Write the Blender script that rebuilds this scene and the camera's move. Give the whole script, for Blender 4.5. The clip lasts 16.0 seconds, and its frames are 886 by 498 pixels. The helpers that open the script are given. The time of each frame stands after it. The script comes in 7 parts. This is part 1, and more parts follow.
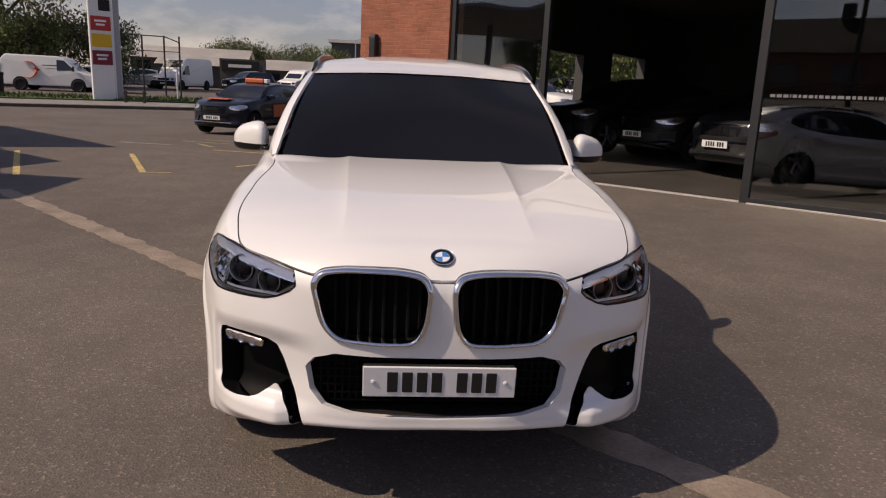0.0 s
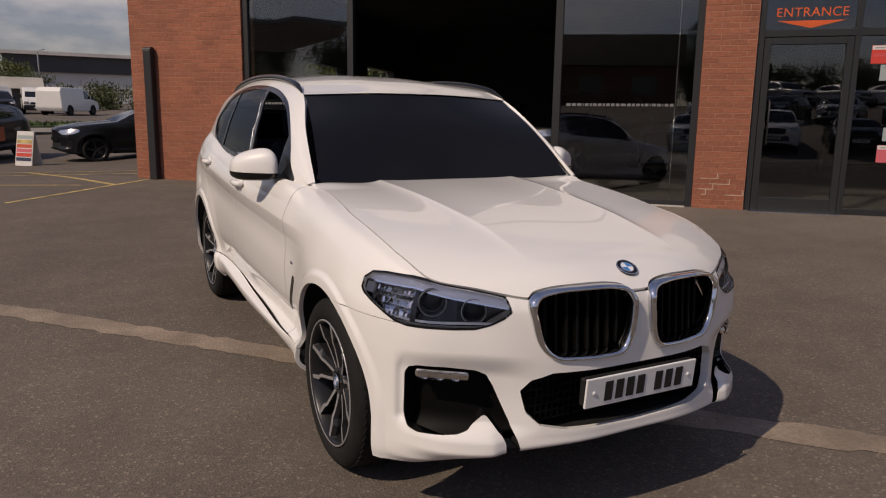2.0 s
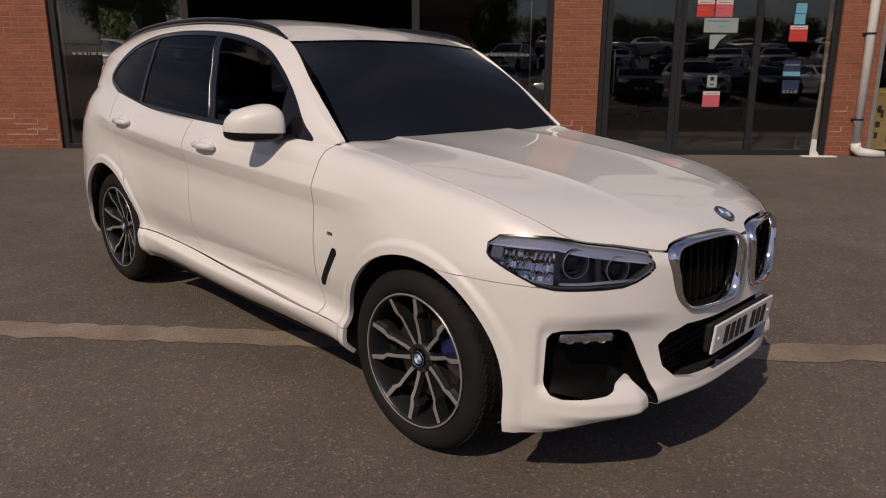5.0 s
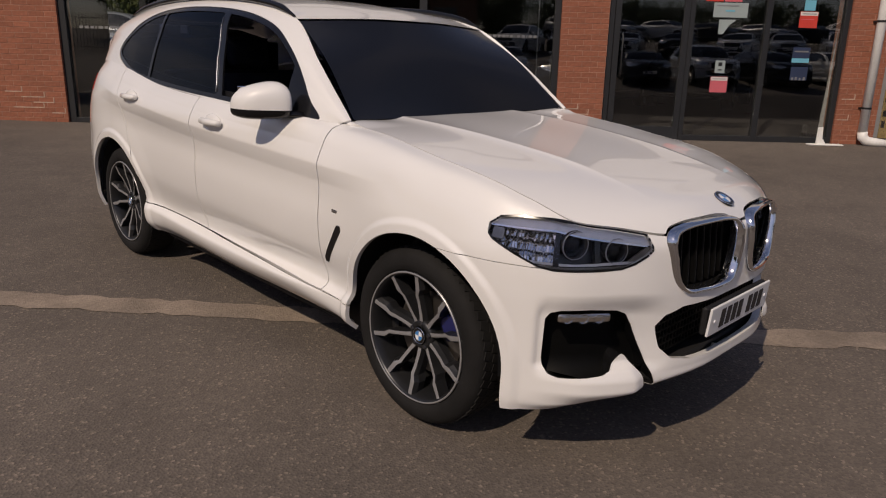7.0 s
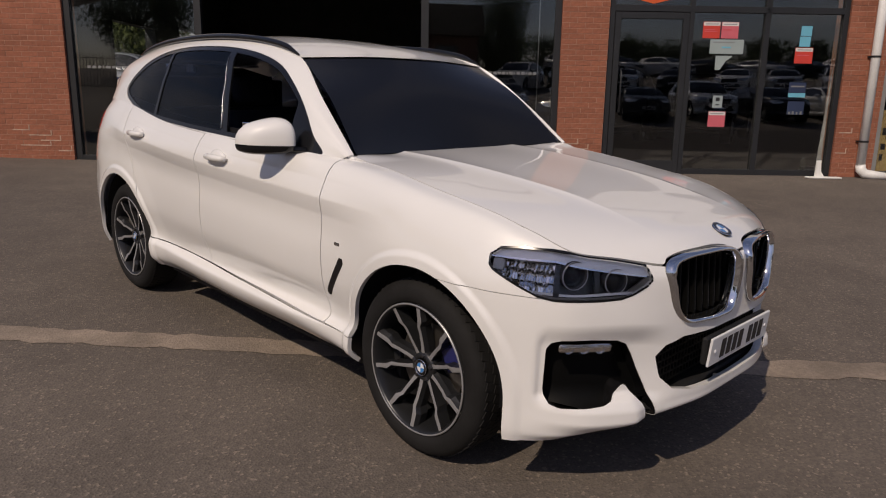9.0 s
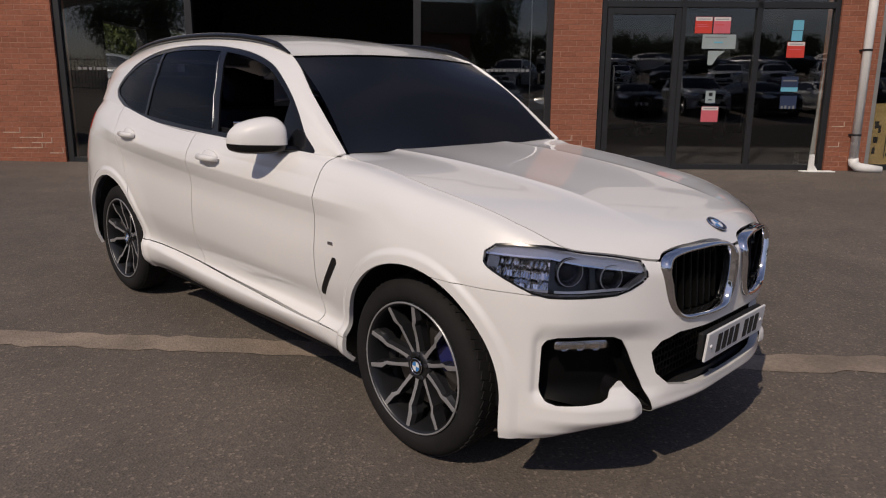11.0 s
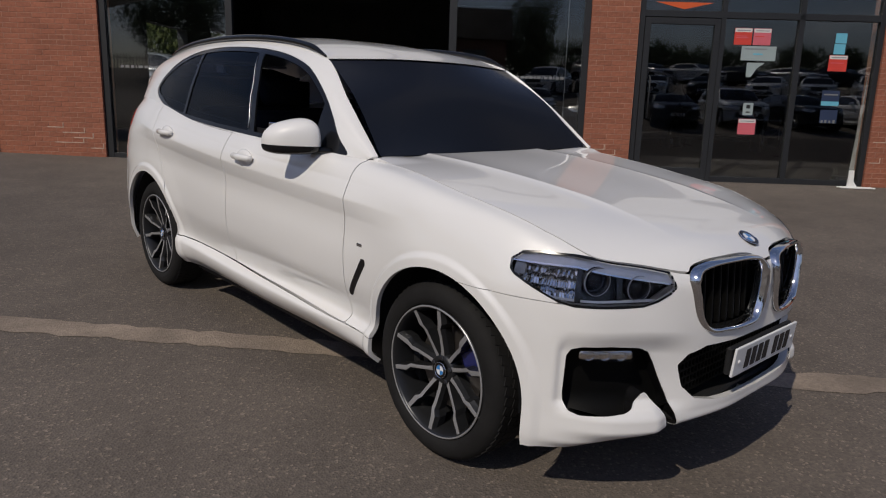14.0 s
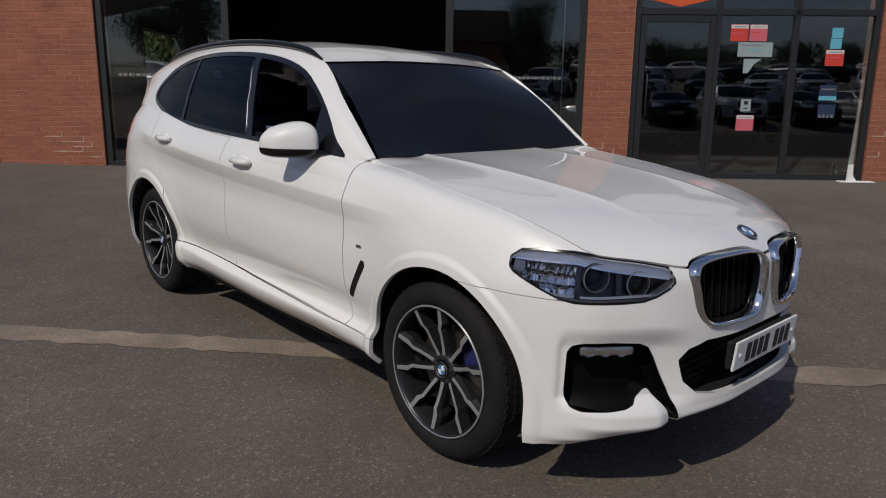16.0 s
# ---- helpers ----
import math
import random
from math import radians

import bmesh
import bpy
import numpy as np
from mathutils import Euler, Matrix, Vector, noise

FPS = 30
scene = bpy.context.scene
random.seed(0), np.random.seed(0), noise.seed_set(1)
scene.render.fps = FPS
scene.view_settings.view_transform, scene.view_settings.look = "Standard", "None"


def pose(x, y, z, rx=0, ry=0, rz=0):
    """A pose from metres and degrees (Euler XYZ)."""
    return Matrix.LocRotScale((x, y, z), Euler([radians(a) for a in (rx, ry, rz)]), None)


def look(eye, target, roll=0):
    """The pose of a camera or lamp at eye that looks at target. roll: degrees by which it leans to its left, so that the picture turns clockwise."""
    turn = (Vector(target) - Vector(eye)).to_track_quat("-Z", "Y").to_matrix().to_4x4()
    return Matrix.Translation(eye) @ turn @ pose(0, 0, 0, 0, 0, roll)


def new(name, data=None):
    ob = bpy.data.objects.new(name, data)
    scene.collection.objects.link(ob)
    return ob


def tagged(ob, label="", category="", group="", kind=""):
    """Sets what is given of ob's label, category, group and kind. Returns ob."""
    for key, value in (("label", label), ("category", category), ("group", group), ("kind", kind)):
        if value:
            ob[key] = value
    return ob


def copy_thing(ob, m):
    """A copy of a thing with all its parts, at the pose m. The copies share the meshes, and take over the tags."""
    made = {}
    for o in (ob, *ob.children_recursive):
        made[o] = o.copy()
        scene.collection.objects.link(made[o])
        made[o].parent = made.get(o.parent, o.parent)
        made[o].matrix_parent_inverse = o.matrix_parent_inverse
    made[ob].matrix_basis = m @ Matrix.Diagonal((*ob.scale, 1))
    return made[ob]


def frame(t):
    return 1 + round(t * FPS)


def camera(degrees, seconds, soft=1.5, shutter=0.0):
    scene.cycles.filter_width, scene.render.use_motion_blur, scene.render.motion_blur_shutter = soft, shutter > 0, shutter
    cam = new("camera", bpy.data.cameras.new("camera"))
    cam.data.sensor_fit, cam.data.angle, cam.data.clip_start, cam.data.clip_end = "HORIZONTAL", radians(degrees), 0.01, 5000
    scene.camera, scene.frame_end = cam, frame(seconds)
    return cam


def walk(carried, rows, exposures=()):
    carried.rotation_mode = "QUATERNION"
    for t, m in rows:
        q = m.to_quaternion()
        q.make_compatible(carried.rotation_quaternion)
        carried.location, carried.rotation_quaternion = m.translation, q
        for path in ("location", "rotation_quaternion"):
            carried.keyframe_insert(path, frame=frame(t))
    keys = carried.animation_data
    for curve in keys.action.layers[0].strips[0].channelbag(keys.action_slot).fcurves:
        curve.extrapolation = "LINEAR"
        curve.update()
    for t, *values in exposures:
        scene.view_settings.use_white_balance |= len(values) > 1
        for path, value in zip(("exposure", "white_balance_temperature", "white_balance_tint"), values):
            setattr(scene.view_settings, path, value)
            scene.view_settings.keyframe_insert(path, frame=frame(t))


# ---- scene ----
# The forecourt slopes gently: "local" places are given on the slope, SLOPE turns them upright.
UP = Vector((0.0044, 0.032, 1.0)).normalized()
SLOPE = UP.rotation_difference(Vector((0, 0, 1))).to_matrix().to_4x4()

cam = camera(64.9, 16.0, soft=1.15)
EYES = [
    (0, (-0.183, -3.061, 1.536), (-0.019, -1.124, 1.069), 2.7),
    (0.5, (-0.596, -3.069, 1.547), (-0.258, -1.145, 1.117), 3.0),
    (1, (-1.035, -2.971, 1.556), (-0.518, -1.077, 1.176), 1.4),
    (1.5, (-1.428, -2.886, 1.543), (-0.695, -1.066, 1.158), 2.8),
    (2, (-1.758, -2.642, 1.522), (-0.842, -0.912, 1.113), 1.5),
    (2.5, (-2.055, -2.45, 1.518), (-0.995, -0.804, 1.11), 1.6),
    (3, (-2.233, -2.246, 1.486), (-1.03, -0.707, 1.059), 1.7),
    (3.5, (-2.337, -2.018, 1.505), (-1.02, -0.588, 1.036), 0.9),
    (4, (-2.498, -1.879, 1.491), (-1.083, -0.543, 1.03), 0.2),
    (4.5, (-2.548, -1.815, 1.487), (-1.08, -0.54, 1.017), -0.3),
    (5, (-2.562, -1.804, 1.479), (-1.187, -0.449, 0.956), 1.4),
    (7.5, (-2.597, -1.848, 1.485), (-1.243, -0.492, 0.912), 2.7),
    (8, (-2.607, -1.857, 1.49), (-1.248, -0.481, 0.977), 2.8),
    (8.5, (-2.609, -1.862, 1.483), (-1.244, -0.481, 1.004), 2.3),
    (11, (-2.593, -1.854, 1.473), (-1.214, -0.488, 0.991), 1.5),
    (11.5, (-2.597, -1.846, 1.474), (-1.21, -0.49, 0.987), 2.3),
    (12, (-2.6, -1.844, 1.479), (-1.217, -0.484, 0.991), 2.0),
    (12.5, (-2.593, -1.85, 1.476), (-1.238, -0.463, 0.986), 1.9),
    (13, (-2.588, -1.866, 1.481), (-1.27, -0.443, 0.994), 2.0),
    (13.5, (-2.598, -1.868, 1.477), (-1.273, -0.449, 0.999), 2.7),
    (14, (-2.599, -1.866, 1.475), (-1.278, -0.44, 1.004), 2.8),
    (14.5, (-2.591, -1.866, 1.473), (-1.294, -0.417, 1.006), 2.1),
    (15, (-2.596, -1.874, 1.47), (-1.293, -0.429, 1.006), 2.5),
    (15.5, (-2.601, -1.87, 1.466), (-1.288, -0.433, 1.006), 2.9),
    (16, (-2.597, -1.876, 1.465), (-1.277, -0.446, 1.001), 1.7),

]
walk(cam, [(t, SLOPE @ look(eye, target, roll)) for t, eye, target, roll in EYES], [(0.0, -0.12, 8350, 18.5), (1.5, -0.34, 8300, 17.5), (2.7, -0.58, 8300, 16.5), (3.5, -0.68, 8300, 16.5), (6.0, -0.66, 8250, 16.5), (7.5, -0.53, 8050, 16), (8.6, -0.52, 7950, 15.5), (12.0, -0.57, 7400, 13), (16.0, -0.64, 6950, 8.0)])

# ---- light ----
SUN_WAY = (SLOPE.to_3x3() @ Vector((0.945, 0.245, -1.0))).normalized()
world = bpy.data.worlds.new("world")
scene.world = world
world.use_nodes = True
wn, wl = world.node_tree.nodes, world.node_tree.links
sky = wn.new("ShaderNodeTexSky")
sky.sky_type, sky.sun_disc = "NISHITA", False
sky.sun_elevation = math.asin(-SUN_WAY.z)
sky.sun_rotation = math.atan2(-SUN_WAY.x, -SUN_WAY.y)
sky.air_density, sky.dust_density, sky.ozone_density = 1.0, 0.25, 2.0
# broken white cloud over the blue
tc = wn.new("ShaderNodeTexCoord")
mp = wn.new("ShaderNodeMapping")
mp.inputs["Scale"].default_value = (1.0, 1.0, 2.6)
cl = wn.new("ShaderNodeTexNoise")
cl.inputs["Scale"].default_value, cl.inputs["Detail"].default_value, cl.inputs["Roughness"].default_value = 3.4, 7.0, 0.58
cr = wn.new("ShaderNodeValToRGB")
cr.color_ramp.elements[0].position, cr.color_ramp.elements[1].position = 0.46, 0.66
mx = wn.new("ShaderNodeMixRGB")
# clouds take the brightness of the sky round them, and thin out overhead
lit = wn.new("ShaderNodeVectorMath")
lit.operation = "MULTIPLY_ADD"
lit.inputs[1].default_value, lit.inputs[2].default_value = (0.75, 0.72, 0.68), (3.3, 3.2, 3.35)
tone = wn.new("ShaderNodeVectorMath")
tone.operation = "MULTIPLY"
tone.inputs[1].default_value = (1.0, 0.93, 1.06)
wl.new(sky.outputs["Color"], tone.inputs[0])
# less haze near the horizon
haze = wn.new("ShaderNodeMapRange")
haze.inputs["From Min"].default_value, haze.inputs["From Max"].default_value = 0.0, 0.40
haze.inputs["To Min"].default_value, haze.inputs["To Max"].default_value = 0.44, 1.0
clear = wn.new("ShaderNodeVectorMath")
clear.operation = "SCALE"
wl.new(tone.outputs[0], clear.inputs[0])
wl.new(haze.outputs["Result"], clear.inputs["Scale"])
wl.new(clear.outputs[0], lit.inputs[0])
wl.new(lit.outputs[0], mx.inputs[2])
hi = wn.new("ShaderNodeSeparateXYZ")
wl.new(tc.outputs["Generated"], hi.inputs[0])
thin = wn.new("ShaderNodeMapRange")
thin.inputs["From Min"].default_value, thin.inputs["From Max"].default_value = 0.12, 0.55
thin.inputs["To Min"].default_value, thin.inputs["To Max"].default_value = 1.0, 0.28
wl.new(hi.outputs["Z"], thin.inputs["Value"])
wl.new(hi.outputs["Z"], haze.inputs["Value"])
cover = wn.new("ShaderNodeMath")
cover.operation = "MULTIPLY"
wl.new(cr.outputs["Color"], cover.inputs[0])
wl.new(thin.outputs["Result"], cover.inputs[1])
bg = wn["Background"]
bg.inputs["Strength"].default_value = 0.125
wl.new(tc.outputs["Generated"], mp.inputs["Vector"])
wl.new(mp.outputs["Vector"], cl.inputs["Vector"])
wl.new(cl.outputs["Fac"], cr.inputs["Fac"])
wl.new(cover.outputs[0], mx.inputs[0])
wl.new(clear.outputs[0], mx.inputs[1])
wl.new(mx.outputs["Color"], bg.inputs["Color"])
sun = new("sun", bpy.data.lights.new("sun", "SUN"))
sun.data.energy, sun.data.angle, sun.data.color = 3.85, radians(0.55), (1.0, 0.955, 0.89)
sun.matrix_world = Matrix.Translation((0, 0, 30)) @ SUN_WAY.to_track_quat("-Z", "Y").to_matrix().to_4x4()


# ---- materials ----
def material(name, color, rough=0.5, metal=0.0, coat=0.0, vary=0.0, scale=8.0, bump=0.0, bump_scale=60.0, trans=0.0, ior=1.5, emit=0.0, fine=0.0, random_shift=0.0):
    """A principled surface with broad and fine colour variation, and a fine relief."""
    m = bpy.data.materials.new(name)
    m.use_nodes = True
    n, l = m.node_tree.nodes, m.node_tree.links
    b = n["Principled BSDF"]
    b.inputs["Base Color"].default_value = (*color, 1)
    b.inputs["Roughness"].default_value = rough
    b.inputs["Metallic"].default_value = metal
    b.inputs["Coat Weight"].default_value = coat
    b.inputs["Coat Roughness"].default_value = 0.02
    b.inputs["Transmission Weight"].default_value = trans
    b.inputs["IOR"].default_value = ior
    if emit:
        b.inputs["Emission Color"].default_value = (*color, 1)
        b.inputs["Emission Strength"].default_value = emit
    pos = n.new("ShaderNodeTexCoord")
    if vary or fine or random_shift:
        mixes = []
        for amount, sc, det in ((vary, scale, 5.0), (fine, scale * 14, 3.0)):
            if amount:
                t = n.new("ShaderNodeTexNoise")
                t.inputs["Scale"].default_value, t.inputs["Detail"].default_value = sc, det
                l.new(pos.outputs["Object"], t.inputs["Vector"])
                r = n.new("ShaderNodeMapRange")
                r.inputs["From Min"].default_value, r.inputs["From Max"].default_value = 0.3, 0.7
                r.inputs["To Min"].default_value, r.inputs["To Max"].default_value = 1 - amount, 1 + amount
                l.new(t.outputs["Fac"], r.inputs["Value"])
                mixes.append(r.outputs["Result"])
        if random_shift:
            o, g, a = n.new("ShaderNodeObjectInfo"), n.new("ShaderNodeNewGeometry"), n.new("ShaderNodeMath")
            l.new(o.outputs["Random"], a.inputs[0])
            l.new(g.outputs["Random Per Island"], a.inputs[1])
            fr = n.new("ShaderNodeMath")
            fr.operation = "FRACT"
            l.new(a.outputs[0], fr.inputs[0])
            r = n.new("ShaderNodeMapRange")
            r.inputs["To Min"].default_value, r.inputs["To Max"].default_value = 1 - random_shift, 1 + random_shift
            l.new(fr.outputs[0], r.inputs["Value"])
            mixes.append(r.outputs["Result"])
        last = None
        for o in mixes:
            if last is None:
                last = o
            else:
                k = n.new("ShaderNodeMath")
                k.operation = "MULTIPLY"
                l.new(last, k.inputs[0])
                l.new(o, k.inputs[1])
                last = k.outputs[0]
        v = n.new("ShaderNodeVectorMath")
        v.operation = "SCALE"
        v.inputs[0].default_value = color
        l.new(last, v.inputs["Scale"])
        l.new(v.outputs[0], b.inputs["Base Color"])
    if bump:
        t = n.new("ShaderNodeTexNoise")
        t.inputs["Scale"].default_value, t.inputs["Detail"].default_value = bump_scale, 4.0
        l.new(pos.outputs["Object"], t.inputs["Vector"])
        k = n.new("ShaderNodeBump")
        k.inputs["Strength"].default_value, k.inputs["Distance"].default_value = bump, 0.02
        l.new(t.outputs["Fac"], k.inputs["Height"])
        l.new(k.outputs["Normal"], b.inputs["Normal"])
    return m


def tarmac_material():
    m = material("tarmac", (0.112, 0.092, 0.078), 0.9, vary=0.16, scale=0.35, fine=0.0)
    n, l = m.node_tree.nodes, m.node_tree.links
    b = n["Principled BSDF"]
    base = b.inputs["Base Color"].links[0].from_socket
    pos = n.new("ShaderNodeTexCoord")
    grain = n.new("ShaderNodeTexVoronoi")
    grain.inputs["Scale"].default_value = 95.0
    l.new(pos.outputs["Object"], grain.inputs["Vector"])
    sep = n.new("ShaderNodeSeparateColor")
    l.new(grain.outputs["Color"], sep.inputs["Color"])
    ramp = n.new("ShaderNodeValToRGB")
    e = ramp.color_ramp.elements
    e[0].position, e[0].color = 0.0, (0.76, 0.76, 0.76, 1)
    e[1].position, e[1].color = 0.93, (1.15, 1.14, 1.11, 1)
    k = e.new(0.975)
    k.color = (1.8, 1.74, 1.66, 1)
    l.new(sep.outputs[0], ramp.inputs["Fac"])
    mix = n.new("ShaderNodeVectorMath")
    mix.operation = "MULTIPLY"
    l.new(base, mix.inputs[0])
    l.new(ramp.outputs["Color"], mix.inputs[1])
    patch = n.new("ShaderNodeTexNoise")
    patch.inputs["Scale"].default_value, patch.inputs["Detail"].default_value, patch.inputs["Roughness"].default_value = 2.2, 8.0, 0.7
    l.new(pos.outputs["Object"], patch.inputs["Vector"])
    pr = n.new("ShaderNodeMapRange")
    pr.inputs["From Min"].default_value, pr.inputs["From Max"].default_value = 0.3, 0.72
    pr.inputs["To Min"].default_value, pr.inputs["To Max"].default_value = 0.85, 1.2
    l.new(patch.outputs["Fac"], pr.inputs["Value"])
    sc = n.new("ShaderNodeVectorMath")
    sc.operation = "SCALE"
    l.new(mix.outputs[0], sc.inputs[0])
    l.new(pr.outputs["Result"], sc.inputs["Scale"])
    l.new(sc.outputs[0], b.inputs["Base Color"])
    bmp = n.new("ShaderNodeBump")
    bmp.inputs["Strength"].default_value, bmp.inputs["Distance"].default_value = 0.5, 0.006
    l.new(grain.outputs["Distance"], bmp.inputs["Height"])
    l.new(bmp.outputs["Normal"], b.inputs["Normal"])
    return m


TARMAC = tarmac_material()
CONCRETE = material("worn_concrete", (0.24, 0.19, 0.15), 0.9, vary=0.3, scale=3.0, fine=0.14, bump=0.4, bump_scale=90)
LINE_YELLOW = material("road_line_yellow", (0.46, 0.34, 0.13), 0.85, vary=0.45, scale=7.0, fine=0.3)
LINE_WHITE = material("road_line_white", (0.5, 0.48, 0.44), 0.85, vary=0.3, scale=7.0, fine=0.2)
BRICK = material("red_brick", (0.295, 0.103, 0.060), 0.88, vary=0.20, scale=1.6, fine=0.16, bump=0.35, bump_scale=120, random_shift=0.10)
MORTAR = material("mortar", (0.36, 0.19, 0.135), 0.95, vary=0.2, scale=5.0, fine=0.1, bump=0.3)
EFFLORESCENCE = material("pale_mortar", (0.46, 0.33, 0.26), 0.95, vary=0.3, scale=9.0)
FRAME = material("anthracite_aluminium", (0.015, 0.016, 0.018), 0.5, vary=0.1, scale=4.0)
# near-black stands in for shade inside the showroom and behind panel gaps
DARK = material("shade_lining", (0.055, 0.055, 0.057), 0.8, vary=0.2, scale=2.0)
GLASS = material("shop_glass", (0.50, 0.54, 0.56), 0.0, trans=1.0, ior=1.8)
PAINT_WHITE = material("white_car_paint", (0.775, 0.765, 0.75), 0.42, coat=1.0, vary=0.012, scale=1.5)
# side glass: dark by tint, its blue stands in for reflected sky
TINT = material("tinted_car_glass", (0.06, 0.09, 0.24), 0.0, trans=1.0, ior=1.01, coat=0.45)
SCREEN_GLASS = material("windscreen_glass", (0.42, 0.45, 0.58), 0.0, trans=1.0, ior=1.01, coat=0.20)
DARK_GLASS = material("dark_window_glass", (0.012, 0.014, 0.018), 0.05, coat=0.4)
GLOSS_BLACK = material("gloss_black_trim", (0.008, 0.008, 0.009), 0.16, coat=0.25)
MATT_BLACK = material("matt_black_plastic", (0.016, 0.016, 0.017), 0.6, vary=0.15, scale=20.0, bump=0.1, bump_scale=300)
CHROME = material("chrome", (0.72, 0.73, 0.75), 0.07, metal=1.0, vary=0.03, scale=10)
SATIN = material("satin_aluminium", (0.55, 0.55, 0.56), 0.28, metal=1.0, vary=0.06, scale=20)
RUBBER = material("tyre_rubber", (0.013, 0.0125, 0.0125), 0.8, vary=0.2, scale=12.0, bump=0.15, bump_scale=200)
RIM_DARK = material("wheel_grey_paint", (0.034, 0.035, 0.038), 0.35, metal=0.6, vary=0.08, scale=20)
RIM_FACE = material("machined_wheel_face", (0.34, 0.34, 0.35), 0.36, metal=0.45, vary=0.06, scale=30)
LENS = material("clear_lens", (0.97, 0.975, 0.98), 0.0, trans=1.0, ior=1.01, coat=0.22)
LAMP_INSIDE = material("lamp_reflector", (0.74, 0.70, 0.65), 0.20, metal=1.0, vary=0.1, scale=30)
LAMP_DARK = material("lamp_dark_bezel", (0.022, 0.022, 0.025), 0.25, vary=0.1, scale=30)
LAMP_GREY = material("lamp_housing_grey", (0.27, 0.255, 0.235), 0.28, metal=0.7, vary=0.1, scale=30)
LAMP_WHITE = material("lamp_light_guide", (0.30, 0.305, 0.32), 0.25)
LAMP_BROW = material("lamp_silver_brow", (0.74, 0.74, 0.76), 0.22, metal=0.25, vary=0.05, scale=30)
RED_LENS = material("red_lens", (0.35, 0.01, 0.012), 0.08, coat=0.6)
PLATE_WHITE = material("plate_white", (0.72, 0.73, 0.74), 0.35, vary=0.02, scale=30)
INK = material("black_ink", (0.01, 0.01, 0.012), 0.5)
BADGE_BLUE = material("badge_blue", (0.03, 0.20, 0.50), 0.15, coat=0.8)
BADGE_WHITE = material("badge_white", (0.75, 0.76, 0.78), 0.15, coat=0.8)
HEADLINING = material("grey_headlining_cloth", (0.10, 0.095, 0.09), 0.9, vary=0.1, scale=12, bump=0.1, bump_scale=200)
LEATHER = material("black_leather", (0.014, 0.014, 0.016), 0.7, vary=0.15, scale=10)
for m_, k_ in ((LEATHER, 0.08), (GLOSS_BLACK, 0.25), (RUBBER, 0.2), (MATT_BLACK, 0.25)):
    m_.node_tree.nodes["Principled BSDF"].inputs["Specular IOR Level"].default_value = k_
DISC = material("brake_disc_steel", (0.20, 0.18, 0.165), 0.35, metal=0.9, vary=0.15, scale=15)
CALIPER = material("blue_caliper", (0.012, 0.016, 0.10), 0.3, coat=0.5)
GRILLE_BLACK = material("grille_black", (0.0015, 0.0015, 0.0015), 0.6, vary=0.2, scale=30)
GRILLE_BLACK.node_tree.nodes["Principled BSDF"].inputs["Specular IOR Level"].default_value = 0.15


# ---- building helpers ----
def mesh_from(name, verts, faces, smooth=False, normals=None):
    me = bpy.data.meshes.new(name)
    me.from_pydata([tuple(v) for v in verts], [], [tuple(f) for f in faces])
    me.update()
    if smooth:
        me.polygons.foreach_set("use_smooth", [True] * len(me.polygons))
    if normals is not None:
        me.normals_split_custom_set_from_vertices([tuple(n) for n in normals])
    return me


def put(name, me, mat, parent=None, label="", m=None):
    """Links a mesh as one object, under a thing or alone."""
    if mat is not None:
        me.materials.append(mat)
    ob = new(name, me)
    if parent is not None:
        ob.parent = parent
    if m is not None:
        ob.matrix_basis = m
    if label:
        ob["label"] = label
    return ob


def part(name, bm, mat, parent=None, label="", m=None, smooth=False):
    """Links a bmesh as one mesh object under a thing or a part."""
    me = bpy.data.meshes.new(name)
    bm.to_mesh(me)
    bm.free()
    if smooth:
        me.polygons.foreach_set("use_smooth", [True] * len(me.polygons))
    return put(name, me, mat, parent, label, m)


def thing(name, m, label, category, group="", kind=""):
    return tagged(place_empty(name, m), label, category, group, kind)


def place_empty(name, m):
    e = new(name)
    e.empty_display_size = 0.1
    e.matrix_basis = m
    return e


def box(x0, x1, y0, y1, z0, z1, bevel=0.0, segments=1, bm=None):
    bm = bm or bmesh.new()
    r = bmesh.ops.create_cube(bm, size=1.0)
    m = Matrix.Translation(((x0 + x1) / 2, (y0 + y1) / 2, (z0 + z1) / 2)) @ Matrix.Diagonal((x1 - x0, y1 - y0, z1 - z0, 1))
    bmesh.ops.transform(bm, matrix=m, verts=r["verts"])
    if bevel:
        es = list({e for v in r["verts"] for e in v.link_edges})
        bmesh.ops.bevel(bm, geom=es, offset=bevel, segments=segments, affect="EDGES", profile=0.5)
    return bm


def lathe(profile, n=48, axis="x", bm=None, closed=False):
    """Turns a profile of (along the axis, radius) about an axis."""
    bm = bm or bmesh.new()
    rings = []
    for i in range(n):
        a = 2 * math.pi * i / n
        ring = []
        for h, r in profile:
            c, s = r * math.cos(a), r * math.sin(a)
            ring.append(bm.verts.new((h, c, s) if axis == "x" else (c, h, s) if axis == "y" else (c, s, h)))
        rings.append(ring)
    k = len(profile)
    for i in range(n):
        a, b = rings[i], rings[(i + 1) % n]
        for j in range(k if closed else k - 1):
            bm.faces.new((a[j], a[(j + 1) % k], b[(j + 1) % k], b[j]))
    bmesh.ops.remove_doubles(bm, verts=bm.verts, dist=1e-5)
    bmesh.ops.recalc_face_normals(bm, faces=bm.faces)
    return bm


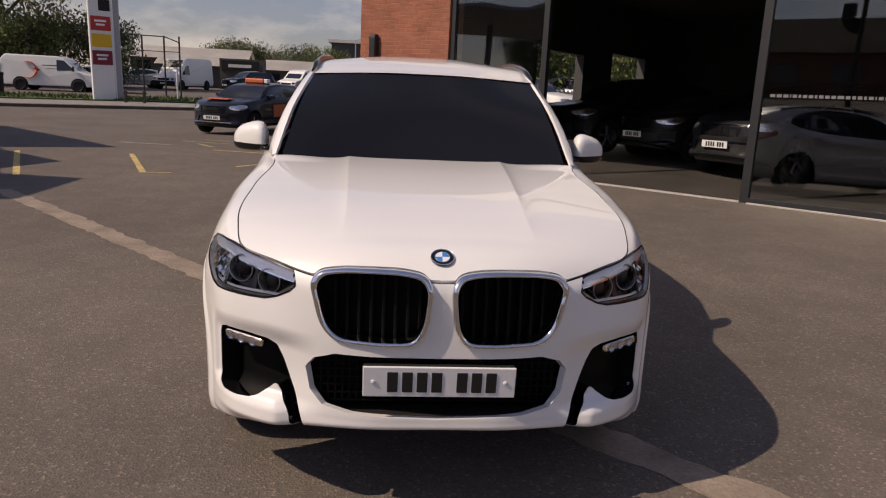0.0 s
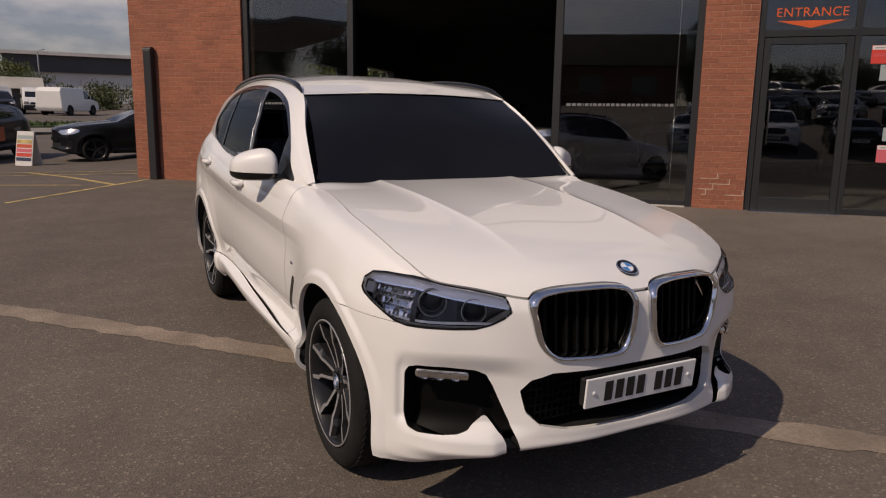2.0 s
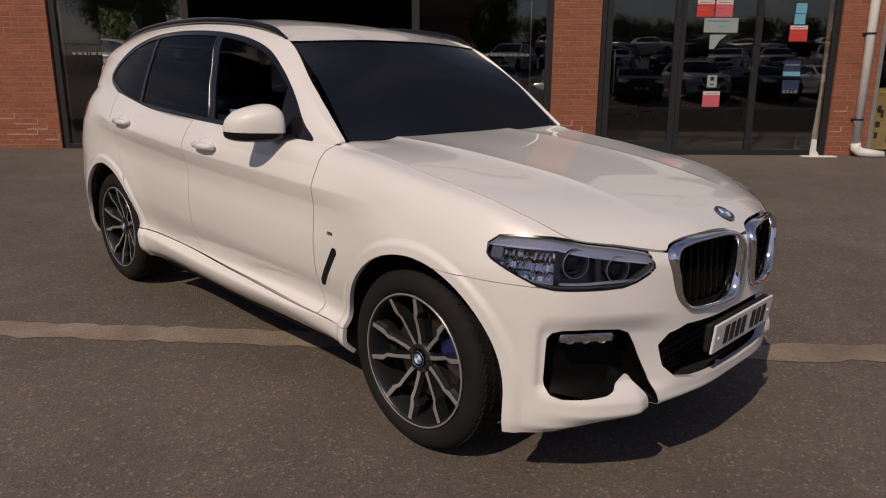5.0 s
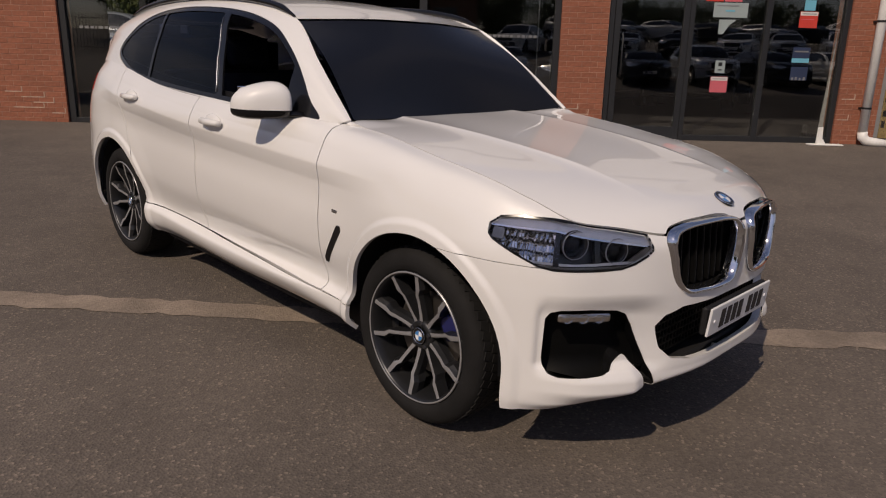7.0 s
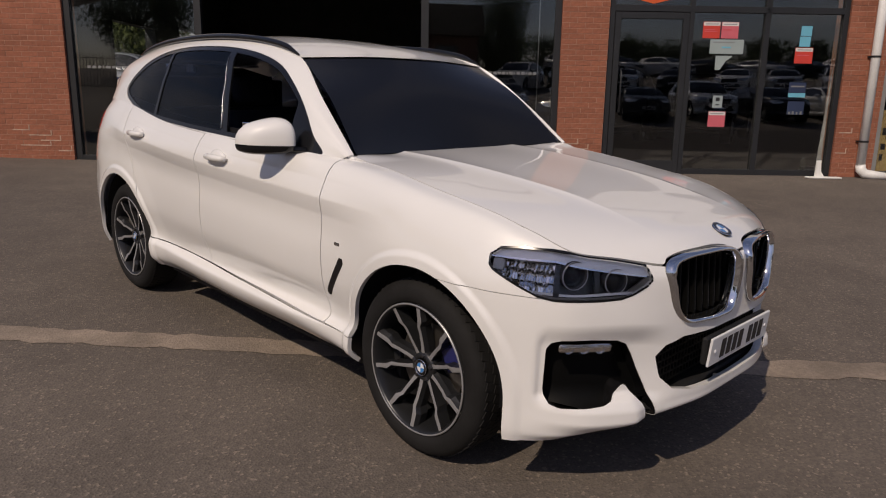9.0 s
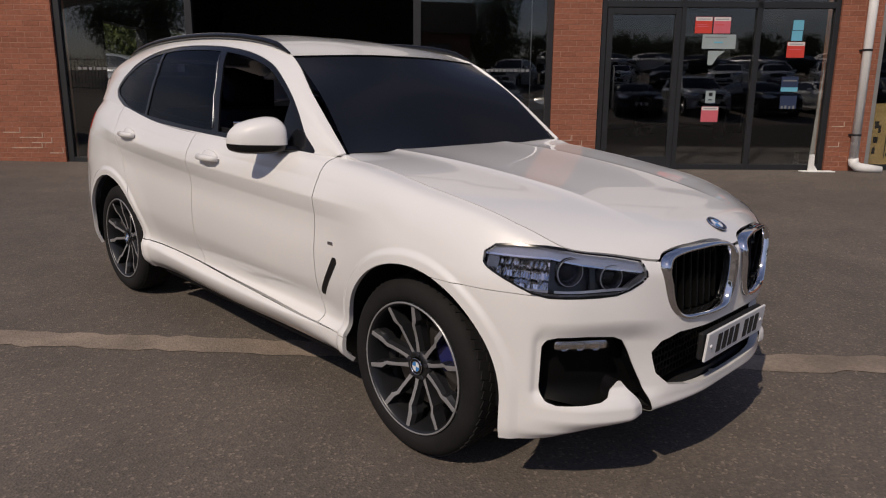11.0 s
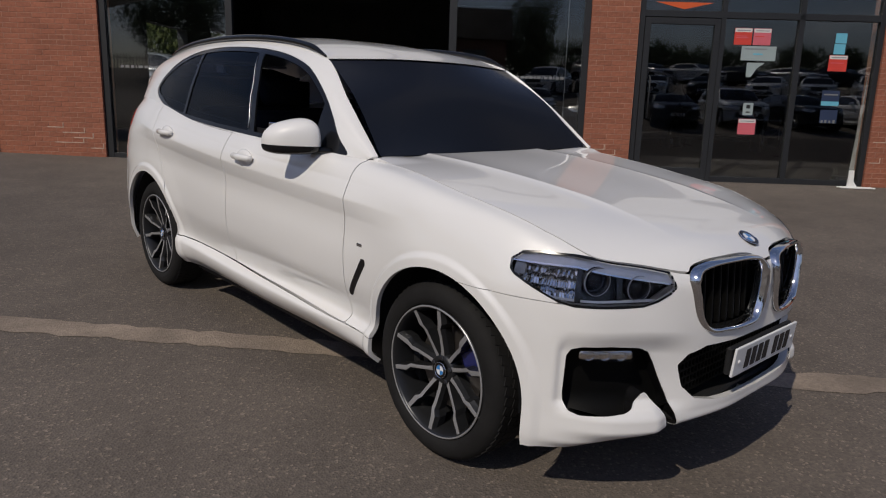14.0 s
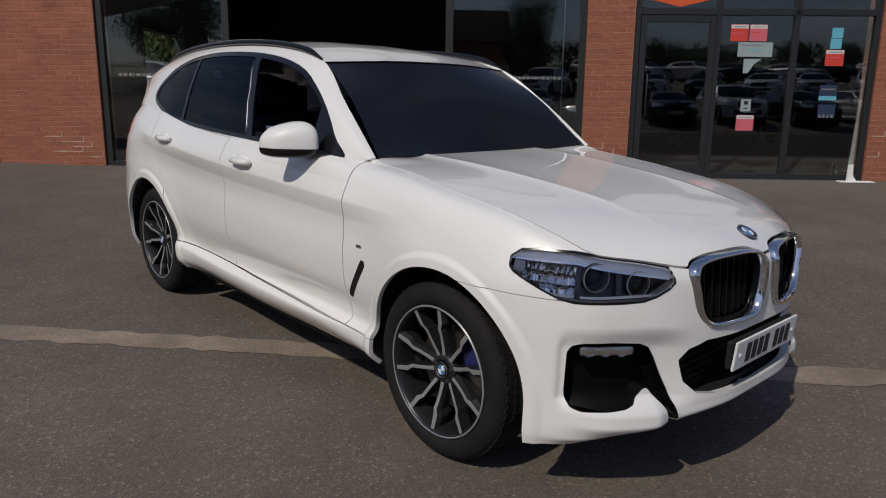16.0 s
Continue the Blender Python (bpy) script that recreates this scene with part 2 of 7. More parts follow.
def tube(points, radius, n=8, bm=None, cap=True, flat=1.0):
    """A round bar along points."""
    bm = bm or bmesh.new()
    pts = [Vector(p) for p in points]
    rings = []
    up0 = None
    for i, p in enumerate(pts):
        d = (pts[min(i + 1, len(pts) - 1)] - pts[max(i - 1, 0)]).normalized()
        ref = Vector((0, 0, 1)) if abs(d.z) < 0.95 else Vector((1, 0, 0))
        a = d.cross(ref).normalized()
        b = a.cross(d).normalized()
        r = radius[i] if isinstance(radius, (list, tuple)) else radius
        rings.append([bm.verts.new(p + r * (math.cos(2 * math.pi * k / n) * a + flat * math.sin(2 * math.pi * k / n) * b)) for k in range(n)])
    for a, b in zip(rings, rings[1:]):
        for k in range(n):
            bm.faces.new((a[k], a[(k + 1) % n], b[(k + 1) % n], b[k]))
    if cap:
        bm.faces.new(rings[0][::-1])
        bm.faces.new(rings[-1])
    bmesh.ops.recalc_face_normals(bm, faces=bm.faces)
    return bm


def slab(outline, thick, bm=None, bevel=0.0):
    """A flat plate: an outline in x, z, with its front at y = 0 and its back at y = thick."""
    bm = bm or bmesh.new()
    f = bm.faces.new([bm.verts.new((x, 0, z)) for x, z in outline])
    r = bmesh.ops.extrude_face_region(bm, geom=[f])
    vs = [v for v in r["geom"] if isinstance(v, bmesh.types.BMVert)]
    bmesh.ops.translate(bm, verts=vs, vec=(0, thick, 0))
    bmesh.ops.recalc_face_normals(bm, faces=bm.faces)
    if bevel:
        bmesh.ops.bevel(bm, geom=list(bm.edges), offset=bevel, segments=2, affect="EDGES", profile=0.5)
    return bm


def ramp_up(v, top):
    v = (v + math.sqrt(v * v + 0.25)) / 2
    return v if v < top else top


def ground_z(x, y):
    """Height of the paving above the slope's plane."""
    near = min(max((x + 4.0) / 3.5, 0.0), 1.0)
    return 0.028 * ramp_up(x - 0.7, 11.0) + 0.012 * ramp_up(y - 3.0, 6.8) * near - 0.0012 - 0.035 * ramp_up(y - 11.5, 7.0) * min(max((1.5 - x) / 2.5, 0.0), 1.0)


def on_ground(x, y, turn=0.0, lift=0.0):
    return SLOPE @ pose(x, y, ground_z(x, y) + lift, 0, 0, turn)


# the showroom's own axes: x along its front, y into it, z up; z = 0 at the foot of its first window
SHOP = Matrix.Translation((0.794, 9.447, 0.380)) @ pose(0, 0, 0, 0, 0, -44.3) @ Matrix.Translation((-0.0225, 0, 0)) @ Matrix.Diagonal((1.0075, 1, 1, 1))
SHOP_INV = SHOP.inverted()


def shop(x, y, z, rx=0, ry=0, rz=0):
    return SHOP @ pose(x, y, z, rx, ry, rz)


def shop_floor(x, y):
    """Height of the paving in the showroom's axes."""
    p = SLOPE.inverted() @ SHOP @ Vector((x, y, 0))
    q = SLOPE @ Vector((p.x, p.y, ground_z(p.x, p.y)))
    return (SHOP_INV @ q).z


# ---- ground ----
def ground_sheet():
    steps = [-600, -300, -150, -80, -50] + [-34 + 0.75 * i for i in range(82)] + [30, 40, 60, 90, 150, 300, 600]
    n = len(steps)
    verts = [(x, y + 8, ground_z(x, y + 8)) for y in steps for x in steps]
    faces = [(j * n + i, j * n + i + 1, (j + 1) * n + i + 1, (j + 1) * n + i) for j in range(n - 1) for i in range(n - 1)]
    ob = put("ground", mesh_from("ground", verts, faces, True), TARMAC, m=SLOPE)
    return tagged(ob, "grey-brown worn tarmac forecourt with pale stone chips", "ground", kind="structure")


ground_sheet()


def ribbon(name, a, b, width, mat, lift=0.004, label="", category="road marking", rough=0.0, kind="structure", seed=1, n=40):
    """A strip laid on the ground from a to b, with a slightly uneven edge."""
    rnd = random.Random(seed)
    a, b = Vector(a), Vector(b)
    d = (b - a).normalized()
    s = Vector((-d.y, d.x))
    verts, faces = [], []
    for i in range(n + 1):
        p = a.lerp(b, i / n)
        for side in (-1, 1):
            q = p + s * side * (width / 2 + rnd.uniform(-rough, rough))
            verts.append((q.x, q.y, ground_z(q.x, q.y) + lift))
        if i:
            k = 2 * i
            faces.append((k - 2, k, k + 1, k - 1))
    ob = put(name, mesh_from(name, verts, faces), mat, m=SLOPE)
    return tagged(ob, label, category, kind=kind)


ribbon("trim", (-4.9, 5.79), (9.5, -9.51), 0.21, CONCRETE, 0.004, "worn concrete channel strip set across the tarmac", "channel strip", 0.022, seed=3, n=240)


# ---- parking terrace that climbs away across the forecourt, behind the camera ----
CLIMB = ((-140.0, 3.4), (-70.0, 3.3), (-38.0, 2.5), (-27.0, 1.35), (-17.0, 0.15), (-15.6, 0.0))


def climb(v):
    for (v0, z0), (v1, z1) in zip(CLIMB, CLIMB[1:]):
        if v <= v1:
            return z0 + (z1 - z0) * (v - v0) / (v1 - v0)
    return 0.0


def far_side(u, v):
    q = SLOPE.inverted() @ SHOP @ Vector((u, v, climb(v)))
    return q.x, q.y, q.z


def terrace():
    bm = bmesh.new()
    rows = []
    us = (-80.0, -40.0, -20.0, 0.0, 6.0, 12.0, 18.0, 24.0, 30.0, 40.0, 90.0)
    rows.append([bm.verts.new((u, -14.0, shop_floor(u, -14.0) - 0.1)) for u in us])
    for v, z in CLIMB[::-1]:
        rows.append([bm.verts.new((u, v, z)) for u in us])
    for a, b in zip(rows, rows[1:]):
        for i in range(len(a) - 1):
            bm.faces.new((a[i], a[i + 1], b[i + 1], b[i]))
    bmesh.ops.recalc_face_normals(bm, faces=bm.faces)
    return tagged(part("ground_terrace", bm, TARMAC, m=SHOP), "sloping tarmac car park across the forecourt", "ground", kind="structure")


terrace()


# ---- surfaces of vehicles ----
def spline(keys, values, at):
    """A smooth curve through values at keys (rising), with gentle tangents."""
    k, v, at = np.asarray(keys, float), np.asarray(values, float), np.asarray(at, float)
    if v.ndim == 1:
        v = v[:, None]
    h = np.diff(k)[:, None]
    d = np.diff(v, axis=0) / h
    t = np.zeros_like(v)
    t[1:-1] = (d[:-1] * h[1:] + d[1:] * h[:-1]) / (h[1:] + h[:-1])
    t[0], t[-1] = d[0], d[-1]
    i = np.clip(np.searchsorted(k, at, "right") - 1, 0, len(k) - 2)
    hh = (k[i + 1] - k[i])[:, None]
    u = ((at - k[i])[:, None]) / hh
    r = (2 * u**3 - 3 * u**2 + 1) * v[i] + (u**3 - 2 * u**2 + u) * hh * t[i] + (-2 * u**3 + 3 * u**2) * v[i + 1] + (u**3 - u**2) * hh * t[i + 1]
    return r


def inside(p, outline, grow=0.0):
    """Signed distance of points to a closed outline: below 0 inside."""
    p, o = np.asarray(p, float), np.asarray(outline, float)
    best, sign = np.full(len(p), 1e9), np.ones(len(p))
    for a, b in zip(o, np.roll(o, -1, axis=0)):
        e, w = b - a, p - a
        u = np.clip((w @ e) / max(e @ e, 1e-12), 0, 1)
        best = np.minimum(best, np.linalg.norm(w - u[:, None] * e, axis=1))
        up = (p[:, 1] >= a[1]) & (p[:, 1] < b[1]) & (e[0] * w[:, 1] - e[1] * w[:, 0] > 0)
        dn = (p[:, 1] < a[1]) & (p[:, 1] >= b[1]) & (e[0] * w[:, 1] - e[1] * w[:, 0] < 0)
        sign = np.where(up | dn, -sign, sign)
    return best * sign - grow


def rounded(outline, n=60):
    """A closed smooth outline through a few points."""
    o = np.asarray(outline, float)
    o = np.vstack([o[-2:], o, o[:3]])
    k = np.concatenate([[0], np.cumsum(np.sqrt(np.linalg.norm(np.diff(o, axis=0), axis=1)))])
    return spline(k, o, np.linspace(k[2], k[-3], n, endpoint=False))


def grid_faces(nu, nv):
    return [(i * nv + j, (i + 1) * nv + j, (i + 1) * nv + j + 1, i * nv + j + 1) for i in range(nu - 1) for j in range(nv - 1)]


def grid_normals(P):
    du, dv = np.gradient(P, axis=0), np.gradient(P, axis=1)
    n = np.cross(du, dv)
    return n / np.maximum(np.linalg.norm(n, axis=2, keepdims=True), 1e-9)


class Skin:
    """A piece of surface: rows of place, normal and two flat coordinates; and its faces."""

    def __init__(self, rows, faces):
        self.rows, self.faces = rows, faces

    def keep(self, f):
        """The piece where f (a value for each row) is not above 0."""
        f = np.asarray(f, float)
        out, index, new_rows, cuts = [], {}, [], {}

        def old(i):
            if i not in index:
                index[i] = len(new_rows)
                new_rows.append(self.rows[i])
            return index[i]

        for face in self.faces:
            vals = [f[i] for i in face]
            if max(vals) <= 0:
                out.append(tuple(old(i) for i in face))
                continue
            if min(vals) > 0:
                continue
            poly = []
            for a, b in zip(face, face[1:] + face[:1]):
                if f[a] <= 0:
                    poly.append(old(a))
                if (f[a] <= 0) != (f[b] <= 0):
                    key = (min(a, b), max(a, b))
                    if key not in cuts:
                        u = f[key[0]] / (f[key[0]] - f[key[1]])
                        cuts[key] = len(new_rows)
                        new_rows.append(self.rows[key[0]] * (1 - u) + self.rows[key[1]] * u)
                    poly.append(cuts[key])
            clean = [v for k, v in enumerate(poly) if v != poly[k - 1]]
            if len(clean) > 2:
                out.append(tuple(clean))
        rows = np.array(new_rows) if new_rows else np.zeros((0, self.rows.shape[1]))
        return Skin(rows, out)

    def xyz(self):
        return self.rows[:, :3]

    def pushed(self, d):
        r = self.rows.copy()
        r[:, :3] += r[:, 3:6] * (d[:, None] if isinstance(d, np.ndarray) else d)
        return Skin(r, list(self.faces))

    def mirrored(self):
        r = self.rows.copy()
        r[:, 0] *= -1
        r[:, 3] *= -1
        return Skin(r, [f[::-1] for f in self.faces])

    def plus(self, other):
        k = len(self.rows)
        return Skin(np.vstack([self.rows, other.rows]), list(self.faces) + [tuple(i + k for i in f) for f in other.faces])

    def warped(self, fn):
        r = self.rows.copy()
        r[:, :3] = fn(r[:, :3])
        return Skin(r, list(self.faces))

    def build(self, name, mat, parent, label="", lip=0.012, mirror=False, own_normals=True):
        s = self.mirrored() if mirror else self
        verts, normals, faces = [tuple(v) for v in s.rows[:, :3]], [tuple(v) for v in s.rows[:, 3:6]], list(s.faces)
        if lip:
            count = {}
            for f in s.faces:
                for a, b in zip(f, f[1:] + f[:1]):
                    count[(a, b)] = count.get((a, b), 0) + 1
            for (a, b) in list(count):
                if (b, a) in count:
                    continue
                pa, pb = s.rows[a, :3], s.rows[b, :3]
                na, nb = s.rows[a, 3:6], s.rows[b, 3:6]
                side = np.cross(pb - pa, na)
                ln = np.linalg.norm(side)
                if ln < 1e-9:
                    continue
                side /= ln
                k = len(verts)
                verts += [tuple(pa), tuple(pb), tuple(pb - nb * lip), tuple(pa - na * lip)]
                normals += [tuple(side)] * 4
                faces.append((k + 1, k, k + 3, k + 2))
        me = mesh_from(name, verts, faces, True, normals if own_normals else None)
        return put(name, me, mat, parent, label)


def loft(row_curves, keys_u, keys_v, nu, nv, shape=None, flip=False):
    """A surface through a net of places [v][u]; flat coordinates are u and v."""
    net = np.array(row_curves, float)
    us = np.linspace(keys_u[0], keys_u[-1], nu)
    vs = np.linspace(keys_v[0], keys_v[-1], nv)
    rows = np.array([spline(keys_u, r, us) for r in net])
    P = np.array([spline(keys_v, rows[:, i, :], vs) for i in range(nu)])
    if shape is not None:
        P = shape(P)
    N = grid_normals(P)
    if flip:
        N = -N
    U, W = np.meshgrid(us, vs, indexing="ij")
    flat = np.dstack([P, N, U, W]).reshape(-1, 8)
    faces = grid_faces(nu, nv)
    if flip:
        faces = [f[::-1] for f in faces]
    return Skin(flat, faces)


# ---- the white car: front axle at y = 0, nose towards -y, one half, mirrored ----
PLAN_X = [0, 0.25, 0.45, 0.63, 0.797, 0.890, 0.926, 0.916, 0.925, 0.94, 0.938, 0.935, 0.905, 0.78, 0.42, 0]
PLAN_Y = [-0.872, -0.862, -0.815, -0.735, -0.62, -0.43, 0, 0.5, 0.74, 1.4, 2.3, 2.864, 3.35, 3.68, 3.84, 3.87]
PLAN = np.array([PLAN_X, PLAN_Y]).T
PLAN_S = np.concatenate([[0], np.cumsum(np.linalg.norm(np.diff(PLAN, axis=0), axis=1))])
# for each row from the sill to the top edge: heights and insets at the stations of the plan
BODY_Z = [
    [0.330, 0.325, 0.315, 0.290, 0.255, 0.235, 0.235, 0.258, 0.262, 0.262, 0.262, 0.24, 0.25, 0.27, 0.27, 0.27],
    [0.350, 0.345, 0.335, 0.310, 0.285, 0.280, 0.28, 0.305, 0.310, 0.310, 0.312, 0.29, 0.33, 0.36, 0.36, 0.36],
    [0.385, 0.385, 0.385, 0.380, 0.380, 0.390, 0.40, 0.375, 0.375, 0.38, 0.39, 0.40, 0.45, 0.48, 0.48, 0.48],
    [0.50, 0.50, 0.51, 0.52, 0.53, 0.54, 0.54, 0.43, 0.425, 0.432, 0.452, 0.54, 0.58, 0.60, 0.60, 0.60],
    [0.62, 0.62, 0.63, 0.66, 0.67, 0.69, 0.69, 0.60, 0.585, 0.60, 0.63, 0.70, 0.74, 0.76, 0.76, 0.76],
    [0.745, 0.745, 0.745, 0.765, 0.785, 0.815, 0.845, 0.875, 0.87, 0.85, 0.86, 0.88, 0.90, 0.92, 0.92, 0.92],
    [0.828, 0.828, 0.826, 0.843, 0.866, 0.910, 0.985, 1.040, 1.040, 1.030, 1.04, 1.05, 1.05, 1.05, 1.04, 1.04],
    [0.852, 0.852, 0.849, 0.874, 0.900, 0.960, 1.033, 1.092, 1.095, 1.088, 1.115, 1.16, 1.165, 1.135, 1.11, 1.11],
    [0.872, 0.872, 0.868, 0.897, 0.923, 0.982, 1.053, 1.110, 1.124, 1.130, 1.165, 1.235, 1.25, 1.20, 1.17, 1.17],
]
BODY_IN = [
    [0.075, 0.075, 0.07, 0.06, 0.05, 0.025, 0.05, 0.07, 0.080, 0.085, 0.085, 0.05, 0.05, 0.07, 0.09, 0.09],
    [0.012, 0.012, 0.012, 0.01, 0.022, 0.020, 0.01, 0.020, 0.030, 0.034, 0.040, 0.01, 0.02, 0.02, 0.02, 0.02],
    [0.000, 0.000, 0.005, 0.005, 0.022, 0.020, 0.01, 0.010, 0.004, 0.008, 0.020, 0.01, 0.01, 0.0, 0.0, 0.0],
    [0.018, 0.018, 0.020, 0.015, 0.022, 0.020, 0.006, 0.050, 0.070, 0.074, 0.056, 0.006, 0.0, 0.0, 0.0, 0.0],
    [0.018, 0.018, 0.020, 0.020, 0.022, 0.016, 0.0, 0.014, 0.018, 0.020, 0.018, 0.0, 0.005, 0.01, 0.02, 0.02],
    [0.022, 0.022, 0.028, 0.034, 0.034, 0.024, 0.006, 0.006, 0.010, 0.012, 0.012, 0.0, 0.01, 0.03, 0.04, 0.04],
    [0.028, 0.030, 0.036, 0.050, 0.066, 0.062, 0.046, 0.036, 0.030, 0.016, 0.004, 0.008, 0.035, 0.07, 0.07, 0.07],
    [0.033, 0.036, 0.044, 0.062, 0.080, 0.094, 0.087, 0.084, 0.056, 0.036, 0.036, 0.05, 0.08, 0.11, 0.09, 0.09],
    [0.040, 0.043, 0.055, 0.078, 0.100, 0.132, 0.149, 0.150, 0.092, 0.070, 0.078, 0.105, 0.14, 0.16, 0.12, 0.12],
]


def plan_normal(s):
    e = 1e-3
    a, b = spline(PLAN_S, PLAN, np.clip(np.asarray(s) - e, 0, PLAN_S[-1])), spline(PLAN_S, PLAN, np.clip(np.asarray(s) + e, 0, PLAN_S[-1]))
    d = b - a
    d /= np.linalg.norm(d, axis=1, keepdims=True)
    return np.stack([d[:, 1], -d[:, 0]], 1)


def around(x, y):
    """How far along the plan's outline a place on it lies."""
    s = np.linspace(0, PLAN_S[-1], 3000)
    c = spline(PLAN_S, PLAN, s)
    return s[np.argmin((c[:, 0] - abs(x)) ** 2 + (c[:, 1] - y) ** 2)]


ARCHES = ((-0.025, 0.37), (2.864, 0.37))
ARCH_R = 0.418


def arch_distance(y, z):
    r = np.full(np.shape(y), 9.0)
    for cy, cz in ARCHES:
        r = np.minimum(r, np.hypot(y - cy, np.maximum(z - cz, 0)))
    return r


def smooth01(v):
    v = np.clip(v, 0, 1)
    return v * v * (3 - 2 * v)


def body_skin(nu, nv):
    """The lower body from nose to tail; flat coordinates: along the plan, and height."""
    s = np.linspace(0, PLAN_S[-1], nu)
    base, nrm = spline(PLAN_S, PLAN, s), plan_normal(s)
    nrm[0] = (0, -1)
    nrm[-1] = (0, 1)
    Z = np.array([spline(PLAN_S, r, s)[:, 0] for r in BODY_Z])
    I = np.array([spline(PLAN_S, r, s)[:, 0] for r in BODY_IN])
    keys = np.array([0, 0.5, 1.2, 2.1, 3.1, 4.2, 5.1, 5.65, 6.2])
    v = np.linspace(0, 6.2, nv)
    P = np.zeros((nu, nv, 3))
    for i in range(nu):
        zz, ii = spline(keys, Z[:, i], v)[:, 0], spline(keys, I[:, i], v)[:, 0]
        P[i, :, 0] = base[i, 0] - nrm[i, 0] * ii
        P[i, :, 1] = base[i, 1] - nrm[i, 1] * ii
        P[i, :, 2] = zz
    # wheel-arch flares stand a little proud, with a soft outer step
    r = arch_distance(P[:, :, 1], P[:, :, 2])
    side = smooth01((P[:, :, 0] - 0.75) / 0.1)
    P[:, :, 0] += side * (0.012 * smooth01((0.478 - r) / 0.028) + 0.006 * smooth01((0.62 - r) / 0.14) * (P[:, :, 2] > 0.2))
    # character line along the doors, and the lower crease rising to the rear
    y, z = P[:, :, 1], P[:, :, 2]
    doors = smooth01((y - 0.15) / 0.5) * smooth01((3.25 - y) / 0.6) * side
    line = 0.945 + 0.037 * (y - 0.4) + 0.02 * np.maximum(y - 1.4, 0) ** 2
    P[:, :, 0] += doors * (0.015 * np.clip(1 - np.abs(z - line) / 0.075, 0, 1) - 0.008 * np.exp(-(((z - line + 0.13) / 0.08) ** 2)))
    # broad hollow over the fog-lamp corners
    front = smooth01((0.1 - y) / 0.3)
    x = P[:, :, 0]
    ridge = 0.672 + 0.10 * np.minimum(x - 0.60, 0)
    under = smooth01((ridge + 0.016 - z) / 0.088) * smooth01((z - 0.37) / 0.06)
    P[:, :, 1] += front * 0.030 * under * smooth01((x - 0.38) / 0.18) * smooth01((0.838 - x) / 0.035)
    # white winglet standing out under each corner intake
    wing = smooth01((0.435 - z) / 0.030) * smooth01((z - 0.29) / 0.05) * smooth01((x - 0.50) / 0.07) * smooth01((0.86 - x) / 0.16)
    P[:, :, 1] -= front * 0.024 * wing
    P[:, :, 0] += front * 0.008 * wing
    N = grid_normals(P)
    N[P.shape[0] - 1, :, :] = N[P.shape[0] - 2, :, :]
    S_, _ = np.meshgrid(s, v, indexing="ij")
    rows = np.dstack([P, N, S_, P[:, :, 2]]).reshape(-1, 8)
    return Skin(rows, grid_faces(nu, nv))


HOOD_Y = [-0.95, -0.835, -0.80, -0.758, -0.60, -0.40, 0.0, 0.30, 0.60, 0.75]
HOOD_Z = [0.76, 0.874, 0.906, 0.937, 0.985, 1.023, 1.074, 1.099, 1.112, 1.116]


def top_edge():
    """The upper edge of the lower body, from the nose's middle backwards."""
    q = np.linspace(0, around(0.925, 0.74), 160)
    b, n = spline(PLAN_S, PLAN, q), plan_normal(q)
    n[0] = (0, -1)
    i = spline(PLAN_S, BODY_IN[-1], q)
    return np.hstack([b - n * i, spline(PLAN_S, BODY_Z[-1], q)])


TOP_EDGE = top_edge()
_t = TOP_EDGE[TOP_EDGE[:, 1] > -0.75]
CUT_Y = np.concatenate([[-0.96, -0.84], _t[:, 1]])
CUT_X = np.concatenate([[0.28, 0.36], _t[:, 0]])
CUT_Z = np.concatenate([[0.74, 0.83], _t[:, 2]])


def hood_height(x, y):
    x = np.abs(x)
    zc, xe, ze = (spline(k, v, y)[:, 0] for k, v in ((HOOD_Y, HOOD_Z), (CUT_Y, CUT_X), (CUT_Y, CUT_Z)))
    u = np.clip(x / xe, 0, 1.1)
    z = zc + (ze - zc) * u**3.4
    ridge = 0.352 + 0.050 * np.clip(y + 0.35, 0, 1.2)
    fade = smooth01((y + 0.72) / 0.5)
    z += 0.012 * fade * np.where(x < ridge, 0.35 + 0.65 * (x / ridge) ** 4, np.exp(-np.maximum(x - ridge, 0) / 0.035))
    z += 0.014 * smooth01((y - 0.46) / 0.12) * smooth01((x - 0.45) / 0.3)
    return z


def hood_skin(nx, ny):
    ys, xs = np.linspace(-0.83, 0.74, ny), np.linspace(-0.80, 0.80, nx)
    X, Y = np.meshgrid(xs, ys, indexing="ij")
    Z = hood_height(X.ravel(), Y.ravel()).reshape(X.shape)
    P = np.dstack([X, Y, Z])
    N = grid_normals(P)
    return Skin(np.dstack([P, N, X, Y]).reshape(-1, 8), grid_faces(nx, ny))


def hood_outline():
    """The bonnet's outline from above."""
    e = TOP_EDGE[TOP_EDGE[:, 1] < 0.56][:, :2]
    back = [(0.735, 0.585), (0.60, 0.625), (0.45, 0.650), (0.25, 0.672), (0, 0.682)]
    half = [tuple(p) for p in e] + back
    return half + [(-x, y) for x, y in half[::-1] if x > 0]


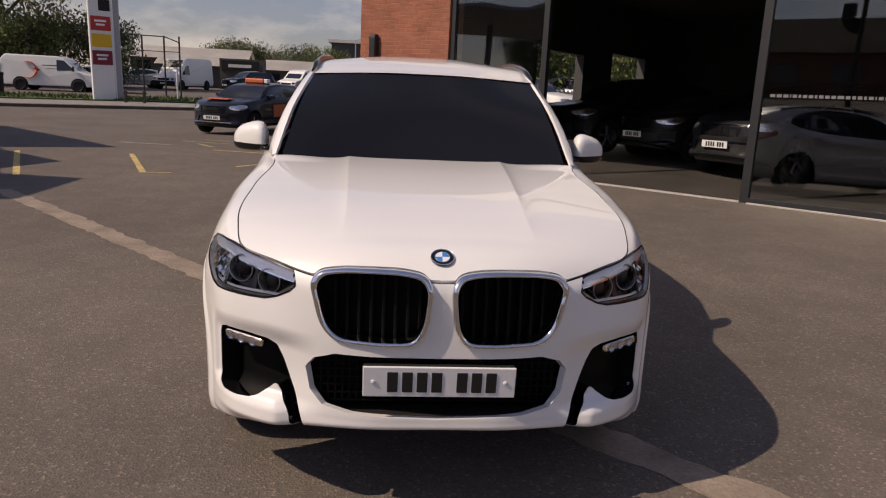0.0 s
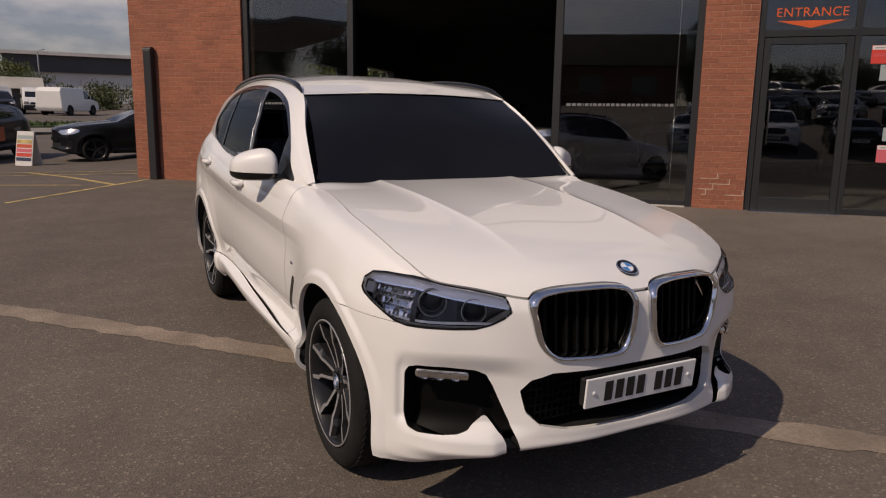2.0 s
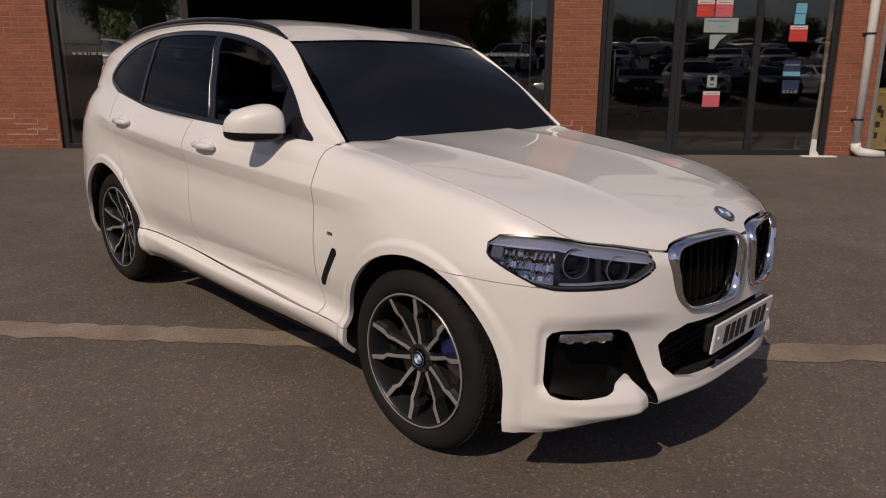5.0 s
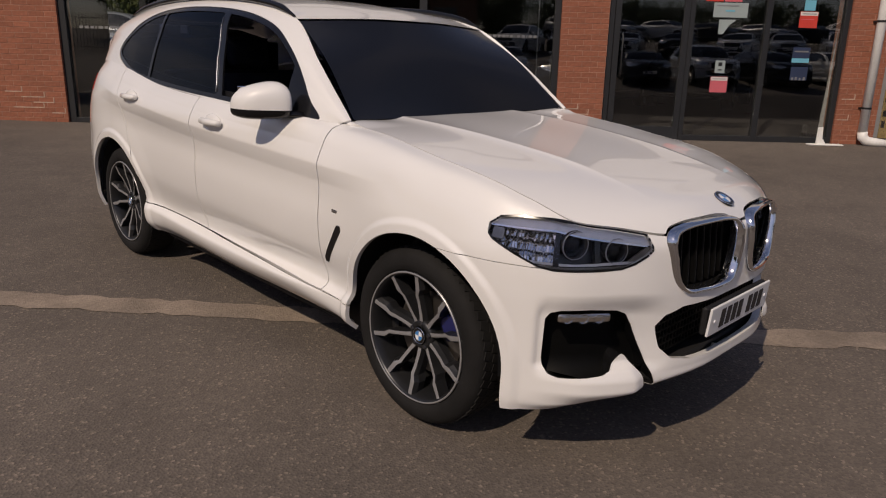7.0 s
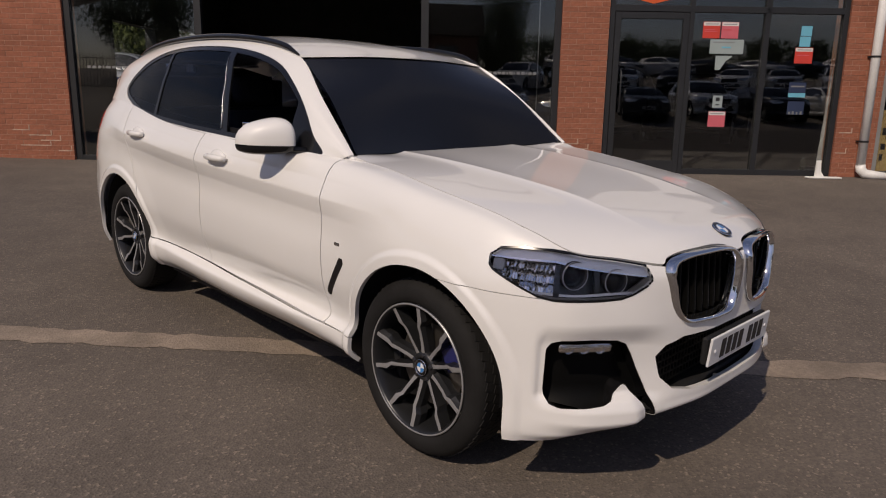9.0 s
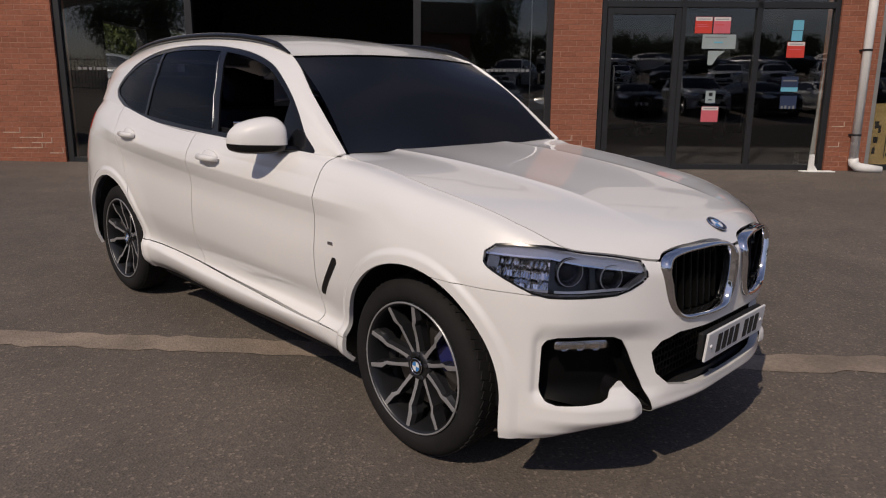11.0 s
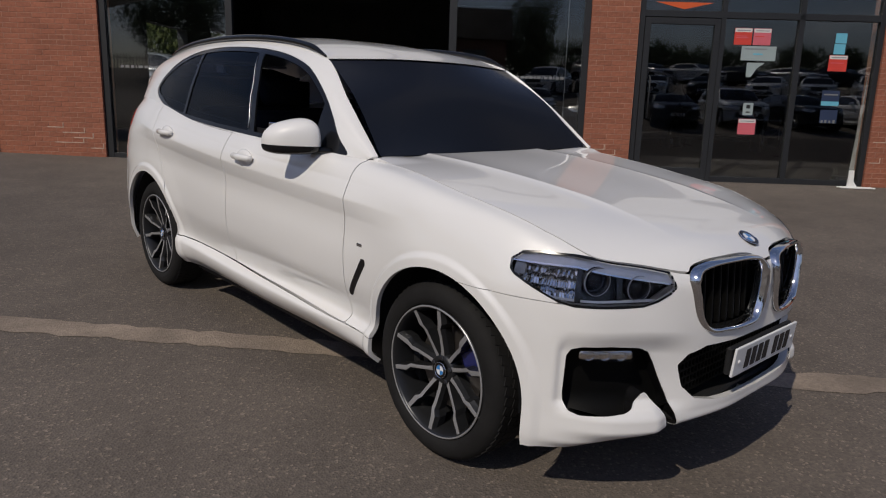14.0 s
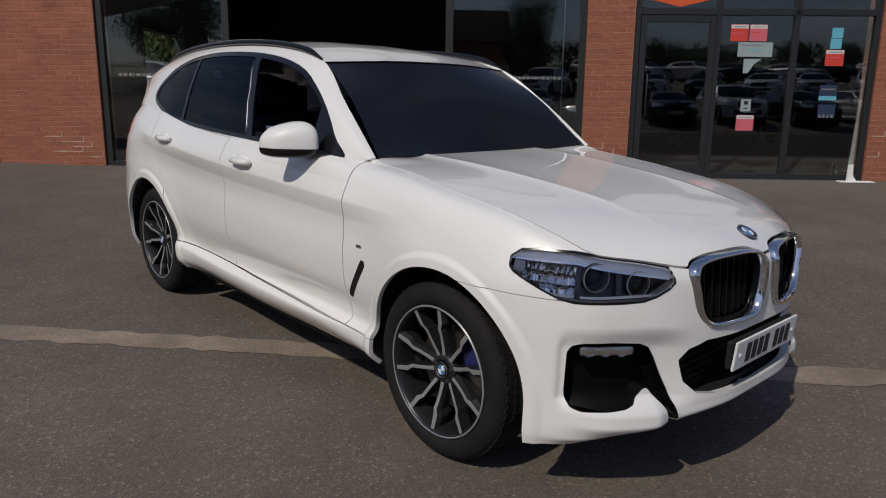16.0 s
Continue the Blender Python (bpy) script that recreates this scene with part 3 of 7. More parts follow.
# side of the cabin between the waist and the roof's edge
WAIST_X = [0.795, 0.848, 0.872, 0.872, 0.862, 0.840, 0.78, 0.66]
WAIST_Y = [0.60, 0.80, 1.20, 1.70, 2.30, 2.80, 3.30, 3.62]
WAIST_Z = [1.116, 1.124, 1.128, 1.136, 1.166, 1.222, 1.25, 1.215]
EDGE_X = [0.768, 0.720, 0.646, 0.632, 0.625, 0.615, 0.608, 0.615]
EDGE_Y = [0.565, 0.865, 1.150, 1.50, 2.10, 2.75, 3.22, 3.52]
EDGE_Z = [1.135, 1.362, 1.545, 1.616, 1.640, 1.612, 1.535, 1.42]


def cabin_skin(nu, nv):
    k = np.arange(8.0)
    lo = np.array([WAIST_X, WAIST_Y, WAIST_Z]).T
    hi = np.array([EDGE_X, EDGE_Y, EDGE_Z]).T
    mid = lo * 0.45 + hi * 0.55
    mid[:, 0] += np.array([0.012, 0.026, 0.036, 0.038, 0.038, 0.036, 0.03, 0.02])
    top = lo * 0.13 + hi * 0.87
    top[:, 0] += np.array([0.010, 0.022, 0.034, 0.036, 0.036, 0.034, 0.03, 0.02])
    return loft([lo, mid, top, hi], k, [0, 0.55, 0.87, 1.0], nu, nv)


def roof_skin(nx, ny):
    k = np.arange(6.0)
    edge = np.array([EDGE_X, EDGE_Y, EDGE_Z]).T[2:]
    mid = np.array([(0, 1.085, 1.566), (0, 1.48, 1.645), (0, 2.05, 1.686), (0, 2.75, 1.655), (0, 3.22, 1.592), (0, 3.50, 1.515)])
    q = edge * 0.45 + mid * 0.55
    q[:, 2] += np.array([0.006, 0.009, 0.014, 0.014, 0.018, 0.028])
    q[:, 1] = edge[:, 1] * 0.25 + mid[:, 1] * 0.75
    left = edge * np.array([-1, 1, 1])
    ql = q * np.array([-1, 1, 1])
    return loft([left, ql, mid, q, edge], k, [0, 0.45, 1.0, 1.55, 2.0], ny, nx, flip=True)


def screen_skin(nx, ny):
    base = [(-0.754, 0.572, 1.128), (-0.345, 0.652, 1.110), (0, 0.684, 1.104), (0.345, 0.652, 1.110), (0.754, 0.572, 1.128)]
    high = [(-0.648, 1.148, 1.543), (-0.292, 1.102, 1.561), (0, 1.085, 1.564), (0.292, 1.102, 1.561), (0.648, 1.148, 1.543)]
    b, h = np.array(base), np.array(high)
    m = (b + h) / 2 + np.array([0, -0.012, 0.030])
    return loft([b, m, h], [0, 0.45, 1, 1.55, 2], [0, 0.5, 1.0], nx, ny)


KIDNEY = rounded([(0.036, 0.860), (0.058, 0.892), (0.12, 0.907), (0.25, 0.909), (0.36, 0.901), (0.420, 0.884), (0.442, 0.852), (0.434, 0.80), (0.405, 0.707), (0.358, 0.664), (0.27, 0.656), (0.16, 0.656), (0.083, 0.667), (0.052, 0.710), (0.037, 0.79)], 120)
LAMP_3D = [(0.880, -0.345, 0.862), (0.864, -0.338, 0.893), (0.834, -0.364, 0.918), (0.805, -0.415, 0.924), (0.754, -0.51, 0.925), (0.674, -0.613, 0.911), (0.558, -0.693, 0.889), (0.508, -0.722, 0.878), (0.503, -0.742, 0.857), (0.497, -0.752, 0.830), (0.518, -0.747, 0.810), (0.566, -0.728, 0.785), (0.612, -0.706, 0.771), (0.672, -0.674, 0.768), (0.755, -0.62, 0.768), (0.804, -0.566, 0.768), (0.830, -0.520, 0.777), (0.850, -0.473, 0.796), (0.868, -0.414, 0.822), (0.880, -0.363, 0.846)]
FOG_3D = [(0.812, -0.592, 0.590), (0.803, -0.603, 0.612), (0.780, -0.625, 0.622), (0.70, -0.69, 0.624), (0.61, -0.74, 0.616), (0.575, -0.757, 0.600), (0.552, -0.765, 0.560), (0.530, -0.775, 0.505), (0.504, -0.782, 0.444), (0.470, -0.79, 0.350), (0.452, -0.80, 0.26), (0.500, -0.785, 0.26), (0.512, -0.782, 0.368), (0.522, -0.780, 0.395), (0.545, -0.772, 0.430), (0.566, -0.762, 0.460), (0.582, -0.755, 0.462), (0.604, -0.745, 0.440), (0.635, -0.733, 0.418), (0.67, -0.715, 0.406), (0.72, -0.685, 0.400), (0.785, -0.615, 0.394), (0.806, -0.595, 0.402), (0.812, -0.590, 0.450)]
INTAKE = [(-0.36, 0.612), (0.36, 0.612), (0.43, 0.588), (0.462, 0.548), (0.445, 0.47), (0.40, 0.425), (0.30, 0.405), (0, 0.395), (-0.30, 0.405), (-0.40, 0.425), (-0.445, 0.47), (-0.462, 0.548), (-0.43, 0.588)]
GLASS_YZ = rounded([(0.712, 1.128), (0.789, 1.197), (0.865, 1.274), (0.955, 1.352), (1.078, 1.432), (1.222, 1.503), (1.42, 1.554), (1.66, 1.585), (1.95, 1.600), (2.30, 1.597), (2.55, 1.572), (2.72, 1.530), (2.88, 1.466), (2.985, 1.390), (3.02, 1.325), (2.985, 1.290), (2.86, 1.246), (2.68, 1.202), (2.45, 1.176), (2.0, 1.152), (1.5, 1.140), (1.0, 1.130), (0.78, 1.122)], 200)


def flatten(points, s_shift=0.0):
    return [(around(x, y) + s_shift, z) for x, y, z in points]


def wheel(parent, x, y, z, side, front=True):
    """A twenty-inch wheel with ten split spokes; side is -1 or 1, its outer face away from the car."""
    w = place_empty("wheel", pose(x, y, z))
    w.parent = parent
    R, W = 0.358, 0.225
    o = side
    prof = [(-0.092, 0.262), (-0.108, 0.275), (-0.113, 0.30), (-0.109, 0.328), (-0.095, 0.347), (-0.078, 0.355), (-0.042, R), (0.042, R), (0.078, 0.355), (0.095, 0.347), (0.109, 0.328), (0.113, 0.30), (0.108, 0.275), (0.092, 0.262)]
    bm = lathe([(o * h, r) for h, r in prof], 72, "x", closed=True)
    part("tyre", bm, RUBBER, w, smooth=True)
    # tread blocks
    bm = bmesh.new()
    for row, off in ((-0.062, 0.0), (-0.021, 0.5), (0.021, 0.0), (0.062, 0.5)):
        for k in range(60):
            a = 2 * math.pi * (k + off) / 60
            r = bmesh.ops.create_cube(bm, size=1.0)
            rr = R - 0.001 - (0.002 if abs(row) > 0.05 else 0)
            m = Matrix.Rotation(a, 4, "X") @ Matrix.Translation((row, 0, rr)) @ Matrix.Rotation(0.35 * (1 if row > 0 else -1), 4, "Z") @ Matrix.Diagonal((0.036, 0.030, 0.006, 1))
            bmesh.ops.transform(bm, matrix=m, verts=r["verts"])
    part("tread", bm, RUBBER, w)
    prof = [(0.100, 0.268), (0.108, 0.265), (0.108, 0.259), (0.098, 0.252), (0.06, 0.243), (-0.02, 0.232), (-0.10, 0.238), (-0.112, 0.262)]
    part("rim", lathe([(o * h, r) for h, r in prof], 72, "x"), RIM_DARK, w, "dark grey wheel rim", smooth=True)
    part("rim_edge", lathe([(o * h, r) for h, r in [(0.107, 0.2665), (0.110, 0.2645), (0.110, 0.2605), (0.105, 0.2575)]], 72, "x"), RIM_FACE, w, "bright machined rim edge", smooth=True)

    def spoke(kind):
        bm = bmesh.new()
        #  radius, sideways centre, half width, height of the face
        pts = [(0.045, 0.016, 0.014, 0.060), (0.085, 0.027, 0.011, 0.066), (0.135, 0.038, 0.0100, 0.076), (0.165, 0.043, 0.011, 0.084), (0.185, 0.060, 0.015, 0.090), (0.225, 0.070, 0.013, 0.096), (0.256, 0.080, 0.014, 0.101)]
        rings = []
        for r, c, h, top in pts:
            if kind == "face":
                rings.append([bm.verts.new((o * (top + 0.0005), c - h, r)), bm.verts.new((o * (top + 0.0012), c - h * 0.2, r)), bm.verts.new((o * (top + 0.0005), c + h * 0.45, r))])
            else:
                rings.append([bm.verts.new((o * (top - 0.052), c - h * 1.1, r)), bm.verts.new((o * top, c - h, r)), bm.verts.new((o * top, c + h * 0.45, r)), bm.verts.new((o * (top - 0.018), c + h * 1.25, r)), bm.verts.new((o * (top - 0.052), c + h * 1.25, r))])
        for a, b in zip(rings, rings[1:]):
            for k in range(len(a) - 1):
                bm.faces.new((a[k], a[k + 1], b[k + 1], b[k]))
        # the other of the pair
        both = bmesh.ops.duplicate(bm, geom=list(bm.faces) + list(bm.verts) + list(bm.edges))
        bmesh.ops.scale(bm, vec=(1, -1, 1), verts=[g for g in both["geom"] if isinstance(g, bmesh.types.BMVert)])
        bmesh.ops.recalc_face_normals(bm, faces=bm.faces)
        me = bpy.data.meshes.new("spoke")
        bm.to_mesh(me)
        bm.free()
        me.materials.append(RIM_FACE if kind == "face" else RIM_DARK)
        return me

    core, face = spoke("core"), spoke("face")
    for k in range(5):
        a = radians(72 * k - 16)
        ob = new("spoke", core)
        ob.parent, ob.matrix_basis = w, Matrix.Rotation(a, 4, "X")
        f = new("spoke_face", face)
        f.parent = ob
    part("hub", lathe([(o * 0.0, 0.066), (o * 0.055, 0.064), (o * 0.066, 0.054), (o * 0.068, 0.036), (o * 0.060, 0.034)], 40, "x"), RIM_DARK, w, smooth=True)
    for k in range(5):
        a = radians(72 * k + 20)
        bolt = lathe([(o * 0.050, 0.012), (o * 0.069, 0.011), (o * 0.072, 0.008), (o * 0.072, 0.0)], 6, "x")
        bmesh.ops.translate(bolt, verts=bolt.verts, vec=(0, 0.049 * math.cos(a), 0.049 * math.sin(a)))
        part("wheel_bolt", bolt, LAMP_DARK, w)
    badge(w, Matrix.Translation((o * 0.070, 0, 0)) @ Matrix.Rotation(o * math.pi / 2, 4, "Y"), 0.033)
    part("brake_disc", lathe([(o * 0.012, 0.02), (o * 0.012, 0.172), (-o * 0.016, 0.172), (-o * 0.016, 0.02)], 48, "x"), DISC, w, "brown-grey steel brake disc", smooth=False)
    bm = box(-0.045, 0.055, -0.055, 0.055, 0.105, 0.198, 0.014, 2)
    bmesh.ops.transform(bm, matrix=Matrix.Rotation(radians(62 if front else -62), 4, "X"), verts=bm.verts)
    part("brake_caliper", bm, CALIPER if front else DISC, w, "blue brake caliper" if front else "")
    return w


def badge(parent, m, r):
    """A round badge: black rim, chrome rings, blue and white quarters; faces along its own z."""
    e = part("badge", lathe([(0.0, r), (0.003, r * 1.0), (0.0045, r * 0.93), (0.0038, r * 0.70), (0.0038, 0.0)], 40, "z"), GLOSS_BLACK, parent, "round badge with blue and white quarters", m, True)
    part("badge_ring", lathe([(0.003, r * 1.0), (0.0062, r * 0.985), (0.0062, r * 0.945), (0.003, r * 0.93)], 40, "z"), CHROME, e, smooth=True)
    part("badge_inner_ring", lathe([(0.003, r * 0.66), (0.0060, r * 0.645), (0.0060, r * 0.605), (0.003, r * 0.59)], 40, "z"), CHROME, e, smooth=True)
    for k in range(4):
        bm = bmesh.new()
        c = bm.verts.new((0, 0, 0.0055))
        arc = [bm.verts.new((0.60 * r * math.cos(a), 0.60 * r * math.sin(a), 0.005)) for a in [math.pi / 2 * (k + i / 6) for i in range(7)]]
        for a, b in zip(arc, arc[1:]):
            bm.faces.new((c, a, b))
        part("badge_quarter", bm, BADGE_BLUE if k % 2 == 0 else BADGE_WHITE, e)
    return e


def plate_bars(parent, width, height, y):
    """A registration plate with plain dark bars in place of its characters."""
    p = part("number_plate", box(-width / 2, width / 2, -0.006, 0.004, 0, height, 0.003, 2), PLATE_WHITE, parent, "white number plate with dark bars", y)
    k = height / 0.111
    x = -0.178 * k
    for i in range(7):
        if i == 4:
            x += 0.036 * k
        part("bar", box(x, x + 0.036 * k, -0.0085, -0.005, 0.018 * k, 0.093 * k, 0.002), INK, p)
        x += 0.050 * k
    for sx in (-1, 1):
        part("screw_cap", lathe([(-0.006, 0.008), (-0.009, 0.007), (-0.011, 0.0)], 12, "y"), BADGE_WHITE, p, m=Matrix.Translation((sx * 0.225 * k, 0, height / 2)))
    return p


def white_car(m):
    car = thing("car", m, "white mid-size five-door SUV with dark tinted glass and chrome kidney grille", "car")
    body = body_skin(640, 190)
    y, z, s = body.rows[:, 1], body.rows[:, 2], body.rows[:, 6]
    # wheel openings
    body = body.keep(ARCH_R - arch_distance(y, z))

    def col(k):
        return body.rows[:, k]

    g = 0.0026
    s_lamp = around(0.66, -0.62)

    def seam_front():
        # the bumper runs under the headlamp and meets the wing level, above the arch
        ahead = np.minimum(col(6) - s_lamp, 5.0)
        below = np.maximum(col(7) - 0.770, col(1) + 0.12)
        return np.minimum(ahead, below)

    lamp = np.array(flatten(LAMP_3D))
    fog = np.array(flatten(FOG_3D))
    xz = np.stack([col(0), col(2)], 1)
    sz = np.stack([col(6), col(7)], 1)
    d_lamp = inside(sz, lamp, 0.003)
    d_fog = inside(sz, fog, 0.004)
    kid = np.where(col(1) < -0.4, inside(xz, KIDNEY), 9.0)
    take = np.where(col(1) < -0.4, inside(xz, INTAKE), 9.0)
    d_vent = np.where(col(0) > 0.8, inside(np.stack([col(1), col(2)], 1), [(0.458, 0.706), (0.478, 0.706), (0.578, 0.545), (0.580, 0.528), (0.566, 0.528), (0.456, 0.690)], 0.004), 9.0)
    y_door, y_mid = 0.60, 1.735
    front_line = seam_front()
    # bumper: in front of the seam, below the lamps and the bonnet
    parts_cut = {}
    fs = [d_lamp, kid, d_fog, take]
    hole = np.minimum.reduce(fs)
    bumper = body.keep(np.maximum(front_line + 0.0012, 0.0008 - hole))
    whole = bumper.plus(bumper.mirrored())
    parts_cut["front_bumper"] = whole
    whole.build("front_bumper", PAINT_WHITE, car, lip=0.03)
    # fender, doors, rear quarter
    yy = col(1)
    door_line = y_door + 0.012 * np.sin((col(2) - 0.3) * 4)
    rear_line = np.where(col(2) > 0.80, 2.60 + (col(2) - 0.80) * 0.45, np.maximum(2.60 - (0.80 - col(2)) * 0.45, 2.42))
    sill_line = 0.385 + 0.028 * (yy - 0.6)
    rear = col(6) - around(0.905, 3.35)
    panels = {
        "front_wing": np.maximum.reduce([-front_line + 0.0012, yy - door_line + g, 0.001 - d_lamp, 0.002 - d_vent, sill_line - col(2) + g - 9 * (yy < 0.3)]),
        "front_door": np.maximum.reduce([door_line + g - yy, yy - y_mid + g, sill_line - col(2) + g]),
        "rear_door": np.maximum.reduce([y_mid + g - yy, yy - rear_line + g, sill_line - col(2) + g]),
        "sill": np.maximum.reduce([0.3 - yy, yy - 2.6, col(2) - sill_line + g]),
        "rear_quarter": np.maximum.reduce([rear_line + g - yy, sill_line - col(2) + g - 9 * (yy > 2.8), np.where(col(2) > 0.80, col(6) - around(0.6, 3.76), -1)]),
        "tailgate": np.maximum.reduce([around(0.6, 3.76) + g - col(6), 0.80 + g - col(2)]),
    }
    panels["rear_quarter"] = np.maximum(panels["rear_quarter"], -9)
    tail = np.maximum.reduce([col(7) - 1.165, 0.955 + 0.10 * np.clip((around(0.80, 3.62) - col(6)) / 0.3, 0, 1) - col(7), np.abs(col(6) - around(0.80, 3.62)) - 0.33])
    for name in ("rear_quarter", "tailgate"):
        panels[name] = np.maximum(panels[name], 0.001 - tail)
    for mir in (True, False):
        body.keep(tail).pushed(0.004).build("tail_lamp", RED_LENS, car, "red tail lamp", lip=0.02, mirror=mir)
    for name, f in panels.items():
        piece = body.keep(f)
        if name == "tailgate":
            piece.plus(piece.mirrored()).build(name, PAINT_WHITE, car, lip=0.02)
            continue
        for mir in (True, False):
            p = piece.build(name, PAINT_WHITE, car, lip=0.02, mirror=mir)
            sx = -1 if mir else 1
            if name in ("front_door", "rear_door"):
                hy, hz = (1.485, 1.030) if name == "front_door" else (2.505, 1.070)
                door_handle(p, sx, hy, hz)
            if name == "front_wing":
                body.keep(d_vent).pushed(0.002).build("wing_vent", GLOSS_BLACK, p, "gloss black slanted air vent", lip=0.012, mirror=mir)
                part("wing_emblem", box(sx * 0.904 - 0.006, sx * 0.904 + 0.006, 0.478, 0.515, 0.760, 0.775, 0.002), CHROME, p, "small chrome emblem")
    # the bumper's underside and openings
    part("undertray", undertray(), MATT_BLACK, car)
    for mir in (True, False):
        sx = -1 if mir else 1
        lens = body.keep(d_lamp + 0.002).pushed(0.001)
        head = lens.build("headlamp", LENS, car, "clear headlamp lens with dark bezel", lip=0.0, mirror=mir)
        headlamp_inside(head, lens, sx)
        body.keep(np.maximum(d_lamp, -0.0062 - d_lamp)).pushed(0.0015).build("lamp_gasket", GLOSS_BLACK, head, "black rim round the lens", lip=0.004, mirror=mir)
        # dark pocket of the fog-lamp corner
        pocket = body.keep(d_fog)
        back = pocket.pushed(-0.075)
        back.build("corner_intake", GRILLE_BLACK, car, "gloss black corner air intake", lip=0, mirror=mir)
        wall = pocket.pushed(0.0)
        tube_wall(wall, 0.075, "corner_intake_edge", GLOSS_BLACK, car, mir)
        fog_lamp(car, sx)
    # grille
    for mir in (True, False):
        kidney_grille(car, body, mir)
    lower_intake(car, body)
    # bonnet
    hood = hood_skin(300, 170)
    hx = hood.rows[:, 0]
    kk = np.minimum(inside(np.stack([hx, hood.rows[:, 2]], 1), KIDNEY, 0.004), inside(np.stack([-hx, hood.rows[:, 2]], 1), KIDNEY, 0.004))
    hood_f = np.maximum(inside(hood.rows[:, :2], hood_outline()) + 0.0055, np.where(hood.rows[:, 1] < -0.6, -kk, -1))
    bonnet = hood.keep(hood_f).build("bonnet", PAINT_WHITE, car, lip=0.02)
    k = hood_height(np.array([0.0, 0.0]), np.array([-0.76, -0.72]))
    tilt = math.atan2(k[1] - k[0], 0.04)
    badge(bonnet, Matrix.Translation((0, -0.752, float(hood_height(np.array([0.0]), np.array([-0.752]))[0]) + 0.001)) @ Matrix.Rotation(tilt, 4, "X"), 0.041)
    part("gap_backing", backing(), DARK, car)
    # dark bars along the bonnet gaps stand in for the shade in them
    gap_edge = TOP_EDGE[(TOP_EDGE[:, 1] > -0.70) & (TOP_EDGE[:, 1] < 0.55)]
    for sx in (-1, 1):
        part("bonnet_seal", tube([(sx * (p[0] - 0.001), p[1], p[2] - 0.0035) for p in gap_edge[::3]], 0.0026, 6), RUBBER, car)
    # cabin
    cab = cabin_skin(170, 40)
    yz = cab.rows[:, 1:3]
    dg = inside(yz, GLASS_YZ)
    for mir in (True, False):
        sx = -1 if mir else 1
        cab.keep(0.001 - dg).build("pillar_and_rail", PAINT_WHITE, car, lip=0.015, mirror=mir)
        trim = cab.keep(np.maximum(dg, -0.022 - dg)).pushed(-0.004)
        trim.build("window_trim", GLOSS_BLACK, car, "gloss black window surround", lip=0.008, mirror=mir)
        inner = cab.keep(dg + 0.020)
        yv, zv = inner.rows[:, 1], inner.rows[:, 2]
        bline = 1.545 + 0.42 * (zv - 1.14)
        cline = 2.44 + 0.05 * (zv - 1.19)
        inner.keep(np.abs(yv - bline) - 0.032).pushed(-0.003).build("b_pillar", GLOSS_BLACK, car, lip=0.01, mirror=mir)
        inner.keep(np.abs(yv - cline) - 0.016).pushed(-0.003).build("quarter_post", GLOSS_BLACK, car, lip=0.01, mirror=mir)
        strip = []
        for q in np.linspace(1.175, 1.545, 10):
            k = np.argmin((cab.rows[:, 1] - (1.570 + 0.42 * (q - 1.14))) ** 2 + (cab.rows[:, 2] - q) ** 2)
            strip.append((sx * cab.rows[k, 0], 1.570 + 0.42 * (q - 1.14), q))
        part("pillar_bright_strip", tube(strip, 0.0022, 6), SATIN, car, smooth=True)
        inner.keep(np.maximum(bline + 0.032 - yv, yv - cline + 0.016)).pushed(-0.008).build("rear_door_glass", TINT, car, lip=0, mirror=mir)
        inner.keep(cline + 0.016 - yv).pushed(-0.008).build("quarter_glass", TINT, car, lip=0, mirror=mir)
        aline = 0.955 + 0.10 * (zv - 1.13)
        inner.keep(yv - aline).pushed(-0.006).build("mirror_corner", GLOSS_BLACK, car, lip=0.006, mirror=mir)
        front_glass = inner.keep(np.maximum(aline - yv, yv - bline + 0.032)).pushed(-0.010)
        if sx > 0:
            front_glass.build("front_door_glass", TINT, car, lip=0)
        roof_rail(car, sx)
        door_mirror(car, sx)
    roof = roof_skin(90, 90)
    roof.build("roof", PAINT_WHITE, car, lip=0.0)
    scr = screen_skin(90, 60)
    u, v = scr.rows[:, 6], scr.rows[:, 7]
    edge = np.minimum.reduce([u * 0.72, (2 - u) * 0.72, v * 0.85, (1 - v) * 0.85])
    scr.keep(0.012 - edge).pushed(-0.004).build("windscreen_border", GLOSS_BLACK, car, lip=0)
    scr.pushed(-0.007).build("windscreen", SCREEN_GLASS, car, "dark clear windscreen", lip=0).visible_shadow = False
    rear_end(car)
    interior(car)
    for sx in (-1, 1):
        part("pillar_foot", box(sx * 0.757 - 0.024, sx * 0.757 + 0.024, 0.548, 0.622, 1.080, 1.126, 0.012, 3), PAINT_WHITE, car, smooth=True)
    cowl = tube([(-0.74, 0.595, 1.100), (-0.45, 0.650, 1.095), (0, 0.690, 1.080), (0.45, 0.660, 1.085), (0.74, 0.605, 1.090)], 0.016, 8)
    part("cowl", cowl, MATT_BLACK, car)
    for sx in (-1, 1):
        for front, yw in ((True, 0.0), (False, 2.864)):
            wheel(car, sx * 0.789, yw, 0.358, sx, front)
            part("arch_liner", liner(sx, yw), MATT_BLACK, car, smooth=True)
        part("sensor", lathe([(0.0, 0.012), (0.003, 0.0115), (0.0035, 0.0)], 16, "x"), PLATE_WHITE, car, m=Matrix.Translation((sx * 0.868, -0.437, 0.571)) @ Matrix.Rotation(sx * 0.12, 4, "Z") @ Matrix.Diagonal((sx, 1, 1, 1)))
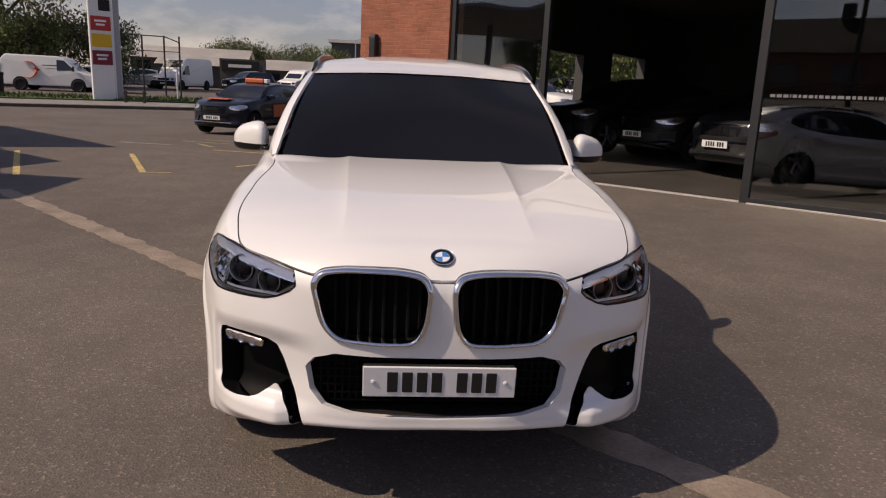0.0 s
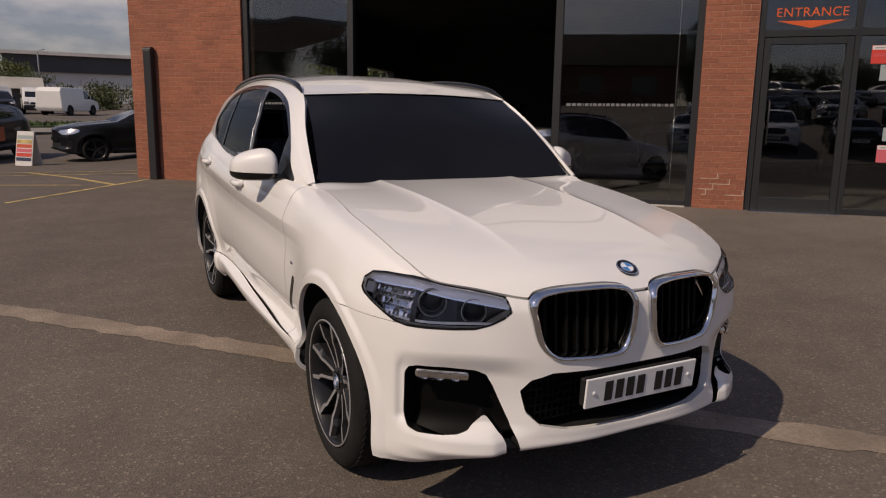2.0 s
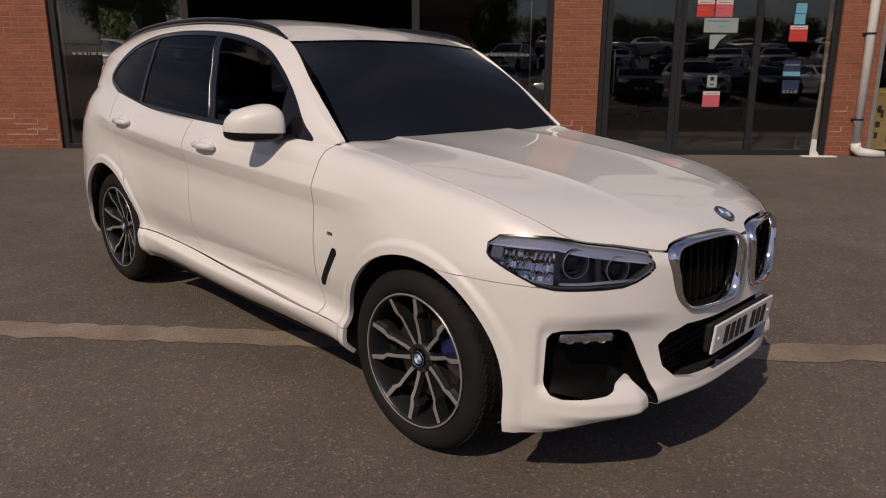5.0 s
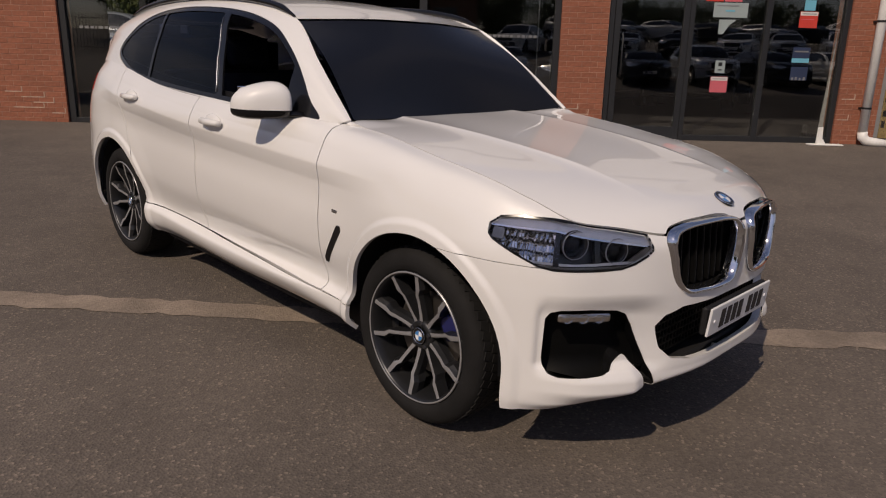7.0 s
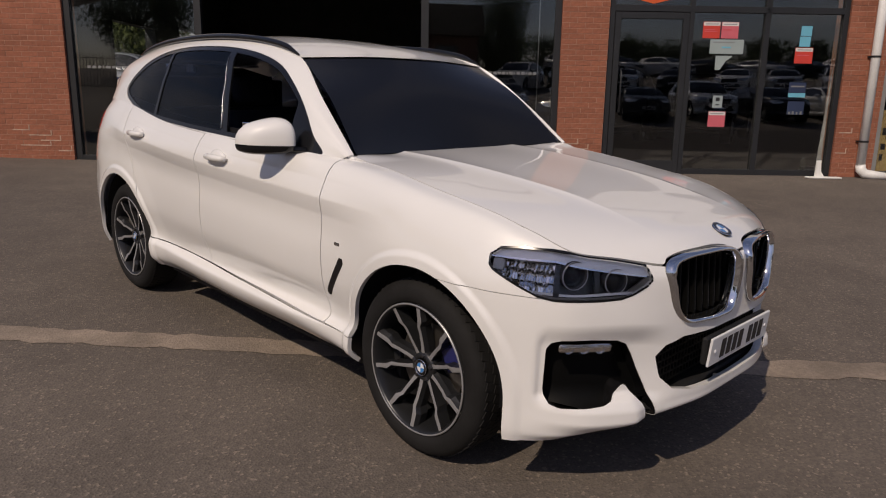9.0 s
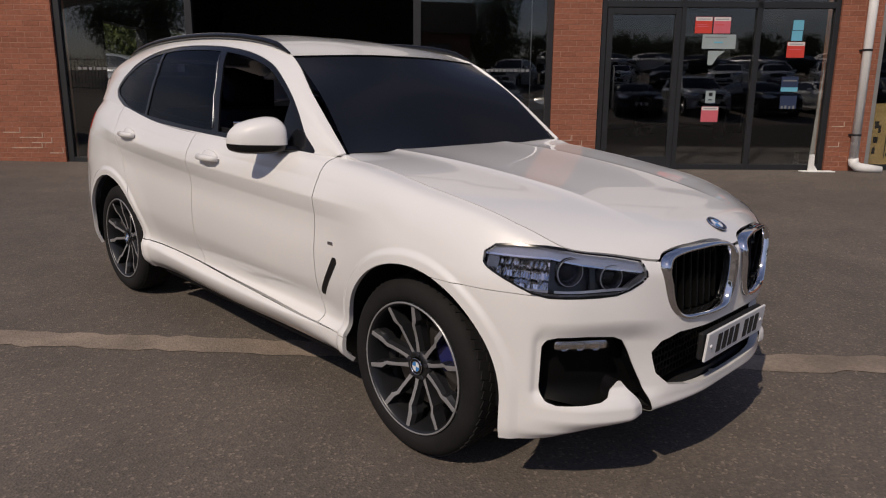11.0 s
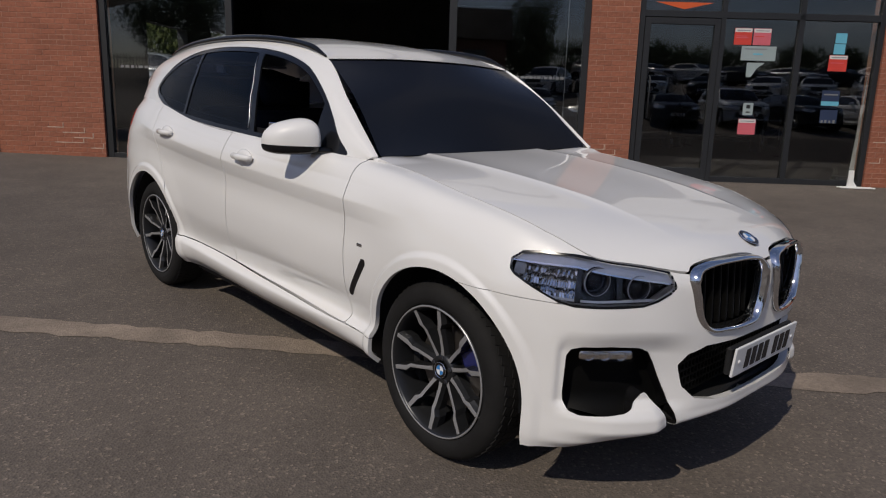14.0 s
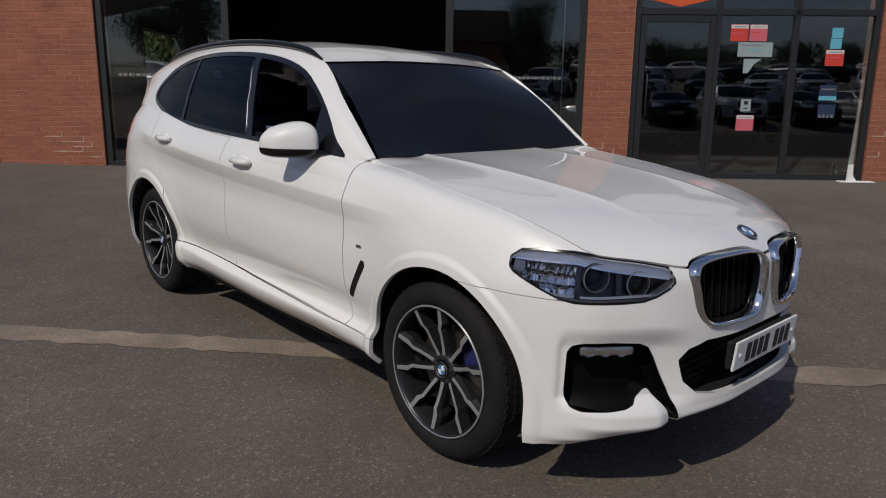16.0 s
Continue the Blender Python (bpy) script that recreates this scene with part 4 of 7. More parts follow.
    plate_bars(car, 0.52, 0.111, pose(0, -0.874, 0.484, 4))
    part("plate_holder", box(-0.262, 0.262, -0.868, -0.845, 0.488, 0.592, 0.006), MATT_BLACK, car)
    return car


def door_handle(door, sx, y, z):
    bm = bmesh.new()
    bmesh.ops.create_uvsphere(bm, u_segments=24, v_segments=12, radius=1.0)
    bmesh.ops.transform(bm, matrix=Matrix.Translation((sx * 0.930, y + 0.005, z - 0.006)) @ Matrix.Diagonal((0.018, 0.086, 0.052, 1)), verts=bm.verts)
    part("handle_cup", bm, PAINT_WHITE, door, smooth=True)
    pts = [(sx * 0.940, y - 0.095, z + 0.006), (sx * 0.958, y - 0.075, z + 0.007), (sx * 0.966, y, z + 0.006), (sx * 0.958, y + 0.075, z + 0.005), (sx * 0.940, y + 0.092, z + 0.004)]
    part("handle", tube(pts, [0.012, 0.017, 0.018, 0.017, 0.012], 12), PAINT_WHITE, door, "white grip door handle", smooth=True)


def undertray():
    bm = box(-0.62, 0.62, -0.70, 0.2, 0.30, 0.36, 0.02, 2)
    box(-0.46, 0.46, -0.795, -0.69, 0.335, 0.372, 0.01, 1, bm)
    box(-0.80, 0.80, 0.19, 2.45, 0.20, 0.36, 0.02, 2, bm)
    box(-0.72, 0.72, 2.44, 3.72, 0.30, 0.5, 0.02, 2, bm)
    return bm


def backing():
    """Inner body behind the panel gaps, coloured dark for the shade in them."""
    bm = box(-0.58, 0.58, -0.58, 0.62, 0.32, 0.84, 0.05, 2)
    box(-0.82, 0.82, 0.46, 2.38, 0.36, 1.00, 0.05, 2, bm)
    box(-0.68, 0.68, 2.30, 3.60, 0.36, 1.05, 0.08, 2, bm)
    box(-0.62, 0.62, -0.45, 0.55, 0.80, 0.97, 0.05, 2, bm)
    return bm


def tube_wall(skin, depth, name, mat, parent, mirror):
    """The inner wall round an opening."""
    s = skin.mirrored() if mirror else skin
    count = set()
    for f in s.faces:
        for a, b in zip(f, f[1:] + f[:1]):
            count.add((a, b))
    verts, faces = [], []
    for a, b in count:
        if (b, a) in count:
            continue
        pa, pb, na, nb = s.rows[a, :3], s.rows[b, :3], s.rows[a, 3:6], s.rows[b, 3:6]
        k = len(verts)
        verts += [pa - na * 0.002, pb - nb * 0.002, pb - nb * depth, pa - na * depth]
        faces.append((k, k + 1, k + 2, k + 3))
    return put(name, mesh_from(name, verts, faces), mat, parent)


def fog_lamp(car, sx):
    e = place_empty("fog_lamp", pose(sx * 0.700, -0.640, 0.596, 0, 0, sx * 36))
    e.parent = car
    e["label"] = "slim clear fog lamp in the corner intake"
    part("housing", box(-0.095, 0.095, -0.004, 0.03, -0.017, 0.017, 0.012, 3), LAMP_INSIDE, e)
    part("lens", box(-0.093, 0.093, -0.016, -0.007, -0.015, 0.015, 0.007, 3), LENS, e)
    for k in range(3):
        part("reflector_cell", lathe([(-0.004, 0.017), (0.006, 0.011), (0.010, 0.0)], 16, "y"), CHROME, e, m=Matrix.Translation((-0.06 + 0.055 * k, -0.003, 0)))


def kidney_grille(car, body, mir):
    sx = -1 if mir else 1
    o = KIDNEY
    c = np.array([0.215, 0.78])

    def front_y(p):
        # lies along the nose, leaning back towards the top
        x, z = abs(p[0]), p[1]
        return -0.852 + 0.42 * max(x - 0.06, 0) ** 2 * 1.1 + 0.10 * max(z - 0.80, 0) + 0.4 * max(z - 0.86, 0)

    e = place_empty("kidney_grille", Matrix.Identity(4))
    e.parent = car
    e["label"] = "chrome-framed kidney grille with dark slats"
    bm = bmesh.new()
    rings = []
    prof = [(1.012, 0.012), (1.012, -0.006), (0.985, -0.020), (0.93, -0.022), (0.895, -0.012), (0.885, 0.010), (0.88, 0.030)]
    for p in o:
        ring = []
        for k, d in prof:
            q = c + (p - c) * k
            ring.append(bm.verts.new((sx * q[0], front_y(p) + d, q[1])))
        rings.append(ring)
    n = len(rings)
    for i in range(n):
        a, b = rings[i], rings[(i + 1) % n]
        for j in range(len(prof) - 1):
            bm.faces.new((a[j], b[j], b[j + 1], a[j + 1]))
    bmesh.ops.recalc_face_normals(bm, faces=bm.faces)
    part("grille_frame", bm, CHROME, e, "bright chrome surround", smooth=True)
    inner = [c + (p - c) * 0.89 for p in o]
    bm = bmesh.new()
    bm.faces.new([bm.verts.new((sx * q[0], front_y(q) + 0.085, q[1])) for q in inner])
    part("grille_backing", bm, GRILLE_BLACK, e)
    for k in range(8):
        x = 0.072 + 0.0415 * k
        zs = [q[1] for q in inner if abs(q[0] - x) < 0.02]
        if not zs:
            continue
        z0, z1 = min(zs) - 0.004, max(zs) + 0.004
        y0 = front_y((x, 0.76))
        bm = box(sx * x - 0.006, sx * x + 0.006, y0 + 0.040, y0 + 0.08, z0, z1, 0.003)
        for v in bm.verts:
            v.co.y += front_y((x, v.co.z)) - y0
        part("slat", bm, GRILLE_BLACK, e)


def lower_intake(car, body):
    e = place_empty("lower_intake", Matrix.Identity(4))
    e.parent = car
    e["label"] = "dark honeycomb lower air intake"
    bm = bmesh.new()
    bm.faces.new([bm.verts.new((x * 1.02, -0.735 + 0.25 * x * x, z)) for x, z in INTAKE])
    part("mesh_backing", bm, GRILLE_BLACK, e)
    bm = bmesh.new()
    for k in range(7):
        z = 0.415 + 0.03 * k
        w = 0.40 if k < 2 else 0.43
        box(-w, w, -0.762, -0.752, z - 0.003, z + 0.003, 0.0, 1, bm)
    for k in range(34):
        x = -0.41 + 0.025 * k
        box(x - 0.003, x + 0.003, -0.762, -0.752, 0.41, 0.60, 0.0, 1, bm)
    part("mesh", bm, GRILLE_BLACK, e)


def headlamp_inside(head, lens, sx):
    back = lens.pushed(-0.06)
    (back if sx > 0 else back.mirrored()).build("lamp_housing", LAMP_DARK, head, lip=0)
    s_of = lens.rows

    def spot(x, y, z, depth):
        k = np.argmin((s_of[:, 0] - x) ** 2 + (s_of[:, 1] - y) ** 2 + (s_of[:, 2] - z) ** 2)
        p, n = s_of[k, :3] - s_of[k, 3:6] * depth, s_of[k, 3:6]
        return Vector((sx * p[0], p[1], p[2])), Vector((sx * n[0], n[1], n[2]))

    for x, y, z, r in ((0.705, -0.570, 0.838, 0.047), (0.600, -0.665, 0.822, 0.042)):
        p, n = spot(x, y, z, 0.035)
        ahead = Vector((sx * 0.42, -1.0, 0.05)).normalized()
        q = Matrix.Translation(p) @ ahead.to_track_quat("Z", "Y").to_matrix().to_4x4()
        part("projector_ring", lathe([(-0.03, r * 1.02), (0.006, r * 1.08), (0.012, r), (0.004, r * 0.86), (-0.02, r * 0.80)], 32, "z"), LAMP_DARK, head, m=q, smooth=True)
        part("light_ring", lathe([(0.010, r * 1.06), (0.014, r * 1.05), (0.014, r * 1.005), (0.010, r * 1.0)], 32, "z"), LAMP_WHITE, head, m=q, smooth=True)
        part("projector_lens", lathe([(-0.022, r * 0.80), (-0.006, r * 0.66), (0.004, r * 0.36), (0.007, 0.0)], 28, "z"), GLOSS_BLACK, head, m=q, smooth=True)
    def piece(name, f, depth, mat, label="", lip=0.01):
        p = lens.keep(f).pushed(depth)
        (p if sx > 0 else p.mirrored()).build(name, mat, head, label, lip=lip)

    s_, z_ = lens.rows[:, 6], lens.rows[:, 7]
    smin, smax = s_.min(), s_.max()
    f = (s_ - smin) / (smax - smin)
    # outer reflector: small mirror facets, each turned its own way
    s0 = around(0.775, -0.545)
    rnd = random.Random(21)
    bm = bmesh.new()
    s1, z1 = around(0.868, -0.37), 0.888
    nc, nr = 22, 5
    for i in range(nc):
        for j in range(nr):
            a, b = s0 + (s1 - s0) * (i + 0.5) / nc, 0.786 + (z1 - 0.786) * (j + 0.5) / nr
            k = np.argmin((s_ - a) ** 2 + (z_ - b) ** 2)
            if (s_[k] - a) ** 2 + (z_[k] - b) ** 2 > 0.012 ** 2:
                continue
            n = Vector(lens.rows[k, 3:6])
            side = n.cross(Vector((0, 0, 1))).normalized()
            up_ = side.cross(n)
            p = Vector(lens.rows[k, :3]) + side * ((a - s_[k]) * (1 if side.y > 0 else -1)) + up_ * (b - z_[k]) - n * 0.032
            m_ = (n + side * rnd.uniform(-0.7, 0.3) + up_ * (0.15 + 0.5 * (j % 2) + rnd.uniform(-0.1, 0.3))).normalized()
            u_ = m_.cross(Vector((0, 0, 1))).normalized()
            w_ = u_.cross(m_)
            hu, hw = 0.0036, 0.0105
            vs = [p + u_ * cu * hu + w_ * cw * hw for cu, cw in ((-1, -1), (1, -1), (1, 1), (-1, 1))]
            bm.faces.new([bm.verts.new((sx * v.x, v.y, v.z)) for v in vs])
    part("side_reflector", bm, CHROME, head, "bright faceted side reflector")
    piece("reflector_bowl", np.maximum(s0 - s_, z_ - 0.905), -0.046, LAMP_INSIDE, lip=0)
    piece("divider", np.maximum(np.abs(s_ - s0 + 0.012) - 0.012, z_ - 0.885), -0.024, LAMP_DARK, lip=0.02)
    piece("divider", np.maximum(np.abs(s_ - around(0.655, -0.635)) - 0.010, z_ - 0.875), -0.030, LAMP_DARK, lip=0.02)
    piece("chin_bezel", np.maximum(z_ - 0.790, 0.781 - z_), -0.026, LAMP_BROW)
    piece("inner_wing", np.maximum.reduce([s_ - around(0.60, -0.715), z_ - 0.776 - 0.62 * (around(0.60, -0.715) - s_), 0.790 - z_]), -0.024, LAMP_GREY, "grey inner corner panel")
    top = 0.872 + 0.052 * np.minimum(f / 0.62, 1)
    piece("brow", top - 0.029 - z_, -0.014, LAMP_BROW, "silver upper brow")
    piece("brow_edge", np.maximum(top - 0.035 - z_, z_ - top + 0.029), -0.013, CHROME, "bright edge under the brow", lip=0.006)
    piece("side_marker", np.maximum(np.abs(s_ - around(0.862, -0.37)) - 0.022, np.abs(z_ - 0.868) - 0.018), -0.016, LAMP_WHITE)
    piece("lower_light_guide", np.abs(z_ - 0.7745) - 0.003, -0.016, LAMP_GREY)


def roof_rail(car, sx):
    k = np.arange(8.0)
    at = np.linspace(2.05, 5.9, 40)
    c = spline(k, np.array([EDGE_X, EDGE_Y, EDGE_Z]).T, at)
    pts = [(sx * (p[0] + 0.004), p[1], p[2] + 0.005 + 0.012 * math.sin(math.pi * min(max((i - 2) / 36, 0), 1)) ** 0.5) for i, p in enumerate(c)]
    part("roof_rail", tube(pts, [0.005 + 0.011 * min(1, min(i, 39 - i) / 4) for i in range(40)], 10), GLOSS_BLACK, car, "black roof rail", smooth=True)


def door_mirror(car, sx):
    e = place_empty("door_mirror", Matrix.Identity(4))
    e.parent = car
    e["label"] = "white door mirror with black base"
    # cap: a rounded box, fuller at the outside, flat at the back
    bm = bmesh.new()
    bmesh.ops.create_cube(bm, size=2.0)
    bmesh.ops.subdivide_edges(bm, edges=list(bm.edges), cuts=9, use_grid_fill=True)
    for v in bm.verts:
        c = v.co.copy()
        n = Vector((abs(c.x) ** 3.2, abs(c.y) ** 2.6, abs(c.z) ** 3.2))
        v.co = c * (1.0 / max((n.x + n.y + n.z) ** (1 / 3.0), 1e-6))
    for v in bm.verts:
        x, y, z = v.co
        taper = 1 - 0.16 * (x + 1) / 2
        back = 0.10 if y < 0 else 0.045
        v.co = Vector((sx * (0.966 + 0.106 * x), 0.972 + 0.060 * x + back * y * taper, 1.150 + (0.124 * (1 - 0.24 * ((x + 1) / 2) ** 2) if z > 0 else 0.055) * z * taper + 0.006 * (1 - x)))
    bmesh.ops.recalc_face_normals(bm, faces=bm.faces)
    cut = bm.copy()
    bmesh.ops.bisect_plane(bm, geom=list(bm.verts) + list(bm.edges) + list(bm.faces), plane_co=(0, 0, 1.151), plane_no=(0, 0, -1), clear_outer=True)
    bmesh.ops.bisect_plane(cut, geom=list(cut.verts) + list(cut.edges) + list(cut.faces), plane_co=(0, 0, 1.149), plane_no=(0, 0, 1), clear_outer=True)
    part("mirror_cap", bm, PAINT_WHITE, e, smooth=True)
    for v in cut.verts:
        v.co.x += sx * 0.001
    part("mirror_base", cut, GLOSS_BLACK, e, smooth=True)
    part("mirror_arm", tube([(sx * 0.94, 0.965, 1.140), (sx * 0.88, 0.90, 1.130), (sx * 0.825, 0.83, 1.132)], [0.040, 0.032, 0.034], 12, flat=0.45), GLOSS_BLACK, e, smooth=True)
    part("mirror_glass", box(-0.072, 0.072, -0.004, 0.004, -0.042, 0.042, 0.003, 2), CHROME, e, m=pose(sx * 0.966, 1.012, 1.203, 0, 0, sx * 28))


def liner(sx, yw):
    bm = bmesh.new()
    n = 28
    rings = []
    for i in range(n + 1):
        a = math.pi * (-0.01 + 1.02 * i / n)
        c, s = 0.432 * math.cos(a), 0.432 * math.sin(a)
        rings.append([bm.verts.new((sx * x, yw + c, 0.37 + s)) for x in (0.885, 0.55)] + [bm.verts.new((sx * 0.55, yw + 0.1 * math.cos(a), 0.37 + 0.1 * math.sin(a)))])
    for a, b in zip(rings, rings[1:]):
        bm.faces.new((a[0], a[1], b[1], b[0]))
        bm.faces.new((a[1], a[2], b[2], b[1]))
    return bm


def rear_end(car):
    """Rear window, spoiler and tail lamps."""
    g = [(-0.60, 3.50, 1.43), (0.60, 3.50, 1.43), (0.66, 3.68, 1.19), (-0.66, 3.68, 1.19)]
    bm = bmesh.new()
    bm.faces.new([bm.verts.new(p) for p in g])
    bmesh.ops.solidify(bm, geom=list(bm.faces), thickness=0.006)
    part("rear_window", bm, TINT, car)
    part("spoiler", box(-0.40, 0.40, 3.36, 3.54, 1.49, 1.515, 0.010, 2), PAINT_WHITE, car)


def interior(car):
    part("dashboard", box(-0.70, 0.70, 0.72, 1.05, 0.90, 1.095, 0.05, 3), LEATHER, car, smooth=True)
    part("cabin_floor", box(-0.80, 0.80, 0.9, 3.3, 0.40, 0.50, 0.02), LEATHER, car)
    part("headlining", box(-0.52, 0.52, 1.42, 3.1, 1.585, 1.60, 0.005), HEADLINING, car, "grey cloth headlining")
    for sx in (-1, 1):
        part("front_seat", seat_mesh(sx * 0.37, 1.62), LEATHER, car, smooth=True)
        bm = bmesh.new()
        rows = [[bm.verts.new((sx * (WAIST_X[i] - dx), WAIST_Y[i], WAIST_Z[i] + dz)) for dx, dz in ((0.065, -0.10), (0.065, 0.046), (0.040, 0.048), (0.030, -0.10))] for i in range(1, 7)]
        for a, b in zip(rows, rows[1:]):
            for k in range(4):
                bm.faces.new((a[k], a[(k + 1) % 4], b[(k + 1) % 4], b[k]))
        bmesh.ops.recalc_face_normals(bm, faces=bm.faces)
        part("belt_trim", bm, LEATHER, car)
        part("door_card", box(sx * 0.805 - 0.02, sx * 0.805 + 0.02, 0.80, 2.95, 0.5, 1.135, 0.012), LEATHER, car)
    part("boot_lining", box(-0.64, 0.64, 3.40, 3.44, 0.80, 1.40, 0.01), LEATHER, car)
    part("rear_seat", box(-0.62, 0.62, 2.62, 2.80, 0.55, 1.22, 0.06, 3), LEATHER, car, smooth=True)
    sw = bmesh.new()
    pts = [(-0.37 + 0.185 * math.cos(a), 1.18 + 0.09 * math.sin(a), 1.02 + 0.165 * math.sin(a)) for a in [2 * math.pi * i / 28 for i in range(29)]]
    tube(pts, 0.015, 8, sw, cap=False)
    box(-0.43, -0.31, 1.16, 1.20, 0.98, 1.06, 0.02, 2, sw)
    part("steering_wheel", sw, LEATHER, car, smooth=True)
    part("rear_view_mirror", box(-0.11, 0.11, 1.25, 1.28, 1.43, 1.49, 0.012, 2), RIM_DARK, car)


def seat_mesh(x, y):
    bm = box(x - 0.25, x + 0.25, y - 0.20, y + 0.28, 0.52, 0.70, 0.07, 3)
    m0 = len(bm.verts)
    box(x - 0.24, x + 0.24, y + 0.20, y + 0.36, 0.66, 1.24, 0.06, 3, bm)
    box(x - 0.13, x + 0.13, y + 0.28, y + 0.38, 1.27, 1.45, 0.04, 3, bm)
    for v in bm.verts:
        if v.co.z > 0.75:
            v.co.y += (v.co.z - 0.75) * 0.28
    return bm


white_car(SLOPE @ Matrix.Translation((0.012, 0.004, 0.005)))


# ---- the showroom ----
HEAD = 3.30          # underside of the beam over the glazing
TOP = 4.7            # parapet
BACK = 15.0          # depth of the building
LOW = -0.35          # walls go down into the ground


def wall(name, boxes, mat, label, category="wall"):
    bm = bmesh.new()
    for b in boxes:
        box(*b, bm=bm)
    return tagged(part(name, bm, mat, m=SHOP), label, category, kind="structure")


# brick piers: mortar cores, the bricks stand 8 mm proud of them
PIERS = {"wall_corner": (-2.17, 0.03), "wall_pier": (7.18, 7.86), "wall_end": (11.31, 11.915)}
pier_walls = {}
for name, (a, b) in PIERS.items():
    pier_walls[name] = wall(name, [(a + 0.004, b - 0.004, 0.0035, 0.40, LOW, TOP - 0.6)], MORTAR, "red-brown brick pier in stretcher bond with pale mortar marks", "brick wall")
wall("wall_side", [(-2.17, -1.90, 0.40, 5.9, LOW, TOP), (-2.17, -1.90, 8.3, 10.0, LOW, TOP), (-2.17, -1.90, 12.3, BACK, LOW, TOP), (-2.17, -1.90, 5.9, 8.3, 2.6, TOP), (-2.17, -1.90, 10.0, 12.3, 2.8, TOP)], DARK, "inner side wall with tall window openings, coloured dark as unlit")
wall("wall_back", [(-2.17, 22.0, BACK, BACK + 0.3, LOW, TOP)], DARK, "plain back wall, coloured dark as unlit")
wall("wall_far_end", [(21.7, 22.0, 0.3, BACK, LOW, TOP)], DARK, "plain end wall, coloured dark as unlit")
wall("wall_right", [(16.2, 21.7, 0.0, 0.3, LOW, TOP)], BRICK, "plain red brick wall beyond the last window")
FASCIA = material("pale_cladding", (0.50, 0.50, 0.49), 0.45, vary=0.06, scale=2.0, fine=0.03)
wall("trim", [(-2.20, 22.0, -0.05, 0.42, TOP - 0.6, TOP + 0.25)], FASCIA, "pale grey metal fascia over the glazing", "fascia")
wall("trim", [(0.03, 7.18, 0.02, 0.40, HEAD, TOP - 0.6), (7.86, 11.31, 0.02, 0.40, HEAD, TOP - 0.6), (11.915, 16.2, 0.02, 0.40, HEAD, TOP - 0.6)], FASCIA, "pale grey beam over the glazing", "beam")
wall("ceiling", [(-1.9, 21.7, 0.42, BACK, TOP - 0.45, TOP - 0.25)], DARK, "showroom ceiling, coloured dark as unlit", "ceiling")
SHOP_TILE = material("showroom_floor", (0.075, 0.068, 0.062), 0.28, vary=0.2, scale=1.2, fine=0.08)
ROOFING = material("flat_roof", (0.09, 0.09, 0.09), 0.9, vary=0.2, scale=1.0)
wall("roof", [(-2.2, 22.0, 0.42, BACK + 0.3, TOP - 0.2, TOP)], ROOFING, "flat grey roof", "roof")


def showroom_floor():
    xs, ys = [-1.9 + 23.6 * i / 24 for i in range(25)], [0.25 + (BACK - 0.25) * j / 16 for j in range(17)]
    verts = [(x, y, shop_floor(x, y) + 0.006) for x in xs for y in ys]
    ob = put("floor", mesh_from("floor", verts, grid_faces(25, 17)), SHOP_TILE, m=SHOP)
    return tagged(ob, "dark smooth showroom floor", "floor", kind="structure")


showroom_floor()


# ---- shop front: posts, rails and panes ----
def bar(parent, name, x0, x1, z0, z1, y0=0.04, y1=0.14, mat=FRAME, label=""):
    return part(name, box(x0, x1, y0, y1, z0, z1, 0.004), mat, parent, label)


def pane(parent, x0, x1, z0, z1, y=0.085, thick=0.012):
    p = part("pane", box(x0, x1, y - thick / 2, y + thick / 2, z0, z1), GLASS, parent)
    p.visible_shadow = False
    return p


def base(x):
    return shop_floor(x, 0.0)


def sheet(parent, name, x0, x1, z0, z1, mat, label="", y=0.070):
    return part(name, box(x0, x1, y, y + 0.003, z0, z1), mat, parent, label)


LETTER_GREY = material("frosted_vinyl", (0.17, 0.173, 0.178), 0.6)
ORANGE = material("orange_vinyl", (0.62, 0.10, 0.025), 0.5, vary=0.05, scale=5)

w1 = thing("window_1", SHOP, "dark aluminium shop front with tall glass and an open bay", "shop window", kind="structure")
for x0, x1 in ((0.03, 0.13), (1.90, 2.00), (5.16, 5.27), (7.09, 7.18)):
    bar(w1, "window_frame", x0, x1, base(x0) - 0.02, HEAD)
for x0, x1 in ((0.13, 1.90), (5.25, 7.09)):
    bar(w1, "bottom_rail", x0, x1, base(x0) - 0.03, base(x0) + 0.075)
    bar(w1, "top_rail", x0, x1, HEAD - 0.08, HEAD)
    pane(w1, x0, x1, base(x0) + 0.075, HEAD - 0.08)
bar(w1, "top_rail", 2.00, 5.13, HEAD - 0.10, HEAD)
THRESHOLD = material("pale_threshold", (0.42, 0.40, 0.37), 0.55, vary=0.2, scale=3.0, fine=0.1)


def floor_strip(parent, name, x0, x1, y0, y1, top, label):
    """A low strip that follows the paving along the front."""
    bm = bmesh.new()
    rows = []
    for i in range(9):
        x = x0 + (x1 - x0) * i / 8
        f = shop_floor(x, 0.0)
        rows.append([bm.verts.new((x, y, f + z)) for y, z in ((y0, -0.04), (y0, top - 0.003), (y0 + 0.004, top), (y1, top), (y1, -0.04))])
    for a, b in zip(rows, rows[1:]):
        for k in range(4):
            bm.faces.new((a[k], b[k], b[k + 1], a[k + 1]))
    bmesh.ops.recalc_face_normals(bm, faces=bm.faces)
    return part(name, bm, THRESHOLD, parent, label)


